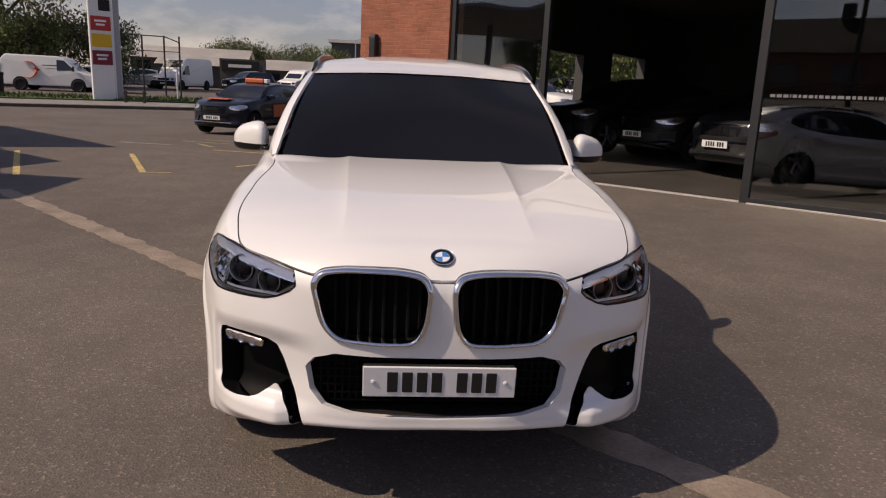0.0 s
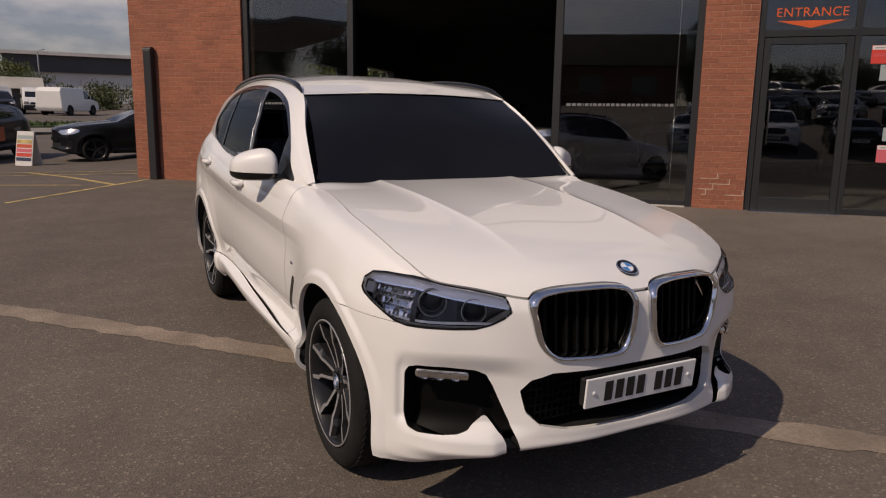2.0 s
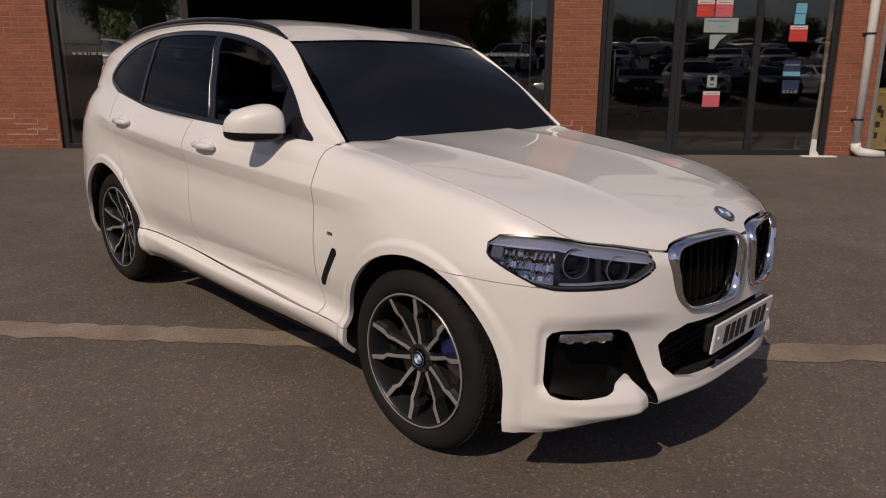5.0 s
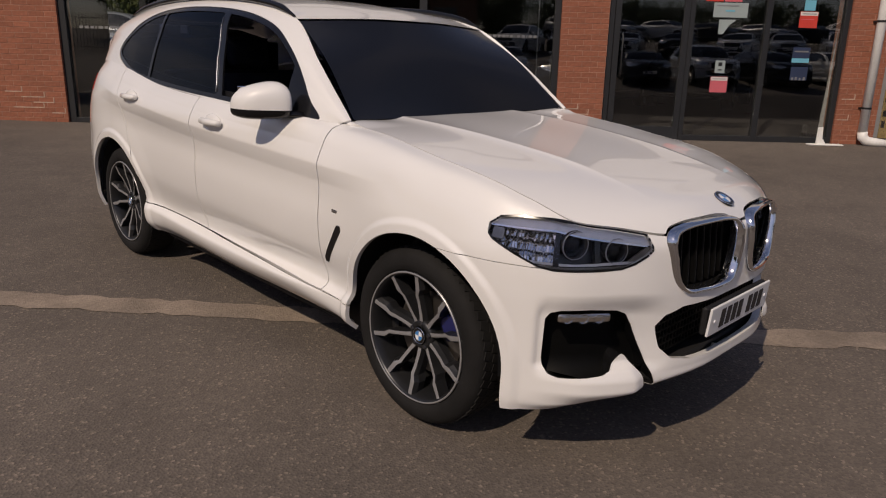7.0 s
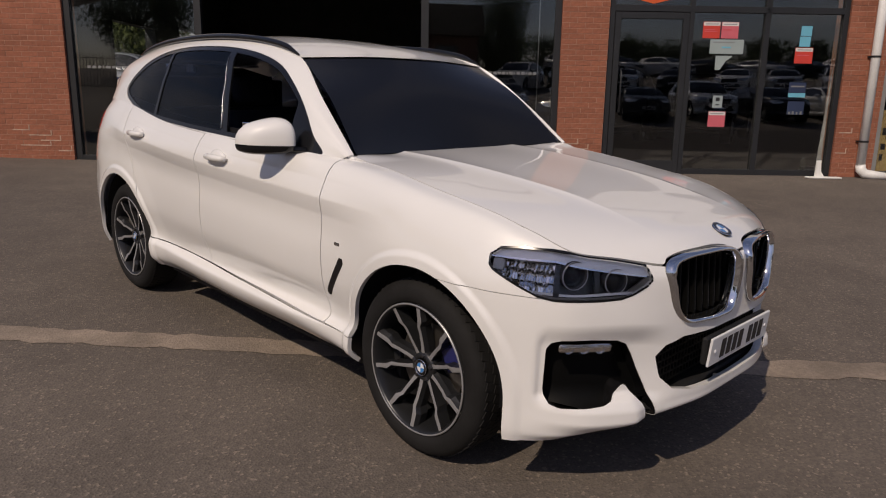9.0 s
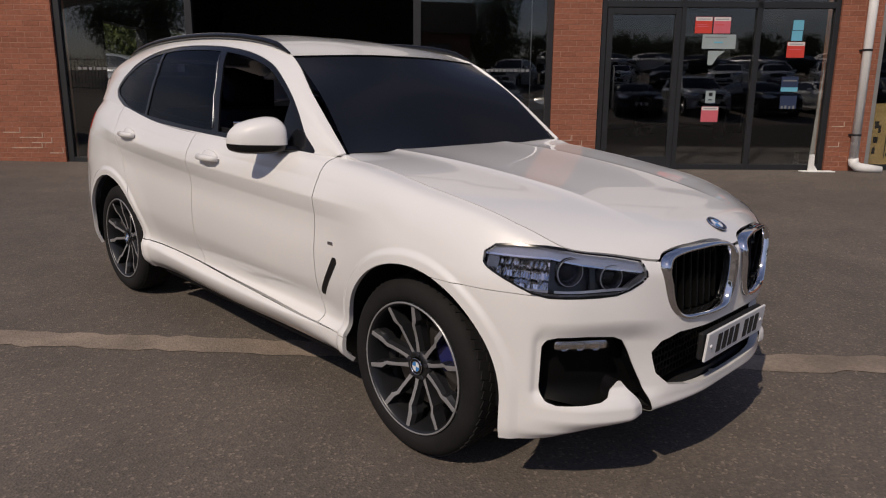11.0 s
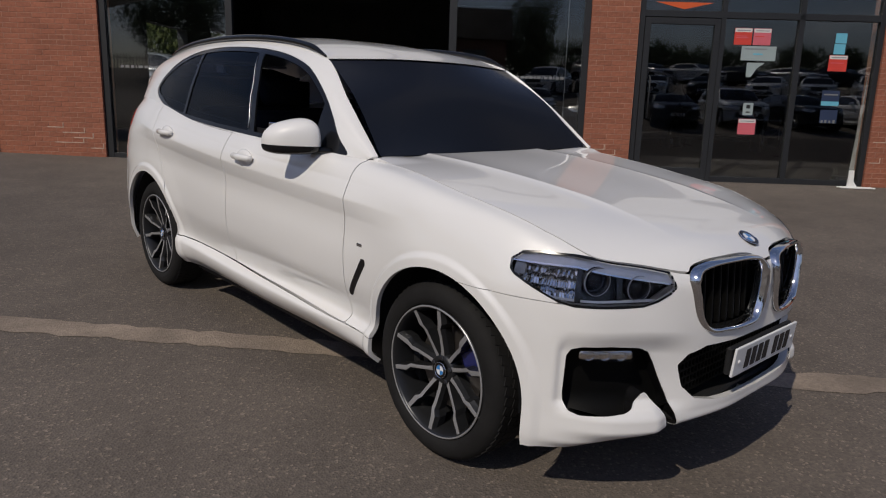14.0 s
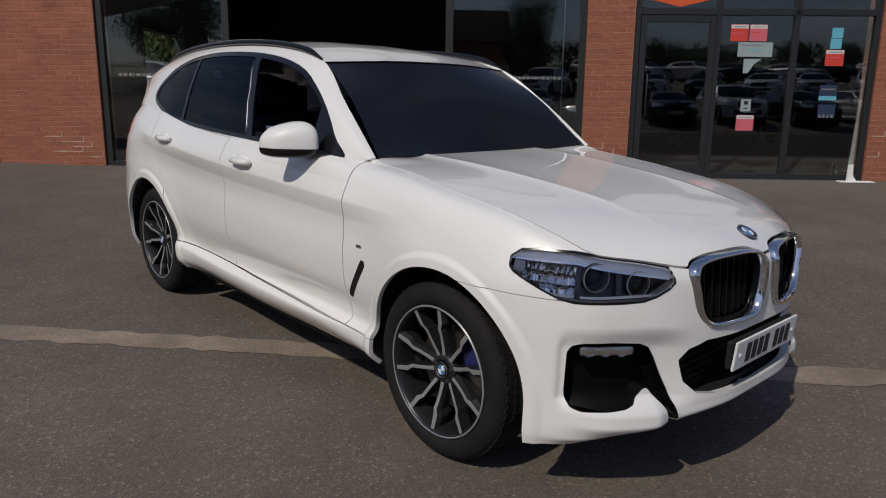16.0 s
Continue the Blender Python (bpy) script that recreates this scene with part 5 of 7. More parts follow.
floor_strip(w1, "threshold", 2.00, 5.16, 0.015, 0.10, 0.020, "pale threshold strip across the open bay")
floor_strip(w1, "sill_strip", 5.27, 7.09, -0.035, 0.02, 0.016, "pale sill strip at the foot of the pane")
bar(w1, "glass_edge", 6.862, 6.876, base(6) + 0.08, HEAD - 0.08, 0.10, 0.112, SATIN, "bright edge of a sliding pane")
# lettering on the glass that names the firm: plain bars
x = 0.30
for w in (0.05, 0.06, 0.05, 0.02, 0.07, 0.05, 0.06, 0.07, 0.05, 0.06, 0.02, 0.05, 0.06):
    sheet(w1, "letter_bar", x, x + w, 1.352, 1.388, LETTER_GREY, y=0.072)
    x += w + 0.022
x = 5.36
for w in (0.06, 0.06, 0.06, 0.015, 0.05, 0.03, 0.05, 0.05, 0.03, 0.05, 0.05, 0.05, 0.07, 0.05, 0.04, 0.05, 0.03, 0.05, 0.015, 0.05, 0.05, 0.015, 0.05, 0.05):
    sheet(w1, "letter_bar", x, x + w, 1.358, 1.396, LETTER_GREY, y=0.072)
    x += w + 0.018

d1 = thing("door_1", SHOP, "dark aluminium glazed entrance with one door leaf and side panes", "shop entrance", kind="structure")
zb = base(9.6)
T0, T1 = 2.275, 2.365
for x0, x1 in ((7.86, 7.945), (9.02, 9.09), (10.11, 10.19), (11.235, 11.31)):
    bar(d1, "door_post", x0, x1, zb - 0.03, HEAD)
bar(d1, "transom", 7.945, 11.235, T0, T1)
bar(d1, "top_rail", 7.945, 11.235, HEAD - 0.08, HEAD)
for x0, x1 in ((9.09, 10.11), (10.19, 11.235)):
    bar(d1, "bottom_rail", x0, x1, zb - 0.03, zb + 0.085)
    pane(d1, x0, x1, zb + 0.085, T0)
for x0, x1 in ((7.945, 9.02), (9.09, 10.11), (10.19, 11.235)):
    pane(d1, x0, x1, T1, HEAD - 0.08)
leaf = place_empty("door_leaf", Matrix.Identity(4))
leaf.parent = d1
for x0, x1, z0, z1 in ((7.95, 8.035, zb, T0 - 0.01), (8.93, 9.015, zb, T0 - 0.01), (8.035, 8.93, zb, zb + 0.20), (8.035, 8.93, T0 - 0.10, T0 - 0.01)):
    part("leaf_frame", box(x0, x1, 0.03, 0.10, z0, z1, 0.004), FRAME, leaf)
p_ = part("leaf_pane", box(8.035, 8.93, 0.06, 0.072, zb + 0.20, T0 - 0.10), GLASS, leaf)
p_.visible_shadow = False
part("pull_handle", tube([(8.07, 0.03, 0.85), (8.07, -0.02, 0.88), (8.07, -0.02, 1.42), (8.07, 0.03, 1.45)], 0.012, 8), FRAME, leaf, smooth=True)
bar(d1, "door_threshold", 7.90, 9.05, zb - 0.02, zb + 0.012, -0.10, 0.04, SATIN, "pale curved threshold plate")

# ENTRANCE with an arrow over the door
txt = bpy.data.curves.new("entrance_text", "FONT")
txt.body, txt.size, txt.extrude, txt.shear = "ENTRANCE", 0.165, 0.0015, 0.0
txt.space_character = 1.06
tob = new("entrance_text", txt)
bpy.context.view_layer.update()
tme = bpy.data.meshes.new_from_object(tob)
bpy.data.objects.remove(tob)
wide = max(v.co.x for v in tme.vertices)
for v in tme.vertices:
    v.co = Vector((8.06 + v.co.x / wide * 0.86, 0.074 - v.co.z, 2.535 + v.co.y))
put("entrance_text", tme, ORANGE, d1, "orange letters reading ENTRANCE")
part("arrow", slab([(8.08, 2.482), (8.90, 2.482), (8.49, 2.385)], 0.003), ORANGE, d1, "orange arrow pointing down", m=Matrix.Translation((0, 0.071, 0)))

# notices on the glass
RED_SHEET = material("notice_red", (0.60, 0.05, 0.035), 0.6, vary=0.05)
PINK_SHEET = material("notice_pink", (0.60, 0.12, 0.15), 0.6, vary=0.05)
PALE_SHEET = material("notice_pale", (0.30, 0.36, 0.36), 0.6, vary=0.05)
CYAN_SHEET = material("notice_cyan", (0.12, 0.42, 0.55), 0.6, vary=0.05)
NAVY_SHEET = material("notice_navy", (0.018, 0.032, 0.075), 0.6, vary=0.05)
WHITE_SHEET = material("notice_white", (0.62, 0.60, 0.58), 0.6, vary=0.05)


NOTICE_GREY = material("notice_print", (0.22, 0.23, 0.24), 0.6)


def notice(x0, x1, z0, z1, mat, label, head=True, bars=()):
    n = thing("notice", SHOP, label, "notice", "notices on the entrance glass")
    part("paper", box(x0, x1, 0.072, 0.0755, z0, z1), mat, n)
    if head:
        part("heading", box(x0 + 0.004, x1 - 0.004, 0.0705, 0.072, z1 - 0.055, z1 - 0.004), WHITE_SHEET, n, "white heading band")
        part("bar", box(x0 + 0.03, x1 - 0.03, 0.069, 0.0705, z1 - 0.037, z1 - 0.026), NOTICE_GREY, n)
    for a, b, c, d, m in bars:
        part("bar", box(x0 + a * (x1 - x0), x0 + b * (x1 - x0), 0.069, 0.0718, z0 + c * (z1 - z0), z0 + d * (z1 - z0)), m, n)
    return n


notice(9.233, 9.479, 1.921, 2.151, RED_SHEET, "red paper notice with white heading on the glass", bars=((0.1, 0.7, 0.5, 0.54, PINK_SHEET), (0.1, 0.8, 0.4, 0.44, PINK_SHEET)))
notice(9.500, 9.746, 1.921, 2.150, PINK_SHEET, "pink-red paper notice with white heading on the glass", bars=((0.1, 0.6, 0.5, 0.54, RED_SHEET),))
notice(9.354, 9.843, 1.705, 1.906, PALE_SHEET, "pale grey-green notice with dark bars on the glass", False, ((0.08, 0.72, 0.76, 0.84, NOTICE_GREY), (0.35, 0.62, 0.40, 0.50, CYAN_SHEET)))
tri_n = thing("notice", SHOP, "pale triangular sticker on the glass", "notice", "notices on the entrance glass")
part("paper", slab([(9.451, 1.675), (9.700, 1.675), (9.60, 1.60), (9.525, 1.474), (9.455, 1.474)], 0.003), PALE_SHEET, tri_n, m=Matrix.Translation((0, 0.072, 0)))
notice(9.471, 9.613, 0.930, 1.105, PALE_SHEET, "small pale sticker with dark mark on the glass", False, ((0.3, 0.7, 0.55, 0.85, FRAME), (0.3, 0.7, 0.2, 0.3, FRAME)))
notice(9.425, 9.676, 0.650, 0.875, PINK_SHEET, "faded pink paper notice with white heading on the glass")
notice(10.657, 10.812, 1.975, 2.114, CYAN_SHEET, "light blue square sticker on the glass", False)
notice(10.650, 10.806, 1.824, 1.966, CYAN_SHEET, "light blue square sticker on the glass", False)
notice(10.602, 10.860, 1.586, 1.810, RED_SHEET, "red paper notice with white heading on the glass", bars=((0.1, 0.8, 0.5, 0.54, PINK_SHEET),))
notice(10.573, 10.822, 1.100, 1.315, NAVY_SHEET, "dark blue sticker with a light blue band on the glass", False, ((0.1, 0.9, 0.68, 0.78, LETTER_GREY), (0.0, 1.0, 0.0, 0.28, CYAN_SHEET)))
notice(10.583, 10.827, 0.849, 1.040, NAVY_SHEET, "dark blue sticker with small pale figures on the glass", False, ((0.08, 0.2, 0.0, 0.22, LETTER_GREY), (0.3, 0.42, 0.0, 0.25, LETTER_GREY), (0.55, 0.65, 0.0, 0.2, LETTER_GREY), (0.78, 0.9, 0.0, 0.24, LETTER_GREY)))

w2 = thing("window_2", SHOP, "dark aluminium shop window beside the rain pipe", "shop window", kind="structure")
part("window_frame", box(11.915, 11.995, 0.03, 0.14, base(12) - 0.03, HEAD, 0.004), material("grey_post", (0.22, 0.22, 0.215), 0.5, vary=0.1), w2, "light grey edge post")
bar(w2, "window_frame", 16.1, 16.2, base(16) - 0.03, HEAD)
bar(w2, "window_frame", 14.0, 14.1, base(14) - 0.03, HEAD)
bar(w2, "bottom_rail", 11.995, 16.1, base(14) - 0.05, base(13) + 0.085)
bar(w2, "top_rail", 11.995, 16.1, HEAD - 0.08, HEAD)
pane(w2, 11.995, 14.0, base(13) + 0.085, HEAD - 0.08)
pane(w2, 14.1, 16.1, base(13) + 0.085, HEAD - 0.08)

# blinds, board and extinguisher behind the glass
banner = thing("banner", shop(11.33, 0.32, 0), "tall narrow pale grey banner inside the entrance", "banner")
part("cloth", slab([(-0.09, base(11.2) + 0.10), (0.02, base(11.2) + 0.10), (0.13, 1.3), (0.13, 2.26), (0.04, 2.24), (0.0, 1.9)], 0.01), material("banner_cloth", (0.42, 0.42, 0.42), 0.8, vary=0.08), banner)
part("foot", box(-0.30, 0.02, -0.06, 0.10, shop_floor(11.17, 0.3), shop_floor(11.17, 0.3) + 0.11, 0.01), SATIN, banner)
board = thing("cardboard_sign", shop(12.22, 0.36, 0), "tan board with black cut-out shapes leaning behind the glass", "board")
zf = shop_floor(12.3, 0.36)
part("board", box(-0.02, 0.27, 0, 0.02, zf + 0.006, 0.93, 0.003), material("tan_board", (0.46, 0.31, 0.13), 0.7, vary=0.1), board)
for k, (a, b, c, d) in enumerate(((0.0, 0.06, 0.55, 0.66), (0.06, 0.10, 0.48, 0.60), (0.0, 0.07, 0.33, 0.42), (0.0, 0.05, 0.16, 0.26), (0.19, 0.205, 0.10, 0.75), (0.215, 0.24, 0.66, 0.72), (0.215, 0.24, 0.12, 0.17))):
    part("bar", box(a, b, -0.004, 0.0, zf + c + 0.05, zf + d + 0.05), INK, board)
ext = thing("fire_extinguisher", shop(13.03, 0.36, shop_floor(13.03, 0.36) + 0.006), "red fire extinguisher with pale label behind the glass", "fire extinguisher")
EXT_RED = material("extinguisher_red", (0.62, 0.02, 0.015), 0.3, coat=0.5)
part("cylinder", lathe([(0.0, 0.0), (0.0, 0.085), (0.015, 0.09), (0.46, 0.09), (0.52, 0.07), (0.55, 0.03), (0.57, 0.03), (0.57, 0.0)], 28, "z"), EXT_RED, ext, smooth=True)
part("label_panel", box(-0.085, -0.03, -0.093, -0.075, 0.18, 0.40, 0.004), WHITE_SHEET, ext, "pale paper label")
part("valve", box(-0.02, 0.02, -0.02, 0.02, 0.565, 0.62, 0.006), INK, ext)
part("lever", tube([(0.0, 0, 0.62), (-0.06, 0, 0.64), (-0.10, 0, 0.625)], 0.008, 6), EXT_RED, ext)
part("hose", tube([(0.02, 0, 0.60), (0.09, 0, 0.56), (0.115, 0, 0.40), (0.105, 0, 0.22)], 0.011, 8), RUBBER, ext, smooth=True)

# white rain pipe with clips and a shoe
PIPE_WHITE = material("white_pvc", (0.76, 0.755, 0.73), 0.4, vary=0.06, scale=3.0, fine=0.05)
pipe = thing("rain_pipe", SHOP, "white plastic rain pipe with dark clips and a foot bend", "drainpipe")
zp = base(11.7)
part("pipe", tube([(11.69, -0.09, zp + 0.17), (11.69, -0.09, TOP - 0.5)], 0.062, 20), PIPE_WHITE, pipe, smooth=True)
part("shoe", tube([(11.69, -0.09, zp + 0.19), (11.70, -0.095, zp + 0.12), (11.75, -0.12, zp + 0.065), (11.85, -0.15, zp + 0.05), (12.06, -0.20, zp + 0.035)], [0.070, 0.072, 0.070, 0.066, 0.05], 18), PIPE_WHITE, pipe, "grey-white foot bend", smooth=True)
for z in (0.475, 1.69, 2.9):
    part("clip", lathe([(z - 0.014, 0.062), (z - 0.014, 0.068), (z + 0.014, 0.068), (z + 0.014, 0.062)], 20, "z"), INK, pipe, m=Matrix.Translation((11.69, -0.09, 0)))
    part("clip_arm", box(11.62, 11.76, -0.03, 0.0, z - 0.012, z + 0.012), INK, pipe)

# white bracket stand at the foot of the entrance glass
st = thing("sign_stand", shop(11.12, -0.16, shop_floor(11.12, -0.16)), "small white metal stand foot on the paving", "stand")
part("foot_plate", box(-0.24, 0.25, -0.07, 0.07, 0.0, 0.02, 0.006), PIPE_WHITE, st)
part("upright", slab([(-0.12, 0.02), (0.02, 0.02), (-0.04, 0.10), (-0.05, 0.26), (-0.11, 0.26)], 0.03), PIPE_WHITE, st)
# dark grey guard on the corner pier
pg = thing("pipe_guard", SHOP, "tall dark grey metal guard channel on the brick pier", "pipe guard")
part("channel", box(-1.82, -1.665, -0.125, 0.0, base(-1.7) - 0.02, 2.25, 0.02, 2), FRAME, pg)
part("rounded_top", lathe([(-0.076, 0.0), (-0.076, 0.061), (0.076, 0.061), (0.076, 0.0)], 24, "x"), FRAME, pg, m=Matrix.Translation((-1.7425, -0.0625, 2.240)))

al = thing("alarm_box", SHOP, "small white alarm box high on the brick corner", "alarm box")
part("case", box(-2.20, -2.02, -0.10, 0.0, 3.33, 3.72, 0.015, 2), PIPE_WHITE, al)
part("lens", box(-2.16, -2.06, -0.112, -0.098, 3.36, 3.42, 0.006), LAMP_WHITE, al)


# ---- other vehicles ----
def paint(name, c, rough=0.4, metal=0.0):
    return material(name, c, rough, metal, coat=0.6, vary=0.03, scale=2.0)


PAINTS = {
    "black": paint("black_car_paint", (0.010, 0.011, 0.013), 0.25),
    "navy": paint("dark_blue_car_paint", (0.012, 0.016, 0.026), 0.3),
    "grey": paint("grey_car_paint", (0.022, 0.023, 0.026), 0.35, 0.2),
    "silver": paint("silver_car_paint", (0.42, 0.43, 0.44), 0.35, 0.4),
    "white": paint("white_van_paint", (0.70, 0.70, 0.69), 0.45),
    "red": paint("red_car_paint", (0.20, 0.02, 0.02), 0.4),
}
for k_ in ("black", "navy", "grey"):
    PAINTS[k_].node_tree.nodes["Principled BSDF"].inputs["Specular IOR Level"].default_value = 0.15
    PAINTS[k_].node_tree.nodes["Principled BSDF"].inputs["Coat Weight"].default_value = 0.30
CAR_CACHE = {}


def plain_skins(kind):
    """Coarser skins for parked cars: a hatchback, a saloon or an estate-high car, each shaped from the same loft."""
    if kind in CAR_CACHE:
        return CAR_CACHE[kind]
    kx, ky, kz, drop = {"hatch": (0.95, 0.905, 0.93, 0.10), "saloon": (0.97, 1.0, 0.90, 0.13), "suv": (0.99, 0.99, 0.99, 0.0)}[kind]

    def warp(p):
        q = p.copy()
        z = q[:, 2]
        q[:, 2] = z * kz - drop * np.clip((z - 1.12) / 0.5, 0, 1)
        q[:, 0] *= kx
        q[:, 1] = q[:, 1] * ky
        return q

    body = body_skin(140, 44)
    body = body.keep(ARCH_R - 0.01 - arch_distance(body.rows[:, 1], body.rows[:, 2]))
    sz = np.stack([body.rows[:, 6], body.rows[:, 7]], 1)
    xz = np.stack([body.rows[:, 0], body.rows[:, 2]], 1)
    lamp_o = rounded(np.array(flatten(LAMP_3D)), 60)
    d_lamp = inside(sz, lamp_o)
    grille = np.where(body.rows[:, 1] < -0.4, inside(xz, [(-0.4, 0.66), (0.40, 0.66), (0.43, 0.86), (-0.43, 0.86)]), 9.0)
    take = np.where(body.rows[:, 1] < -0.4, inside(xz, [(-0.6, 0.40), (0.6, 0.40), (0.52, 0.58), (-0.52, 0.58)]), 9.0)
    tail = np.maximum(np.abs(body.rows[:, 7] - 0.97) - 0.085, np.abs(body.rows[:, 6] - around(0.80, 3.62)) - 0.24)
    hood = hood_skin(50, 50)
    hood = hood.keep(inside(hood.rows[:, :2], hood_outline()))
    cab = cabin_skin(80, 20)
    dg = inside(cab.rows[:, 1:3], GLASS_YZ)
    scr = screen_skin(24, 14)
    CAR_CACHE[kind] = {
        "body": body.keep(0.001 - np.minimum.reduce([d_lamp, grille, take, tail])).warped(warp),
        "lamp": body.keep(d_lamp).warped(warp),
        "grille": body.keep(grille).pushed(-0.02).warped(warp),
        "intake": body.keep(take).pushed(-0.03).warped(warp),
        "tail": body.keep(tail).warped(warp),
        "bonnet": hood.warped(warp),
        "pillars": cab.keep(0.001 - dg).warped(warp),
        "glass": cab.keep(dg).pushed(-0.006).warped(warp),
        "roof": roof_skin(30, 30).warped(warp),
        "screen": scr.warped(warp),
        "k": (kx, ky, kz, drop),
        "cache": {},
    }
    return CAR_CACHE[kind]


def plain_wheel(parent, x, y, r, sx, dark):
    w = place_empty("wheel", pose(x, y, r))
    w.parent = parent
    k = r / 0.364
    part("tyre", lathe([(sx * h * 0.9, q * k) for h, q in [(-0.10, 0.255), (-0.118, 0.28), (-0.115, 0.335), (-0.09, 0.36), (0.09, 0.36), (0.115, 0.335), (0.118, 0.28), (0.10, 0.255)]], 32, "x", closed=True), RUBBER, w, smooth=True)
    bm = lathe([(sx * 0.10, 0.255 * k), (sx * 0.085, 0.235 * k), (sx * 0.02, 0.225 * k), (sx * 0.02, 0.0)], 32, "x")
    part("rim", bm, LAMP_DARK if dark else RIM_DARK, w, smooth=True)
    for i in range(5):
        b = box(sx * 0.05 - 0.012, sx * 0.05 + 0.03 * (sx > 0) + 0.012, -0.024 * k, 0.024 * k, 0.03 * k, 0.245 * k, 0.006)
        bmesh.ops.transform(b, matrix=Matrix.Rotation(radians(72 * i + 10), 4, "X"), verts=b.verts)
        part("spoke", b, LAMP_DARK if dark else SATIN, w)


def plain_car(m, kind, colour, label, group="", dark_wheels=False, plate=True):
    car = thing("car", m, label, "car", group)
    k = plain_skins(kind)
    kx, ky, kz, drop = k["k"]
    mat = PAINTS[colour]
    both = lambda s: s.plus(s.mirrored())
    both(k["body"]).build("body", mat, car, lip=0.02)
    for mir in (True, False):
        k["lamp"].build("headlamp", LAMP_INSIDE, car, "pale headlamp", lip=0, mirror=mir)
        k["tail"].build("tail_lamp", RED_LENS, car, "red tail lamp", lip=0, mirror=mir)
        k["pillars"].build("pillar_and_rail", mat, car, lip=0.01, mirror=mir)
        k["glass"].build("side_glass", DARK_GLASS, car, "dark side glass", lip=0, mirror=mir)
    both(k["grille"]).build("grille", GLOSS_BLACK, car, "dark grille", lip=0)
    both(k["intake"]).build("lower_intake", MATT_BLACK, car, lip=0)
    k["bonnet"].build("bonnet", mat, car, lip=0.015)
    k["roof"].build("roof", mat, car, lip=0)
    k["screen"].build("windscreen", DARK_GLASS, car, "dark windscreen", lip=0)
    bm = bmesh.new()
    bm.faces.new([bm.verts.new(p) for p in ((-0.60 * kx, 3.49 * ky, 1.42 * kz - drop * 0.6), (0.60 * kx, 3.49 * ky, 1.42 * kz - drop * 0.6), (0.66 * kx, 3.70 * ky, 1.16 * kz), (-0.66 * kx, 3.70 * ky, 1.16 * kz))])
    part("rear_window", bm, DARK_GLASS, car)
    part("chassis", box(-0.72 * kx, 0.72 * kx, -0.6 * ky, 3.6 * ky, 0.22, 0.62, 0.04), DARK, car)
    part("cabin_lining", box(-0.66 * kx, 0.66 * kx, 0.9 * ky, 3.2 * ky, 0.60, 0.98 * kz, 0.04), LEATHER, car)
    for sx in (-1, 1):
        for yw in (0.0, 2.864):
            plain_wheel(car, sx * 0.81 * kx, yw * ky, 0.352 * kz, sx, dark_wheels)
            l = liner(sx, yw)
            bmesh.ops.transform(l, matrix=Matrix.Diagonal((kx, ky, kz, 1)), verts=l.verts)
            part("arch_liner", l, MATT_BLACK, car)
        part("mirror", box(sx * 0.95 * kx - 0.09, sx * 0.95 * kx + 0.09, 0.90 * ky, 1.0 * ky, 1.10 * kz, 1.23 * kz, 0.03, 2), mat, car)
    if plate:
        plate_bars(car, 0.52, 0.111, pose(0, -0.878 * ky, 0.47 * kz, 4))
    return car


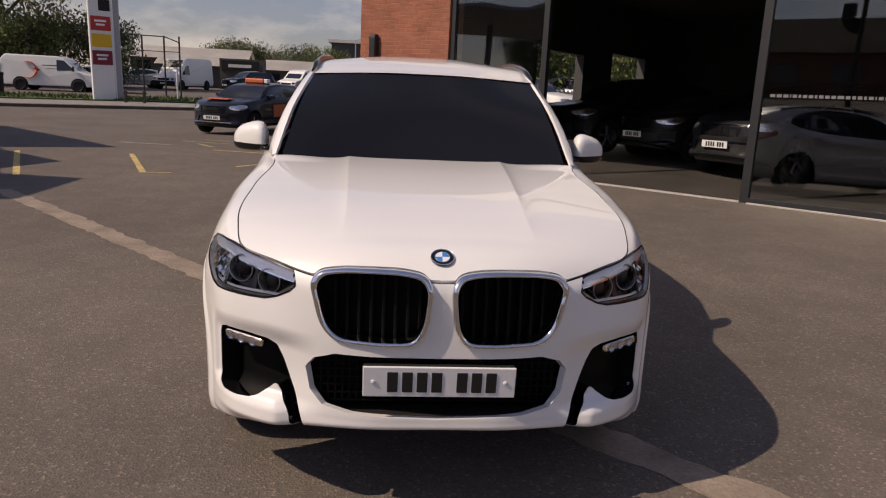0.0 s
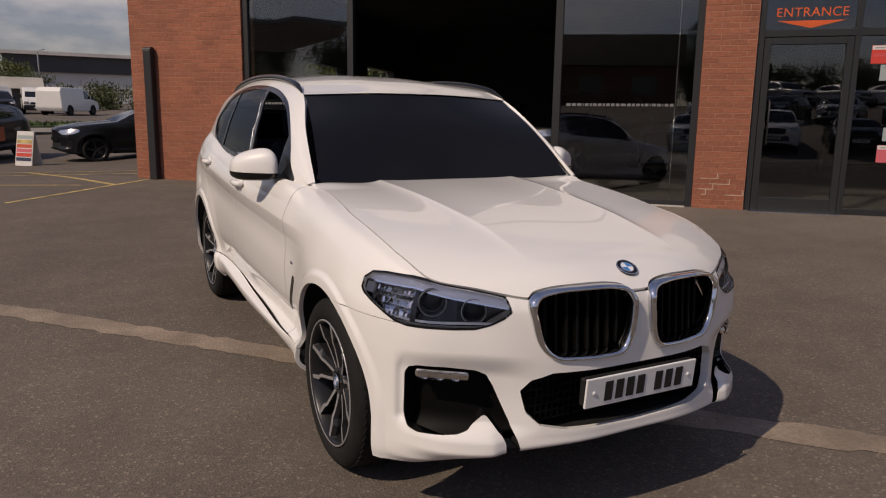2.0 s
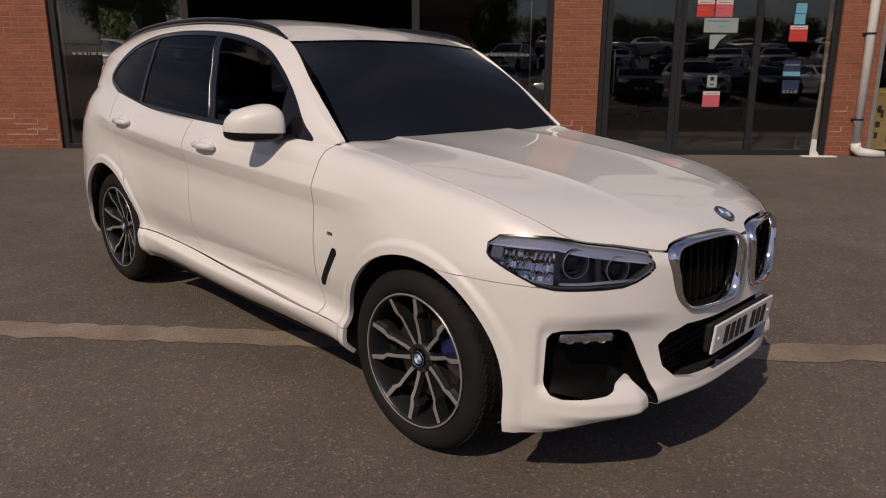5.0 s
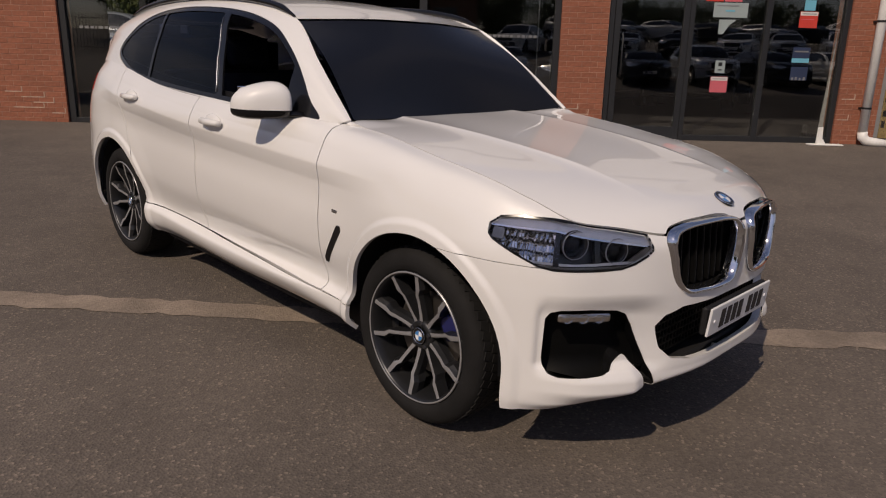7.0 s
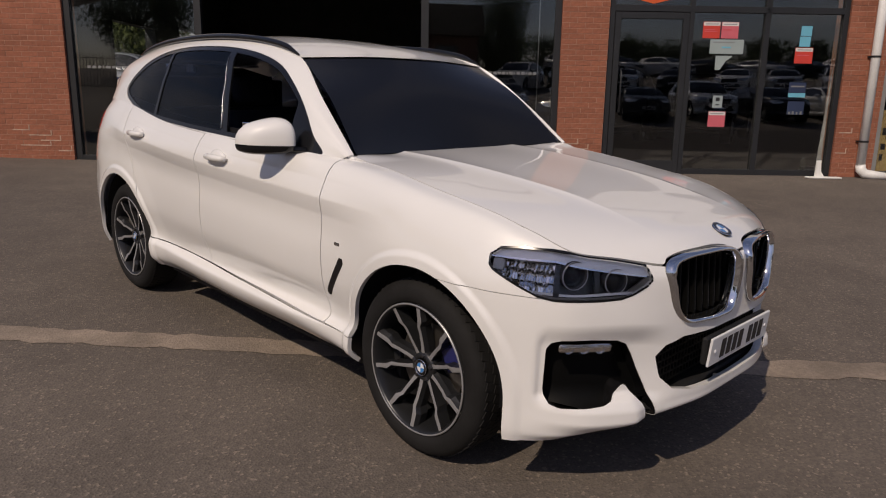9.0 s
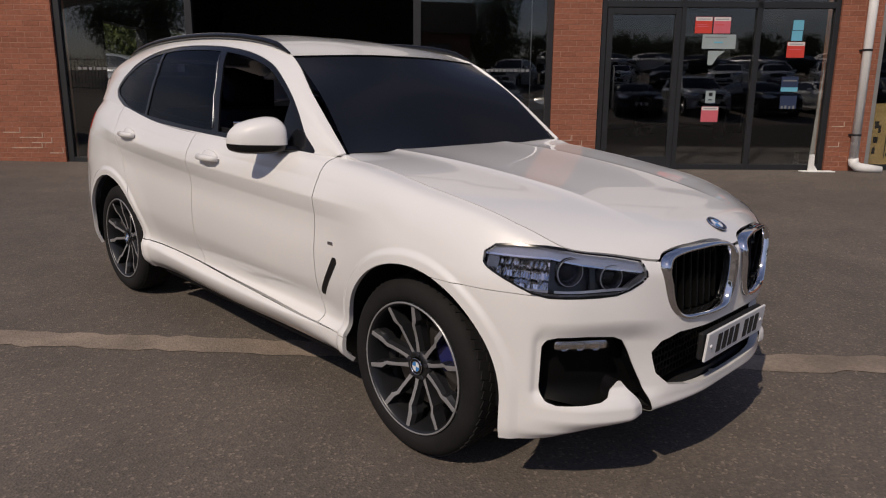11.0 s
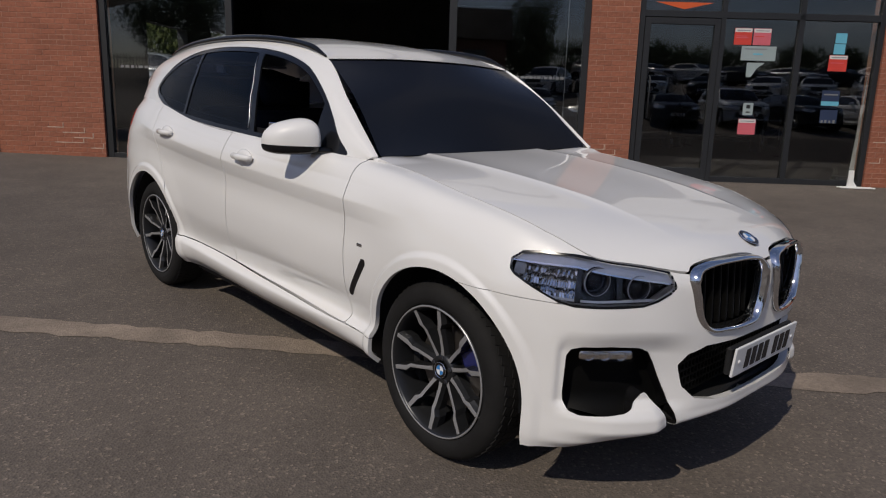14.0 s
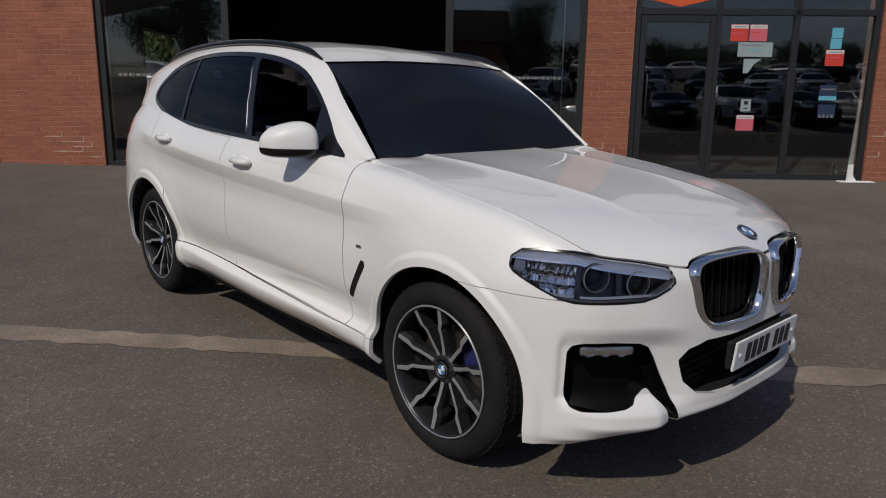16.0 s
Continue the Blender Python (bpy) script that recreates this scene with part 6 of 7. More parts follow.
def van(m, label, group="", livery=False, high=False):
    """A panel van: nose towards -y, its middle over the origin's axis."""
    v = thing("van", m, label, "van", group)
    L, W, H = (5.3, 2.0, 2.45) if high else (4.9, 1.95, 1.98)
    side = [(0.0, 0.30), (-0.02, 0.72), (0.10, 0.98), (0.85, 1.16), (1.55, H - 0.14), (1.95, H - 0.02), (L - 0.25, H), (L, H - 0.25), (L + 0.02, 0.55), (L - 0.1, 0.30)]
    bm = bmesh.new()
    f = bm.faces.new([bm.verts.new((-W / 2, y, z)) for y, z in side])
    r = bmesh.ops.extrude_face_region(bm, geom=[f])
    bmesh.ops.translate(bm, verts=[q for q in r["geom"] if isinstance(q, bmesh.types.BMVert)], vec=(W, 0, 0))
    bmesh.ops.recalc_face_normals(bm, faces=bm.faces)
    bmesh.ops.bevel(bm, geom=list(bm.edges), offset=0.07, segments=2, affect="EDGES", profile=0.6)
    for q in bm.verts:
        if q.co.z > 1.1:
            q.co.x *= 1 - 0.12 * (q.co.z - 1.1) / (H - 1.1)
    part("body", bm, PAINTS["white"], v, smooth=False)
    n = Vector((0, -(H - 0.14 - 1.16), 0.70)).normalized()
    bm = bmesh.new()
    q = [(-W * 0.40, 0.93, 1.22), (W * 0.40, 0.93, 1.22), (W * 0.375, 1.50, H - 0.22), (-W * 0.375, 1.50, H - 0.22)]
    bm.faces.new([bm.verts.new(Vector(c) + n * 0.02) for c in q])
    part("windscreen", bm, DARK_GLASS, v)
    for sx in (-1, 1):
        bm = bmesh.new()
        kx = lambda z: sx * (W / 2 * (1 - 0.12 * max(z - 1.1, 0) / (H - 1.1)) + 0.006)
        zt = min(H - 0.22, 1.85)
        bm.faces.new([bm.verts.new((kx(z), y, z)) for y, z in ((1.0, 1.20), (1.95, 1.16), (1.95, zt), (1.55, zt - 0.03))])
        part("cab_window", bm, DARK_GLASS, v)
        part("headlamp", box(sx * (W / 2 - 0.22) - 0.16, sx * (W / 2 - 0.22) + 0.16, -0.03, 0.25, 0.72, 0.92, 0.04), LAMP_INSIDE, v)
        part("mirror", box(sx * (W / 2 + 0.10) - 0.07, sx * (W / 2 + 0.10) + 0.07, 1.0, 1.1, 1.15, 1.42, 0.02), MATT_BLACK, v)
        for yw in (0.85, L - 1.0):
            plain_wheel(v, sx * (W / 2 - 0.07), yw, 0.33, sx, True)
            part("arch", lathe([(sx * (W / 2 - 0.02), 0.41), (sx * (W / 2 + 0.004), 0.41), (sx * (W / 2 + 0.004), 0.0)], 24, "x"), MATT_BLACK, v, m=pose(0, yw, 0.36))
        if livery:
            arc = [(sx * (W / 2 + 0.01), L - 1.45 + 0.46 * math.cos(a), 1.16 + 0.46 * math.sin(a)) for a in [radians(60 + 20 * i) for i in range(13)]]
            part("livery_arc", tube(arc, [0.03 + 0.17 * math.sin(math.pi * i / 12) for i in range(13)], 8, flat=0.12), LIVERY_RED, v, "orange-red crescent mark")
            part("livery_bar", box(sx * W / 2 - 0.004, sx * (W / 2) + 0.004, 1.9, 2.7, 1.40, 1.46), LETTER_GREY, v)
    part("bumper", box(-W / 2 + 0.03, W / 2 - 0.03, -0.06, 0.2, 0.28, 0.66, 0.04), MATT_BLACK, v)
    part("grille", box(-0.5, 0.5, -0.035, 0.1, 0.70, 0.86, 0.02), MATT_BLACK, v)
    part("plate", box(-0.26, 0.26, -0.075, -0.05, 0.42, 0.53), PLATE_WHITE, v)
    if livery:
        for i in range(6):
            part("chevron", box(-0.95 + 0.32 * i, -0.80 + 0.32 * i, L + 0.02, L + 0.03, 0.55, 1.5), LIVERY_RED if i % 2 else LINE_YELLOW, v)
    return v


LIVERY_RED = material("livery_red", (0.55, 0.08, 0.03), 0.5, vary=0.05)
HATCH_ORANGE = material("livery_orange", (0.60, 0.13, 0.05), 0.5, vary=0.08)

# the driving-school hatchback with a roof box and stickers, front wheels at about (-4.0, 13.6)
school_car = plain_car(on_ground(-4.76, 17.6, -22), "hatch", "navy", "dark blue hatchback with orange stickers and a roof sign", plate=True)
part("roof_sign", box(-0.36, 0.28, 1.40, 1.58, 1.445, 1.58, 0.03, 2), HATCH_ORANGE, school_car, "orange roof sign box")
part("roof_sign_end", box(0.28, 0.42, 1.41, 1.57, 1.445, 1.575, 0.02), BADGE_WHITE, school_car, "white end of the roof sign")
part("bonnet_sticker", box(-0.45, 0.30, -0.45, 0.10, 0.985, 1.0), HATCH_ORANGE, school_car, "orange sticker")
part("door_sticker", box(0.880, 0.897, 0.95, 1.60, 0.50, 0.86), HATCH_ORANGE, school_car, "orange door sticker")
part("chrome_strip", box(-0.62, 0.62, -0.80, -0.74, 0.36, 0.385, 0.008), CHROME, school_car)
# black saloon behind the corner pier, seen from its side
plain_car(on_ground(-1.40, 17.7, -82), "saloon", "black", "black saloon car with black wheels beside the brick corner", dark_wheels=True, plate=False)
# board with coloured bars
ab = thing("a_board", on_ground(-2.72, 16.2, -38) @ Matrix.Diagonal((0.85, 0.85, 0.78, 1)), "leaning pavement board with coloured bars", "sign board")
for sy in (-1, 1):
    b = box(-0.26, 0.26, -0.012, 0.012, 0.0, 1.02, 0.005)
    bmesh.ops.transform(b, matrix=Matrix.Translation((0, sy * 0.20, 0)) @ Matrix.Rotation(sy * 0.19, 4, "X"), verts=b.verts)
    p = part("panel", b, WHITE_SHEET, ab)
    if sy < 0:
        for i, c in enumerate((PALE_SHEET, LINE_YELLOW, LIVERY_RED, PINK_SHEET, RED_SHEET, NAVY_SHEET)):
            b = box(-0.23, 0.23, -0.020, -0.012, 0.80 - 0.13 * i, 0.90 - 0.13 * i)
            bmesh.ops.transform(b, matrix=Matrix.Translation((0, sy * 0.20, 0)) @ Matrix.Rotation(sy * 0.19, 4, "X"), verts=b.verts)
            part("bar", b, c, p)

# cars in the showroom, noses out
def in_shop(x, y, turn):
    return shop(x, y, shop_floor(x, y) + 0.006, 0, 0, turn)


G_SHOW = "cars in the showroom"
plain_car(in_shop(4.45, 2.75, -24), "suv", "grey", "dark grey SUV nose-out in the showroom", G_SHOW)
plain_car(in_shop(2.35, 4.2, -24), "saloon", "black", "black saloon nose-out in the showroom", G_SHOW)
plain_car(in_shop(0.2, 4.6, -20), "suv", "black", "black SUV nose-out in the showroom", G_SHOW)
plain_car(in_shop(7.3, 2.9, -40), "suv", "navy", "dark blue SUV behind the shop window", G_SHOW, plate=False)
plain_car(in_shop(10.6, 4.3, -30), "hatch", "black", "black hatchback deep in the showroom", G_SHOW, plate=False)
# bright cars outside the showroom's side windows
for sx_, sy_, c_, kind_ in ((-5.0, 12.6, "white", "suv"), (-5.0, 17.6, "silver", "suv")):
    q_ = SLOPE.inverted() @ SHOP @ Vector((sx_, sy_, 0))
    plain_car(on_ground(q_.x, q_.y, 50), kind_, c_, ("white" if c_ == "white" else "silver") + " SUV parked beyond the showroom's side window", plate=False)

# row of cars across the forecourt, seen in the glass
G_ROW = "cars parked across the forecourt"


def row_place(u, v, turn):
    return SLOPE @ pose(*far_side(u, v), 0, 0, turn)


ROW = []
for i, (c_, kind_) in enumerate((("silver", "hatch"), ("white", "suv"), ("grey", "saloon"), ("silver", "suv"), ("black", "hatch"), ("white", "hatch"), ("grey", "suv"), ("silver", "saloon"))):
    ROW.append(plain_car(row_place(8.0 + 2.75 * i, -17.6 - 0.25 * (i % 2), 180 - 44.3 + 8 * math.sin(i)), kind_, c_, c_ + " " + {"hatch": "hatchback", "suv": "SUV", "saloon": "saloon"}[kind_] + " in a row across the forecourt", G_ROW))
for i in range(9):
    copy_thing(ROW[(i * 3 + 1) % 8], row_place(9.0 + 2.9 * i, -27.0 - 0.3 * (i % 2), 180 - 44.3 + 25 + 6 * math.sin(2 * i)))
for i in range(8):
    copy_thing(ROW[(i * 5 + 3) % 8], row_place(15.0 + 3.3 * i, -38.0 - 0.3 * (i % 2), 180 - 44.3 - 30 + 6 * math.sin(2 * i)))


# ---- markings on the paving ----
def line(a, b, width=0.075, mat=None, seed=1):
    return ribbon("road", a, b, width, mat or LINE_YELLOW, 0.004, "worn yellow parking line on the tarmac", "parking line", 0.006, seed=seed, n=24)


line((-4.824, 10.017), (-3.84, 7.672), 0.09, seed=2)
line((-3.84, 7.69), (-3.45, 7.70), 0.05, LINE_YELLOW, 3)
line((-6.75, 9.9), (-5.336, 7.016), 0.09, seed=4)
line((-5.928, 12.375), (-4.756, 12.092), 0.06, LINE_WHITE, 5)
line((-2.66, 8.55), (-0.66, 10.60), 0.075, seed=6)
line((-2.587, 13.336), (-1.198, 10.017), 0.095, seed=7)
line((-4.354, 12.726), (-3.852, 11.915), 0.075, seed=8)
line((-3.645, 11.134), (-1.722, 10.237), 0.075, seed=9)
line((-4.6, 14.3), (-0.60, 12.60), 0.07, seed=10)
line((-4.9, 13.55), (-0.64, 11.78), 0.07, seed=11)

# ---- far side of the road: kerb, verge and car park ----
YARD = SLOPE @ Matrix.Translation((0, 0, -0.25))
GRASS = material("verge_grass", (0.055, 0.085, 0.022), 0.9, vary=0.4, scale=1.2, fine=0.3, bump=0.8, bump_scale=30)
PATH_GREY = material("pale_paving", (0.22, 0.20, 0.18), 0.9, vary=0.2, scale=1.5, fine=0.1)
KERB = material("kerb_stone", (0.08, 0.07, 0.062), 0.9, vary=0.25, scale=2.0, fine=0.1)


def far_band(name, near, far, top, mat, label, category, kind="structure", x0=-70.0, x1=60.0):
    """A raised band along the road: near and far are its distances at x = 0, it turns away with the road."""
    k = 0.40
    bm = bmesh.new()
    lo = [bm.verts.new((x, near + k * x if x < 0 else near + 0.15 * x, z)) for z in (-0.3, top) for x in (x0, 0.0, x1)]
    hi = [bm.verts.new((x, far + k * x * 0.6 if x < 0 else far + 0.15 * x, top)) for x in (x0, 0.0, x1)]
    for i in range(2):
        bm.faces.new((lo[i], lo[i + 1], lo[i + 4], lo[i + 3]))
        bm.faces.new((lo[i + 3], lo[i + 4], hi[i + 1], hi[i]))
    bmesh.ops.recalc_face_normals(bm, faces=bm.faces)
    return tagged(part(name, bm, mat, m=YARD), label, category, kind=kind)


far_band("trim", 33.0, 33.5, 0.13, KERB, "grey kerb stones along the road", "kerb")
far_band("pavement", 33.4, 38.2, 0.135, PATH_GREY, "pale footway beyond the kerb", "pavement")
far_band("ground_verge", 37.6, 43.2, 0.20, GRASS, "grass verge beyond the footway", "grass verge")
far_band("ground_yard", 43.0, 140.0, 0.215, TARMAC, "tarmac yard beyond the verge", "yard")


def grass_tufts():
    rnd = random.Random(5)
    verts, faces = [], []
    for i in range(3500):
        x = rnd.uniform(-26, 4)
        y = 37.8 + 0.40 * min(x, 0) + rnd.uniform(0.1, 4.2) + 0.15 * max(x, 0)
        h, a, w = rnd.uniform(0.06, 0.22), rnd.uniform(0, 6.28), rnd.uniform(0.03, 0.07)
        k = len(verts)
        verts += [(x - w * math.cos(a), y - w * math.sin(a), 0.19), (x + w * math.cos(a), y + w * math.sin(a), 0.19), (x + rnd.uniform(-.05, .05), y + rnd.uniform(-.05, .05), 0.19 + h)]
        faces.append((k, k + 1, k + 2))
    ob = put("grass", mesh_from("grass", verts, faces), GRASS, m=YARD)
    tagged(ob, "rough grass blades on the verge", "grass", kind="stuff")


grass_tufts()

# ---- tall price sign by the road ----
SIGN_WHITE = material("sign_white", (0.72, 0.72, 0.72), 0.4, vary=0.03)
SIGN_GREY = material("sign_grey", (0.33, 0.34, 0.36), 0.4, vary=0.05)
SIGN_YELLOW = material("sign_yellow", (0.72, 0.42, 0.02), 0.4)
SIGN_RED = material("sign_red", (0.45, 0.025, 0.02), 0.4)
SIGN_WINE = material("sign_wine", (0.20, 0.012, 0.03), 0.4)
tot = thing("totem_sign", YARD @ pose(-14.0, 32.6, 0.13, 0, 0, 38), "tall white roadside totem sign with red and yellow panels", "sign")
part("post_slab", box(-0.50, 0.55, -0.22, 0.0, 0.0, 7.0, 0.03, 2), SIGN_WHITE, tot)
part("side_slab", box(0.55, 0.92, -0.16, 0.75, 0.0, 7.0, 0.10, 3), SIGN_GREY, tot, "grey side of the sign")
part("white_edge", box(0.52, 0.58, -0.25, -0.20, 0.0, 7.0), BADGE_WHITE, tot)
for z0, z1, mt, lab in ((3.25, 3.90, SIGN_RED, "red panel"), (2.50, 3.10, SIGN_YELLOW, "yellow panel"), (1.68, 2.34, SIGN_WINE, "dark red panel"), (4.15, 4.65, MATT_BLACK, "dark display panel")):
    p_ = part("panel", box(-0.44 if z0 < 3.9 else -0.05, 0.46, -0.245, -0.215, z0, z1, 0.01), mt, tot, lab)
    if mt in (SIGN_RED, SIGN_WINE):
        for i in range(2):
            part("bar", box(-0.26 + 0.05 * i, 0.26 - 0.08 * i, -0.255, -0.244, z1 - 0.26 - 0.17 * i, z1 - 0.17 - 0.17 * i), BADGE_WHITE, p_)

# litter bin, bench-like stand, post
bn = thing("litter_bin", YARD @ pose(-19.6, 33.9, 0.13), "black roadside litter bin", "bin")
part("drum", lathe([(0, 0.0), (0, 0.30), (0.95, 0.34), (1.0, 0.36), (1.08, 0.36), (1.12, 0.30), (1.12, 0.0)], 20, "z"), MATT_BLACK, bn)
stf = thing("gantry", YARD @ pose(-13.4, 38.5, 0.2, 0, 0, 10), "rusty dark steel gantry on tall posts", "gantry")
STEEL = material("dark_steel", (0.035, 0.03, 0.028), 0.7, metal=0.3, vary=0.3, scale=3)
for x_ in (-2.1, -0.6, 0.55, 1.35):
    part("post", tube([(x_, 0.0, 0.0), (x_, 0.0, 3.35)], 0.05, 6), STEEL, stf)
part("rail", tube([(-2.3, 0, 3.35), (0.6, 0, 3.30), (1.35, 0, 3.02)], 0.035, 6), STEEL, stf)
part("rail", tube([(-2.1, 0, 2.5), (1.35, 0, 2.5)], 0.02, 6), STEEL, stf)
bnch = thing("bollard_stand", YARD @ pose(-12.2, 31.6, 0.135), "low dark metal stand on the footway", "stand")
for x_ in (-0.4, 0.45):
    part("leg", box(x_ - 0.06, x_ + 0.06, -0.06, 0.06, 0, 0.55, 0.01), STEEL, bnch)
part("bar", box(-0.5, 0.55, -0.04, 0.04, 0.40, 0.48), STEEL, bnch)
pst = thing("post", YARD @ pose(-11.3, 35.4, 0.16), "thin pale post on the verge", "post")
part("post", tube([(0, 0, 0), (0, 0, 1.55)], 0.045, 8), SIGN_WHITE, pst)

# ---- vans and cars in the yard ----
G_VAN = "vans in the yard"
van(YARD @ pose(-17.3, 40.6, 0.215, 0, 0, 96), "white panel van with an orange-red crescent mark", G_VAN, livery=True)
van(YARD @ pose(-17.4, 53.0, 0.215, 0, 0, -18), "white high-roof van parked in the yard", G_VAN, high=True)
van(YARD @ pose(-9.0, 58.5, 0.215, 0, 0, -30), "white van parked by the sheds", G_VAN)
van(YARD @ pose(-3.9, 58.0, 0.215, 0, 0, 5), "white van nose-on in the yard", G_VAN)
van(YARD @ pose(-0.7, 59.0, 0.215, 0, 0, 150), "white van tail-on in the yard", G_VAN)
plain_car(YARD @ pose(-6.2, 57.0, 0.215, 0, 0, 8), "suv", "grey", "grey people carrier in the yard", "cars in the yard")
plain_car(YARD @ pose(-12.6, 55.0, 0.215, 0, 0, -40), "suv", "black", "black car in the yard", "cars in the yard")
plain_car(YARD @ pose(-21.2, 54.0, 0.215, 0, 0, -60), "hatch", "silver", "silver hatchback in the yard", "cars in the yard")
plain_car(YARD @ pose(-23.4, 52.0, 0.215, 0, 0, -20), "hatch", "navy", "dark hatchback in the yard", "cars in the yard")


# ---- sheds and the warehouse ----
SHED_ROOF = material("pale_sheet_roof", (0.60, 0.57, 0.53), 0.7, vary=0.12, scale=0.4, fine=0.08)
# the shade on the shed walls is set into this dark colour
SHED_WALL = material("shed_wall", (0.075, 0.068, 0.062), 0.85, vary=0.2, scale=0.6, fine=0.1)
WARE_DARK = material("dark_sheet_wall", (0.05, 0.052, 0.058), 0.6, vary=0.12, scale=0.3)
WARE_WHITE = material("white_sheet_wall", (0.55, 0.55, 0.54), 0.6, vary=0.08, scale=0.3)


def shed(x, y, turn, length, depth, eaves, ridge, label, bays=5):
    s = thing("shed", YARD @ pose(x, y, 0.2, 0, 0, turn), label, "shed", "sheds in the yard")
    bm = box(0, length, 0, depth, 0, eaves)
    part("wall", bm, SHED_WALL, s)
    for a, b in ((0, 1), (1, 2)):
        bm = bmesh.new()
        y0, z0, y1, z1 = ((-0.4, eaves - 0.05, depth / 2, ridge), (depth / 2, ridge, depth + 0.4, eaves - 0.05))[a]
        vs = [bm.verts.new(p) for p in ((-0.3, y0, z0), (length + 0.3, y0, z0), (length + 0.3, y1, z1), (-0.3, y1, z1))]
        bm.faces.new(vs)
        bmesh.ops.solidify(bm, geom=list(bm.faces), thickness=0.10)
        part("roof", bm, SHED_ROOF, s, "pale corrugated roof sheet")
    for sx_ in (0, length):
        bm = bmesh.new()
        bm.faces.new([bm.verts.new(p) for p in ((sx_, 0, eaves), (sx_, depth, eaves), (sx_, depth / 2, ridge))])
        part("gable", bm, SHED_WALL, s)
    step = length / bays
    for i in range(bays):
        part("shutter" if i % 2 else "window", box(step * (i + 0.2), step * (i + 0.8), -0.03, 0.02, 0.1 if i % 2 else 0.9, eaves - 0.35), WARE_DARK if i % 2 else DARK_GLASS, s)
    return s


shed(-27.0, 74.0, 6, 11.5, 9.0, 2.7, 3.95, "long low shed with a pale sheet roof")
shed(-21.2, 64.0, 8, 7.0, 6.0, 2.05, 2.85, "low shed with a pale sheet roof beside the yard")
shed(-12.6, 70.0, 4, 8.6, 7.0, 1.95, 2.95, "low workshop with a pale sheet roof")
sg = thing("shop_sign", YARD @ pose(-13.6, 63.0, 0.2, 0, 0, 4), "dark sign board over a low workshop front", "sign")
part("front", box(-1.9, 1.9, 0.1, 3.0, 0, 2.7), SHED_WALL, sg)
part("board", box(-1.7, 1.5, -0.1, 0.1, 1.65, 2.55), MATT_BLACK, sg)
part("bar", box(-1.1, 0.9, -0.13, -0.1, 1.95, 2.22), WHITE_SHEET, sg)
wh = thing("warehouse", YARD @ pose(-9.0, 118.0, 0.2, 0, 0, 1) @ Matrix.Diagonal((1, 1, 1.0, 1)), "large dark and white sheet-clad warehouse with a shallow roof", "warehouse")
part("white_wall", box(0, 60, 0, 30, 0, 4.6), WARE_WHITE, wh)
part("dark_wall", box(-1.0, 61, -0.4, 30, 4.6, 7.0), WARE_DARK, wh, "dark upper cladding")
part("roof", box(-1.5, 62, -1.0, 31, 7.0, 7.5), SHED_ROOF, wh, "pale roof edge")
lampp = thing("lamp_post", YARD @ pose(-4.6, 88.0, 0.2), "thin grey lamp post in the yard", "lamp post")
part("pole", tube([(0, 0, 0), (0, 0, 6.0), (0.7, 0, 6.3)], 0.07, 8), SIGN_GREY, lampp)


# ---- trees and shrubs ----
BARK = material("bark", (0.06, 0.045, 0.033), 0.9, vary=0.3, scale=4, bump=0.5, bump_scale=20)
LEAF_GREEN = material("leaf_green", (0.10, 0.12, 0.032), 0.7, vary=0.35, scale=0.6, random_shift=0.35)
LEAF_BROWN = material("leaf_olive", (0.17, 0.135, 0.042), 0.7, vary=0.35, scale=0.6, random_shift=0.35)
LEAF_DARK = material("leaf_dark", (0.06, 0.078, 0.024), 0.7, vary=0.35, scale=0.6, random_shift=0.35)
TREE_CACHE = {}


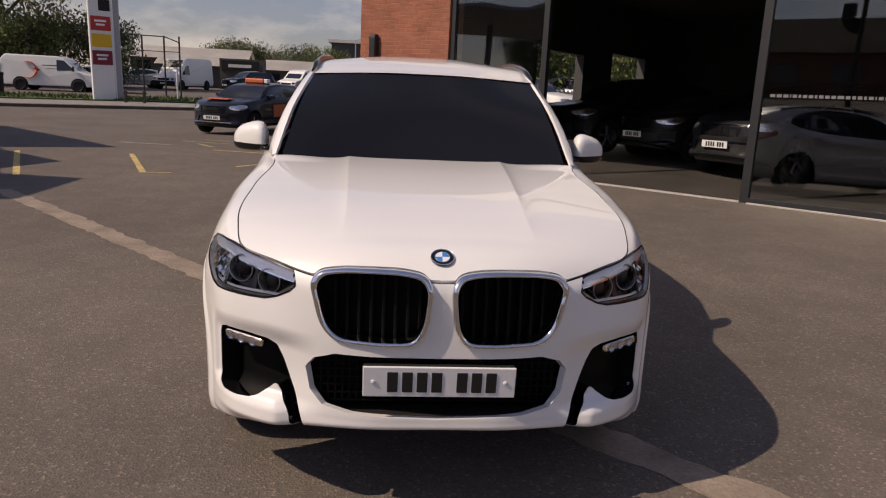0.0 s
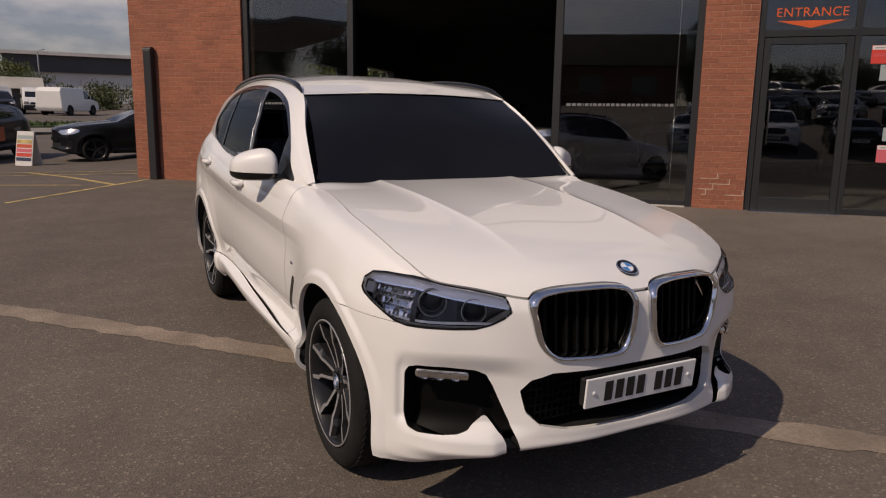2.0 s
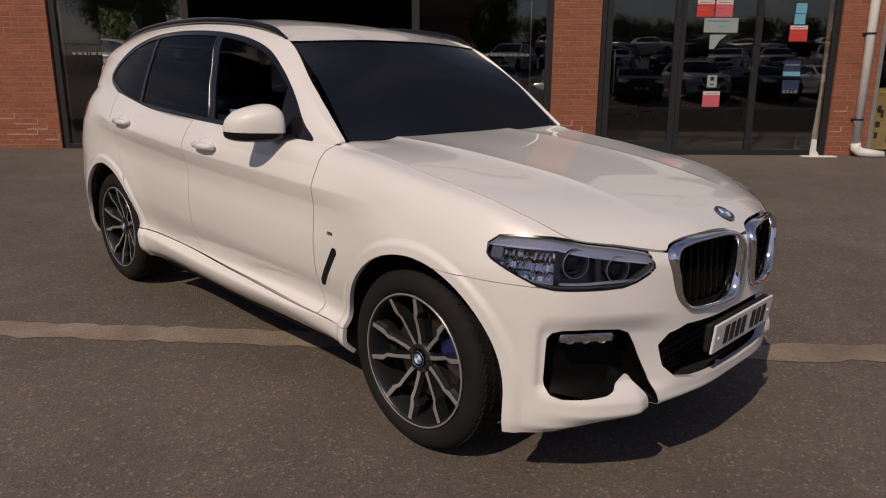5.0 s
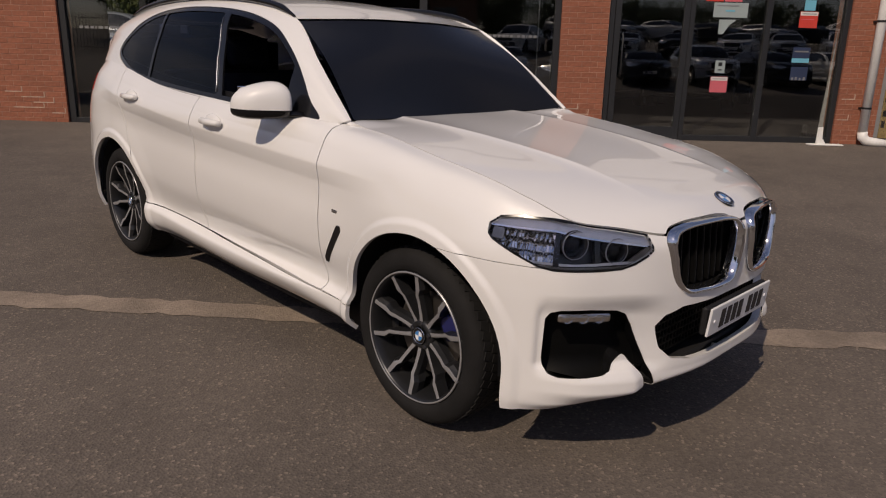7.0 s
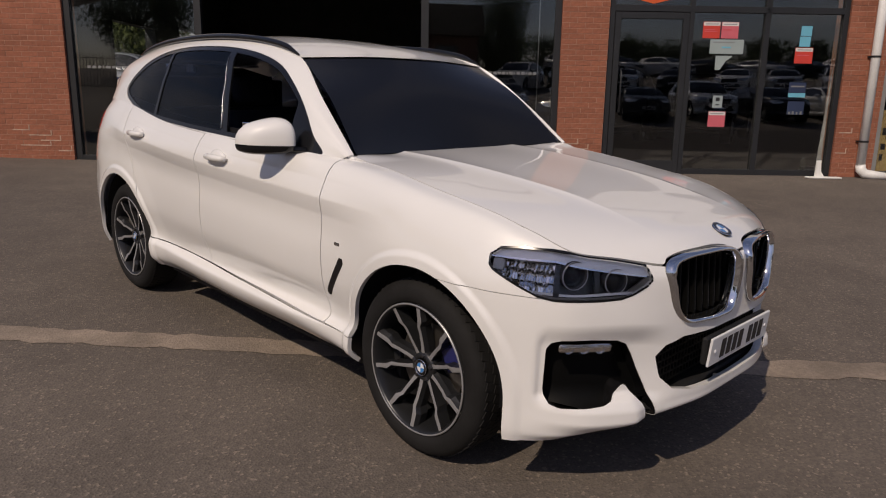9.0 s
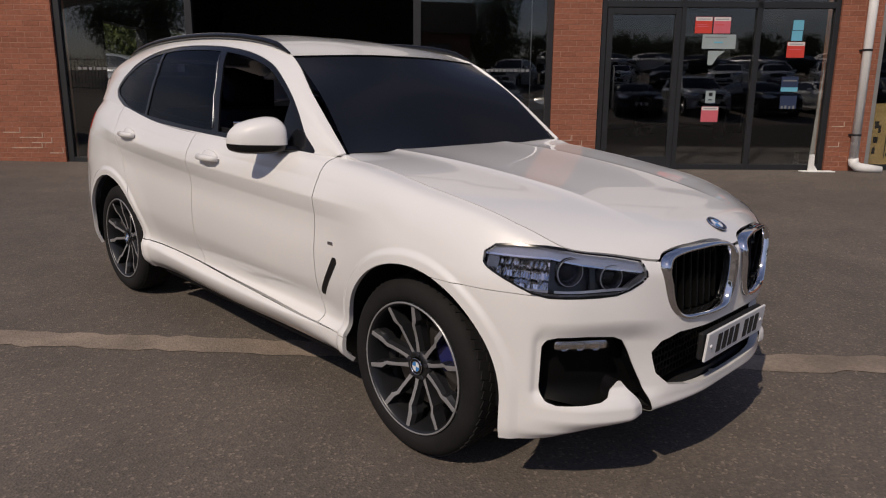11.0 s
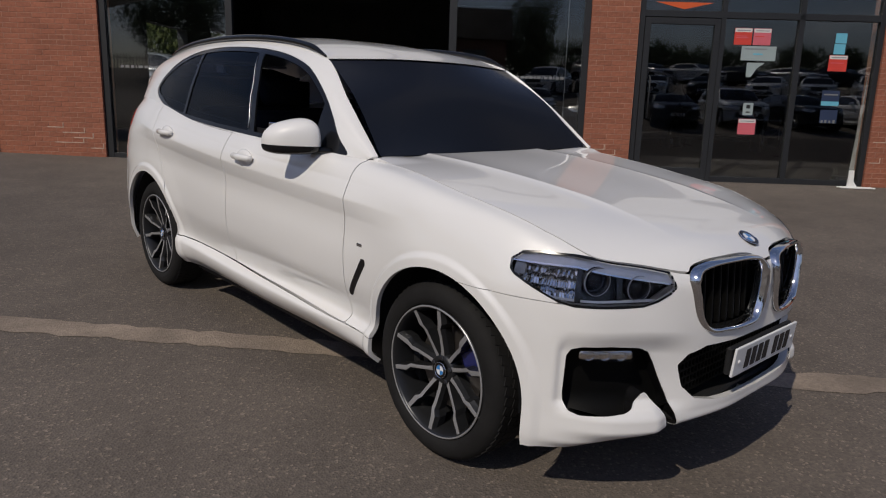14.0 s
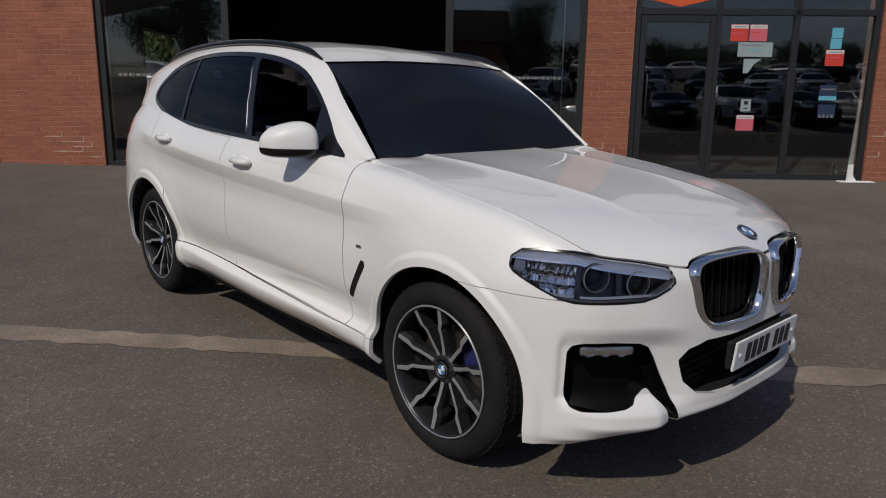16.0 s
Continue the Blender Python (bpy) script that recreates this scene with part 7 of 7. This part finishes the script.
def tree_meshes(seed, height, spread, leaves, size, bushy):
    key = (seed, height, spread, leaves, size, bushy)
    if key in TREE_CACHE:
        return TREE_CACHE[key]
    rnd = random.Random(seed)
    bm = tube([(0, 0, 0), (0.05, 0.02, height * 0.25), (-0.04, 0.05, height * 0.5), (0.05, 0, height * 0.85)], [height * 0.035, height * 0.026, height * 0.017, height * 0.004], 8)
    tips = []
    for i in range(14 if not bushy else 20):
        z = height * rnd.uniform(0.06 if bushy else 0.25, 0.80)
        a = rnd.uniform(0, 2 * math.pi)
        r = spread * rnd.uniform(0.5, 1.0) * (1 - 0.55 * abs(z / height - 0.5))
        end = (r * math.cos(a), r * math.sin(a), min(z + r * rnd.uniform(0.2, 0.7), height * 0.97))
        tube([(0, 0, z), (end[0] * 0.5, end[1] * 0.5, z + (end[2] - z) * 0.6), end], [height * 0.012, height * 0.007, height * 0.002], 5, bm)
        tips += [end, (end[0] * 0.65, end[1] * 0.65, z + (end[2] - z) * 0.75)]
    tips.append((0, 0, height * 0.92))
    trunk = bpy.data.meshes.new("trunk")
    bm.to_mesh(trunk)
    bm.free()
    trunk.materials.append(BARK)
    verts, faces = [], []
    for i in range(leaves):
        t = rnd.choice(tips)
        rad = spread * 0.36
        d = Vector((rnd.gauss(0, 1), rnd.gauss(0, 1), rnd.gauss(0, 0.8)))
        p = Vector(t) + d.normalized() * rad * rnd.random() ** 0.45
        if p.z < 0.05:
            continue
        q = Euler((rnd.uniform(0, 6.3), rnd.uniform(0, 6.3), rnd.uniform(0, 6.3))).to_matrix()
        s = size * rnd.uniform(0.6, 1.3)
        k = len(verts)
        verts += [tuple(p + q @ Vector(c)) for c in ((-s, 0, 0), (0, -s * 0.45, s * 0.1), (s, 0, 0), (0, s * 0.45, s * 0.1))]
        faces.append((k, k + 1, k + 2, k + 3))
    TREE_CACHE[key] = (trunk, verts, faces)
    return TREE_CACHE[key]


def tree(x, y, z, turn, seed, height, spread, mat, label, leaves=2600, size=0.22, bushy=False, group="trees behind the yard", name="tree", grow=1.0):
    t = thing(name, SLOPE @ pose(x, y, z, 0, 0, turn) @ Matrix.Diagonal((grow, grow, grow, 1)), label, "shrub" if name == "shrub" else "tree", group)
    trunk, verts, faces = tree_meshes(seed, height, spread, leaves, size, bushy)
    o = new("trunk", trunk)
    o.parent = t
    key = ("crown", seed, height, leaves, mat.name)
    if key not in TREE_CACHE:
        me = mesh_from("crown", verts, faces)
        me.materials.append(mat)
        TREE_CACHE[key] = me
    c = new("crown", TREE_CACHE[key])
    c.parent = t
    return t


for x_, y_, s_, h_, w_, m_ in ((-32.0, 47, 1, 12.5, 6.0, LEAF_BROWN), (-27.6, 50.5, 1, 12.5, 6.0, LEAF_BROWN), (-37, 55, 1, 12.5, 6.0, LEAF_BROWN), (-23.8, 46.0, 3, 4.6, 2.7, LEAF_GREEN), (-28.4, 44.6, 3, 4.6, 2.7, LEAF_GREEN), (-20.6, 50.0, 3, 4.6, 2.7, LEAF_DARK)):
    tree(x_, y_, -0.05, 40 * s_ + x_, s_, h_, w_, m_, "tall roadside tree with olive-green spring leaves", 24000 if s_ == 1 else 7000, 0.16 if s_ == 1 else 0.11, True)
for x_, y_, s_, h_, w_ in ((-38, 96, 4, 5.6, 3.8), (-33, 98, 5, 5.2, 4.0), (-28, 97, 4, 5.6, 3.8), (-23.5, 99, 5, 5.2, 4.0), (-18.5, 90, 5, 5.2, 4.0), (-14.6, 92, 6, 5.8, 3.0), (-11.0, 90, 5, 5.2, 4.0), (-8.0, 86, 6, 5.8, 3.0), (-5.4, 80, 7, 4.4, 2.8), (-30.4, 94, 6, 5.8, 3.0), (-25.6, 95, 4, 5.6, 3.8), (-20.9, 94, 4, 5.6, 3.8), (-16.4, 95, 4, 5.6, 3.8), (-12.7, 96, 5, 5.2, 4.0)):
    tree(x_, y_, -0.05, 77 * s_ + x_, s_, h_, w_, LEAF_DARK if s_ % 2 else LEAF_GREEN, "bushy green tree behind the sheds", 5000, 0.15, True, grow=0.74 + 0.20 * math.sin(2.3 * x_))
for x_, y_, s_, h_, w_ in ((-1.5, 72, 8, 1.9, 2.0), (1.6, 73, 9, 2.3, 2.4), (4.8, 72, 8, 1.9, 2.0)):
    tree(x_, y_, -0.05, 50 * s_ + x_, s_, h_, w_, LEAF_DARK, "low dark shrub before the warehouse", 2500, 0.13, True, "shrubs before the warehouse", "shrub")
# hedge beyond the showroom's side windows
for i in range(6):
    q_ = SLOPE.inverted() @ SHOP @ Vector((-9.5 - 0.8 * (i % 2), 15.0 + 2.4 * i, 0))
    tree(q_.x, q_.y, ground_z(q_.x, q_.y), 60 * i, 12, 3.3, 3.0, LEAF_GREEN, "leafy green shrub beyond the showroom", 5000, 0.14, True, "shrubs beyond the showroom", "shrub")


# ---- across the forecourt, behind the camera, seen in the glass and paint ----
for u_, v_, s_, h_, w_ in ((-13.0, -34, 10, 5.8, 3.4), (9.0, -47, 10, 5.8, 3.4), (-24, -40, 10, 5.8, 3.4)):
    tree(*far_side(u_, v_), 33 * s_ + u_, s_, h_, w_, LEAF_DARK, "large dark leafy tree across the forecourt", 14000, 0.10, True, "trees across the forecourt")
for i in range(12):
    tree(*far_side(12.0 + 4.0 * i, -60.0 - 2.0 * (i % 3)), 70 * i, 12, 3.3, 3.0, LEAF_DARK, "dark bushy shrub beyond the car park", 5000, 0.14, True, "shrubs beyond the car park", "shrub")
hs = thing("house", SLOPE @ Matrix.Translation(far_side(-7.0, -40.0)) @ pose(0, 0, 0, 0, 0, -44.3), "low brick house with a pitched dark roof", "house")
ROOF_TILE = material("dark_roof_tile", (0.045, 0.04, 0.038), 0.85, vary=0.2, scale=1.0)
part("wall", box(0, 15, -8, 0, 0, 3.0), material("house_brick", (0.20, 0.10, 0.065), 0.9, vary=0.2, scale=1.0), hs)
for y0_, y1_ in ((0.4, -4.0), (-8.4, -4.0)):
    bm_ = bmesh.new()
    bm_.faces.new([bm_.verts.new(p) for p in ((-0.4, y0_, 2.9), (15.4, y0_, 2.9), (15.4, y1_, 5.6), (-0.4, y1_, 5.6))])
    bmesh.ops.solidify(bm_, geom=list(bm_.faces), thickness=0.12)
    part("roof", bm_, ROOF_TILE, hs)
part("chimney", box(4.0, 4.7, -4.4, -3.7, 5.2, 6.5, 0.02), SHED_WALL, hs)
for i in range(4):
    part("window", box(1.2 + 3.6 * i, 2.8 + 3.6 * i, -0.03, 0.03, 1.0, 2.2), DARK_GLASS, hs)
fc = thing("fence", SLOPE @ Matrix.Translation(far_side(-14.0, -24.5)) @ pose(0, 0, 0, 0, 0, -44.3), "dark metal railing fence across the forecourt", "fence")
for i in range(90):
    part("bar", box(0.16 * i - 0.012, 0.16 * i + 0.012, -0.012, 0.012, 0.0, 1.8), STEEL, fc)
for z_ in (0.25, 1.6):
    part("rail", box(0, 14.3, -0.02, 0.02, z_ - 0.02, z_ + 0.02), STEEL, fc)
tp = thing("telegraph_pole", SLOPE @ Matrix.Translation(far_side(0.2, -33.0)), "wooden telegraph pole with a crossbar", "pole")
part("pole", tube([(0, 0, 0), (0, 0, 9.5)], [0.14, 0.10], 10), BARK, tp)
part("crossbar", box(-0.7, 0.7, -0.05, 0.05, 8.7, 8.82), BARK, tp)

# added unseen canopy beside the forecourt, outlined to throw the shadow on the paving
shadow_canopy = thing("canopy", SLOPE, "added unseen grey canopy with a pointed shadow-throwing edge on round posts", "canopy")
CH = 4.4
off = (-0.94 * CH, -0.24 * CH)
pts_ = [(-10.94, 17.03), (-5.60, 10.99), (-7.41, 10.30), (-7.14, 9.90), (-5.58, 8.60), (-6.0, 7.55), (-5.75, 7.10), (-4.53, 6.88), (-4.55, 5.15), (-7.0, 4.4), (-13.5, 4.6), (-16.5, 15.5)]
bm_ = bmesh.new()
f_ = bm_.faces.new([bm_.verts.new((x_ + off[0], y_ + off[1], CH)) for x_, y_ in pts_])
r_ = bmesh.ops.extrude_face_region(bm_, geom=[f_])
bmesh.ops.translate(bm_, verts=[v for v in r_["geom"] if isinstance(v, bmesh.types.BMVert)], vec=(0, 0, 0.12))
bmesh.ops.recalc_face_normals(bm_, faces=bm_.faces)
part("deck", bm_, SIGN_GREY, shadow_canopy)
for x_, y_ in ((-14.5, 6.5), (-17.5, 12.0)):
    part("post", tube([(x_, y_, 0), (x_, y_, CH)], 0.12, 12), SIGN_GREY, shadow_canopy)


# ---- bricks: each pier's courses; those nearest the forecourt's middle are single pieces ----
def brick_mesh(length, name="brick"):
    bm = box(0, length, 0.0, 0.09, 0, 0.068, 0.003)
    me = bpy.data.meshes.new(name)
    bm.to_mesh(me)
    bm.free()
    me.materials.append(BRICK)
    return me


def lay_bricks():
    rnd = random.Random(11)
    shared, rest_v, rest_f, single = {}, {}, {}, {n: 0 for n in PIERS}
    limit = {"wall_corner": 190, "wall_pier": 110, "wall_end": 90}
    proto = {}
    for name, (a, b) in PIERS.items():
        z, course = -0.30, 0
        rest_v[name], rest_f[name] = [], []
        while z < TOP - 0.68:
            x = a - (0.1125 if course % 2 else 0.0)
            while x < b - 0.02:
                x0, x1 = max(x, a), min(x + 0.218, b)
                if x1 - x0 > 0.03:
                    ln = round(x1 - x0, 4)
                    if ln not in shared:
                        shared[ln] = brick_mesh(ln)
                    jig = rnd.uniform(-0.0015, 0.0015)
                    if 0.0 < z < 2.4 and single[name] < limit[name]:
                        ob = new("brick", shared[ln])
                        ob.parent = pier_walls[name]
                        ob.matrix_basis = Matrix.Translation((x0, jig, z))
                        single[name] += 1
                    else:
                        k = len(rest_v[name])
                        rest_v[name] += [(v.co.x + x0, v.co.y + jig, v.co.z + z) for v in shared[ln].vertices]
                        rest_f[name] += [tuple(i + k for i in p.vertices) for p in shared[ln].polygons]
                x += 0.225
            z += 0.075
            course += 1
    for name in PIERS:
        ob = put("bricks", mesh_from("bricks", rest_v[name], rest_f[name]), BRICK, pier_walls[name])
        ob["kind"] = "stuff"
    # pale mortar marks where joints were repointed
    for (x0, x1, z0) in ((7.25, 7.45, 0.20), (7.40, 7.66, 0.275), (7.30, 7.36, 0.12), (7.6, 7.84, 0.13), (7.28, 7.5, 0.35), (-0.75, -0.30, 0.205), (-0.62, -0.28, 0.355), (-0.45, -0.15, 0.28), (-0.2, 0.0, 0.13), (-0.85, -0.60, 0.43), (11.34, 11.5, 0.28), (11.36, 11.55, 0.58)):
        c = round((z0 + 0.30) / 0.075) * 0.075 - 0.30
        p = part("mortar_joint", box(x0, x1, -0.0025, 0.02, c - 0.012, c + 0.002), EFFLORESCENCE, pier_walls["wall_pier" if x0 > 7 and x0 < 8 else "wall_corner" if x0 < 1 else "wall_end"])
        part("mortar_joint", box(x1 - 0.012, x1, -0.0025, 0.02, c, c + 0.067), EFFLORESCENCE, pier_walls["wall_pier" if x0 > 7 and x0 < 8 else "wall_corner" if x0 < 1 else "wall_end"])


lay_bricks()
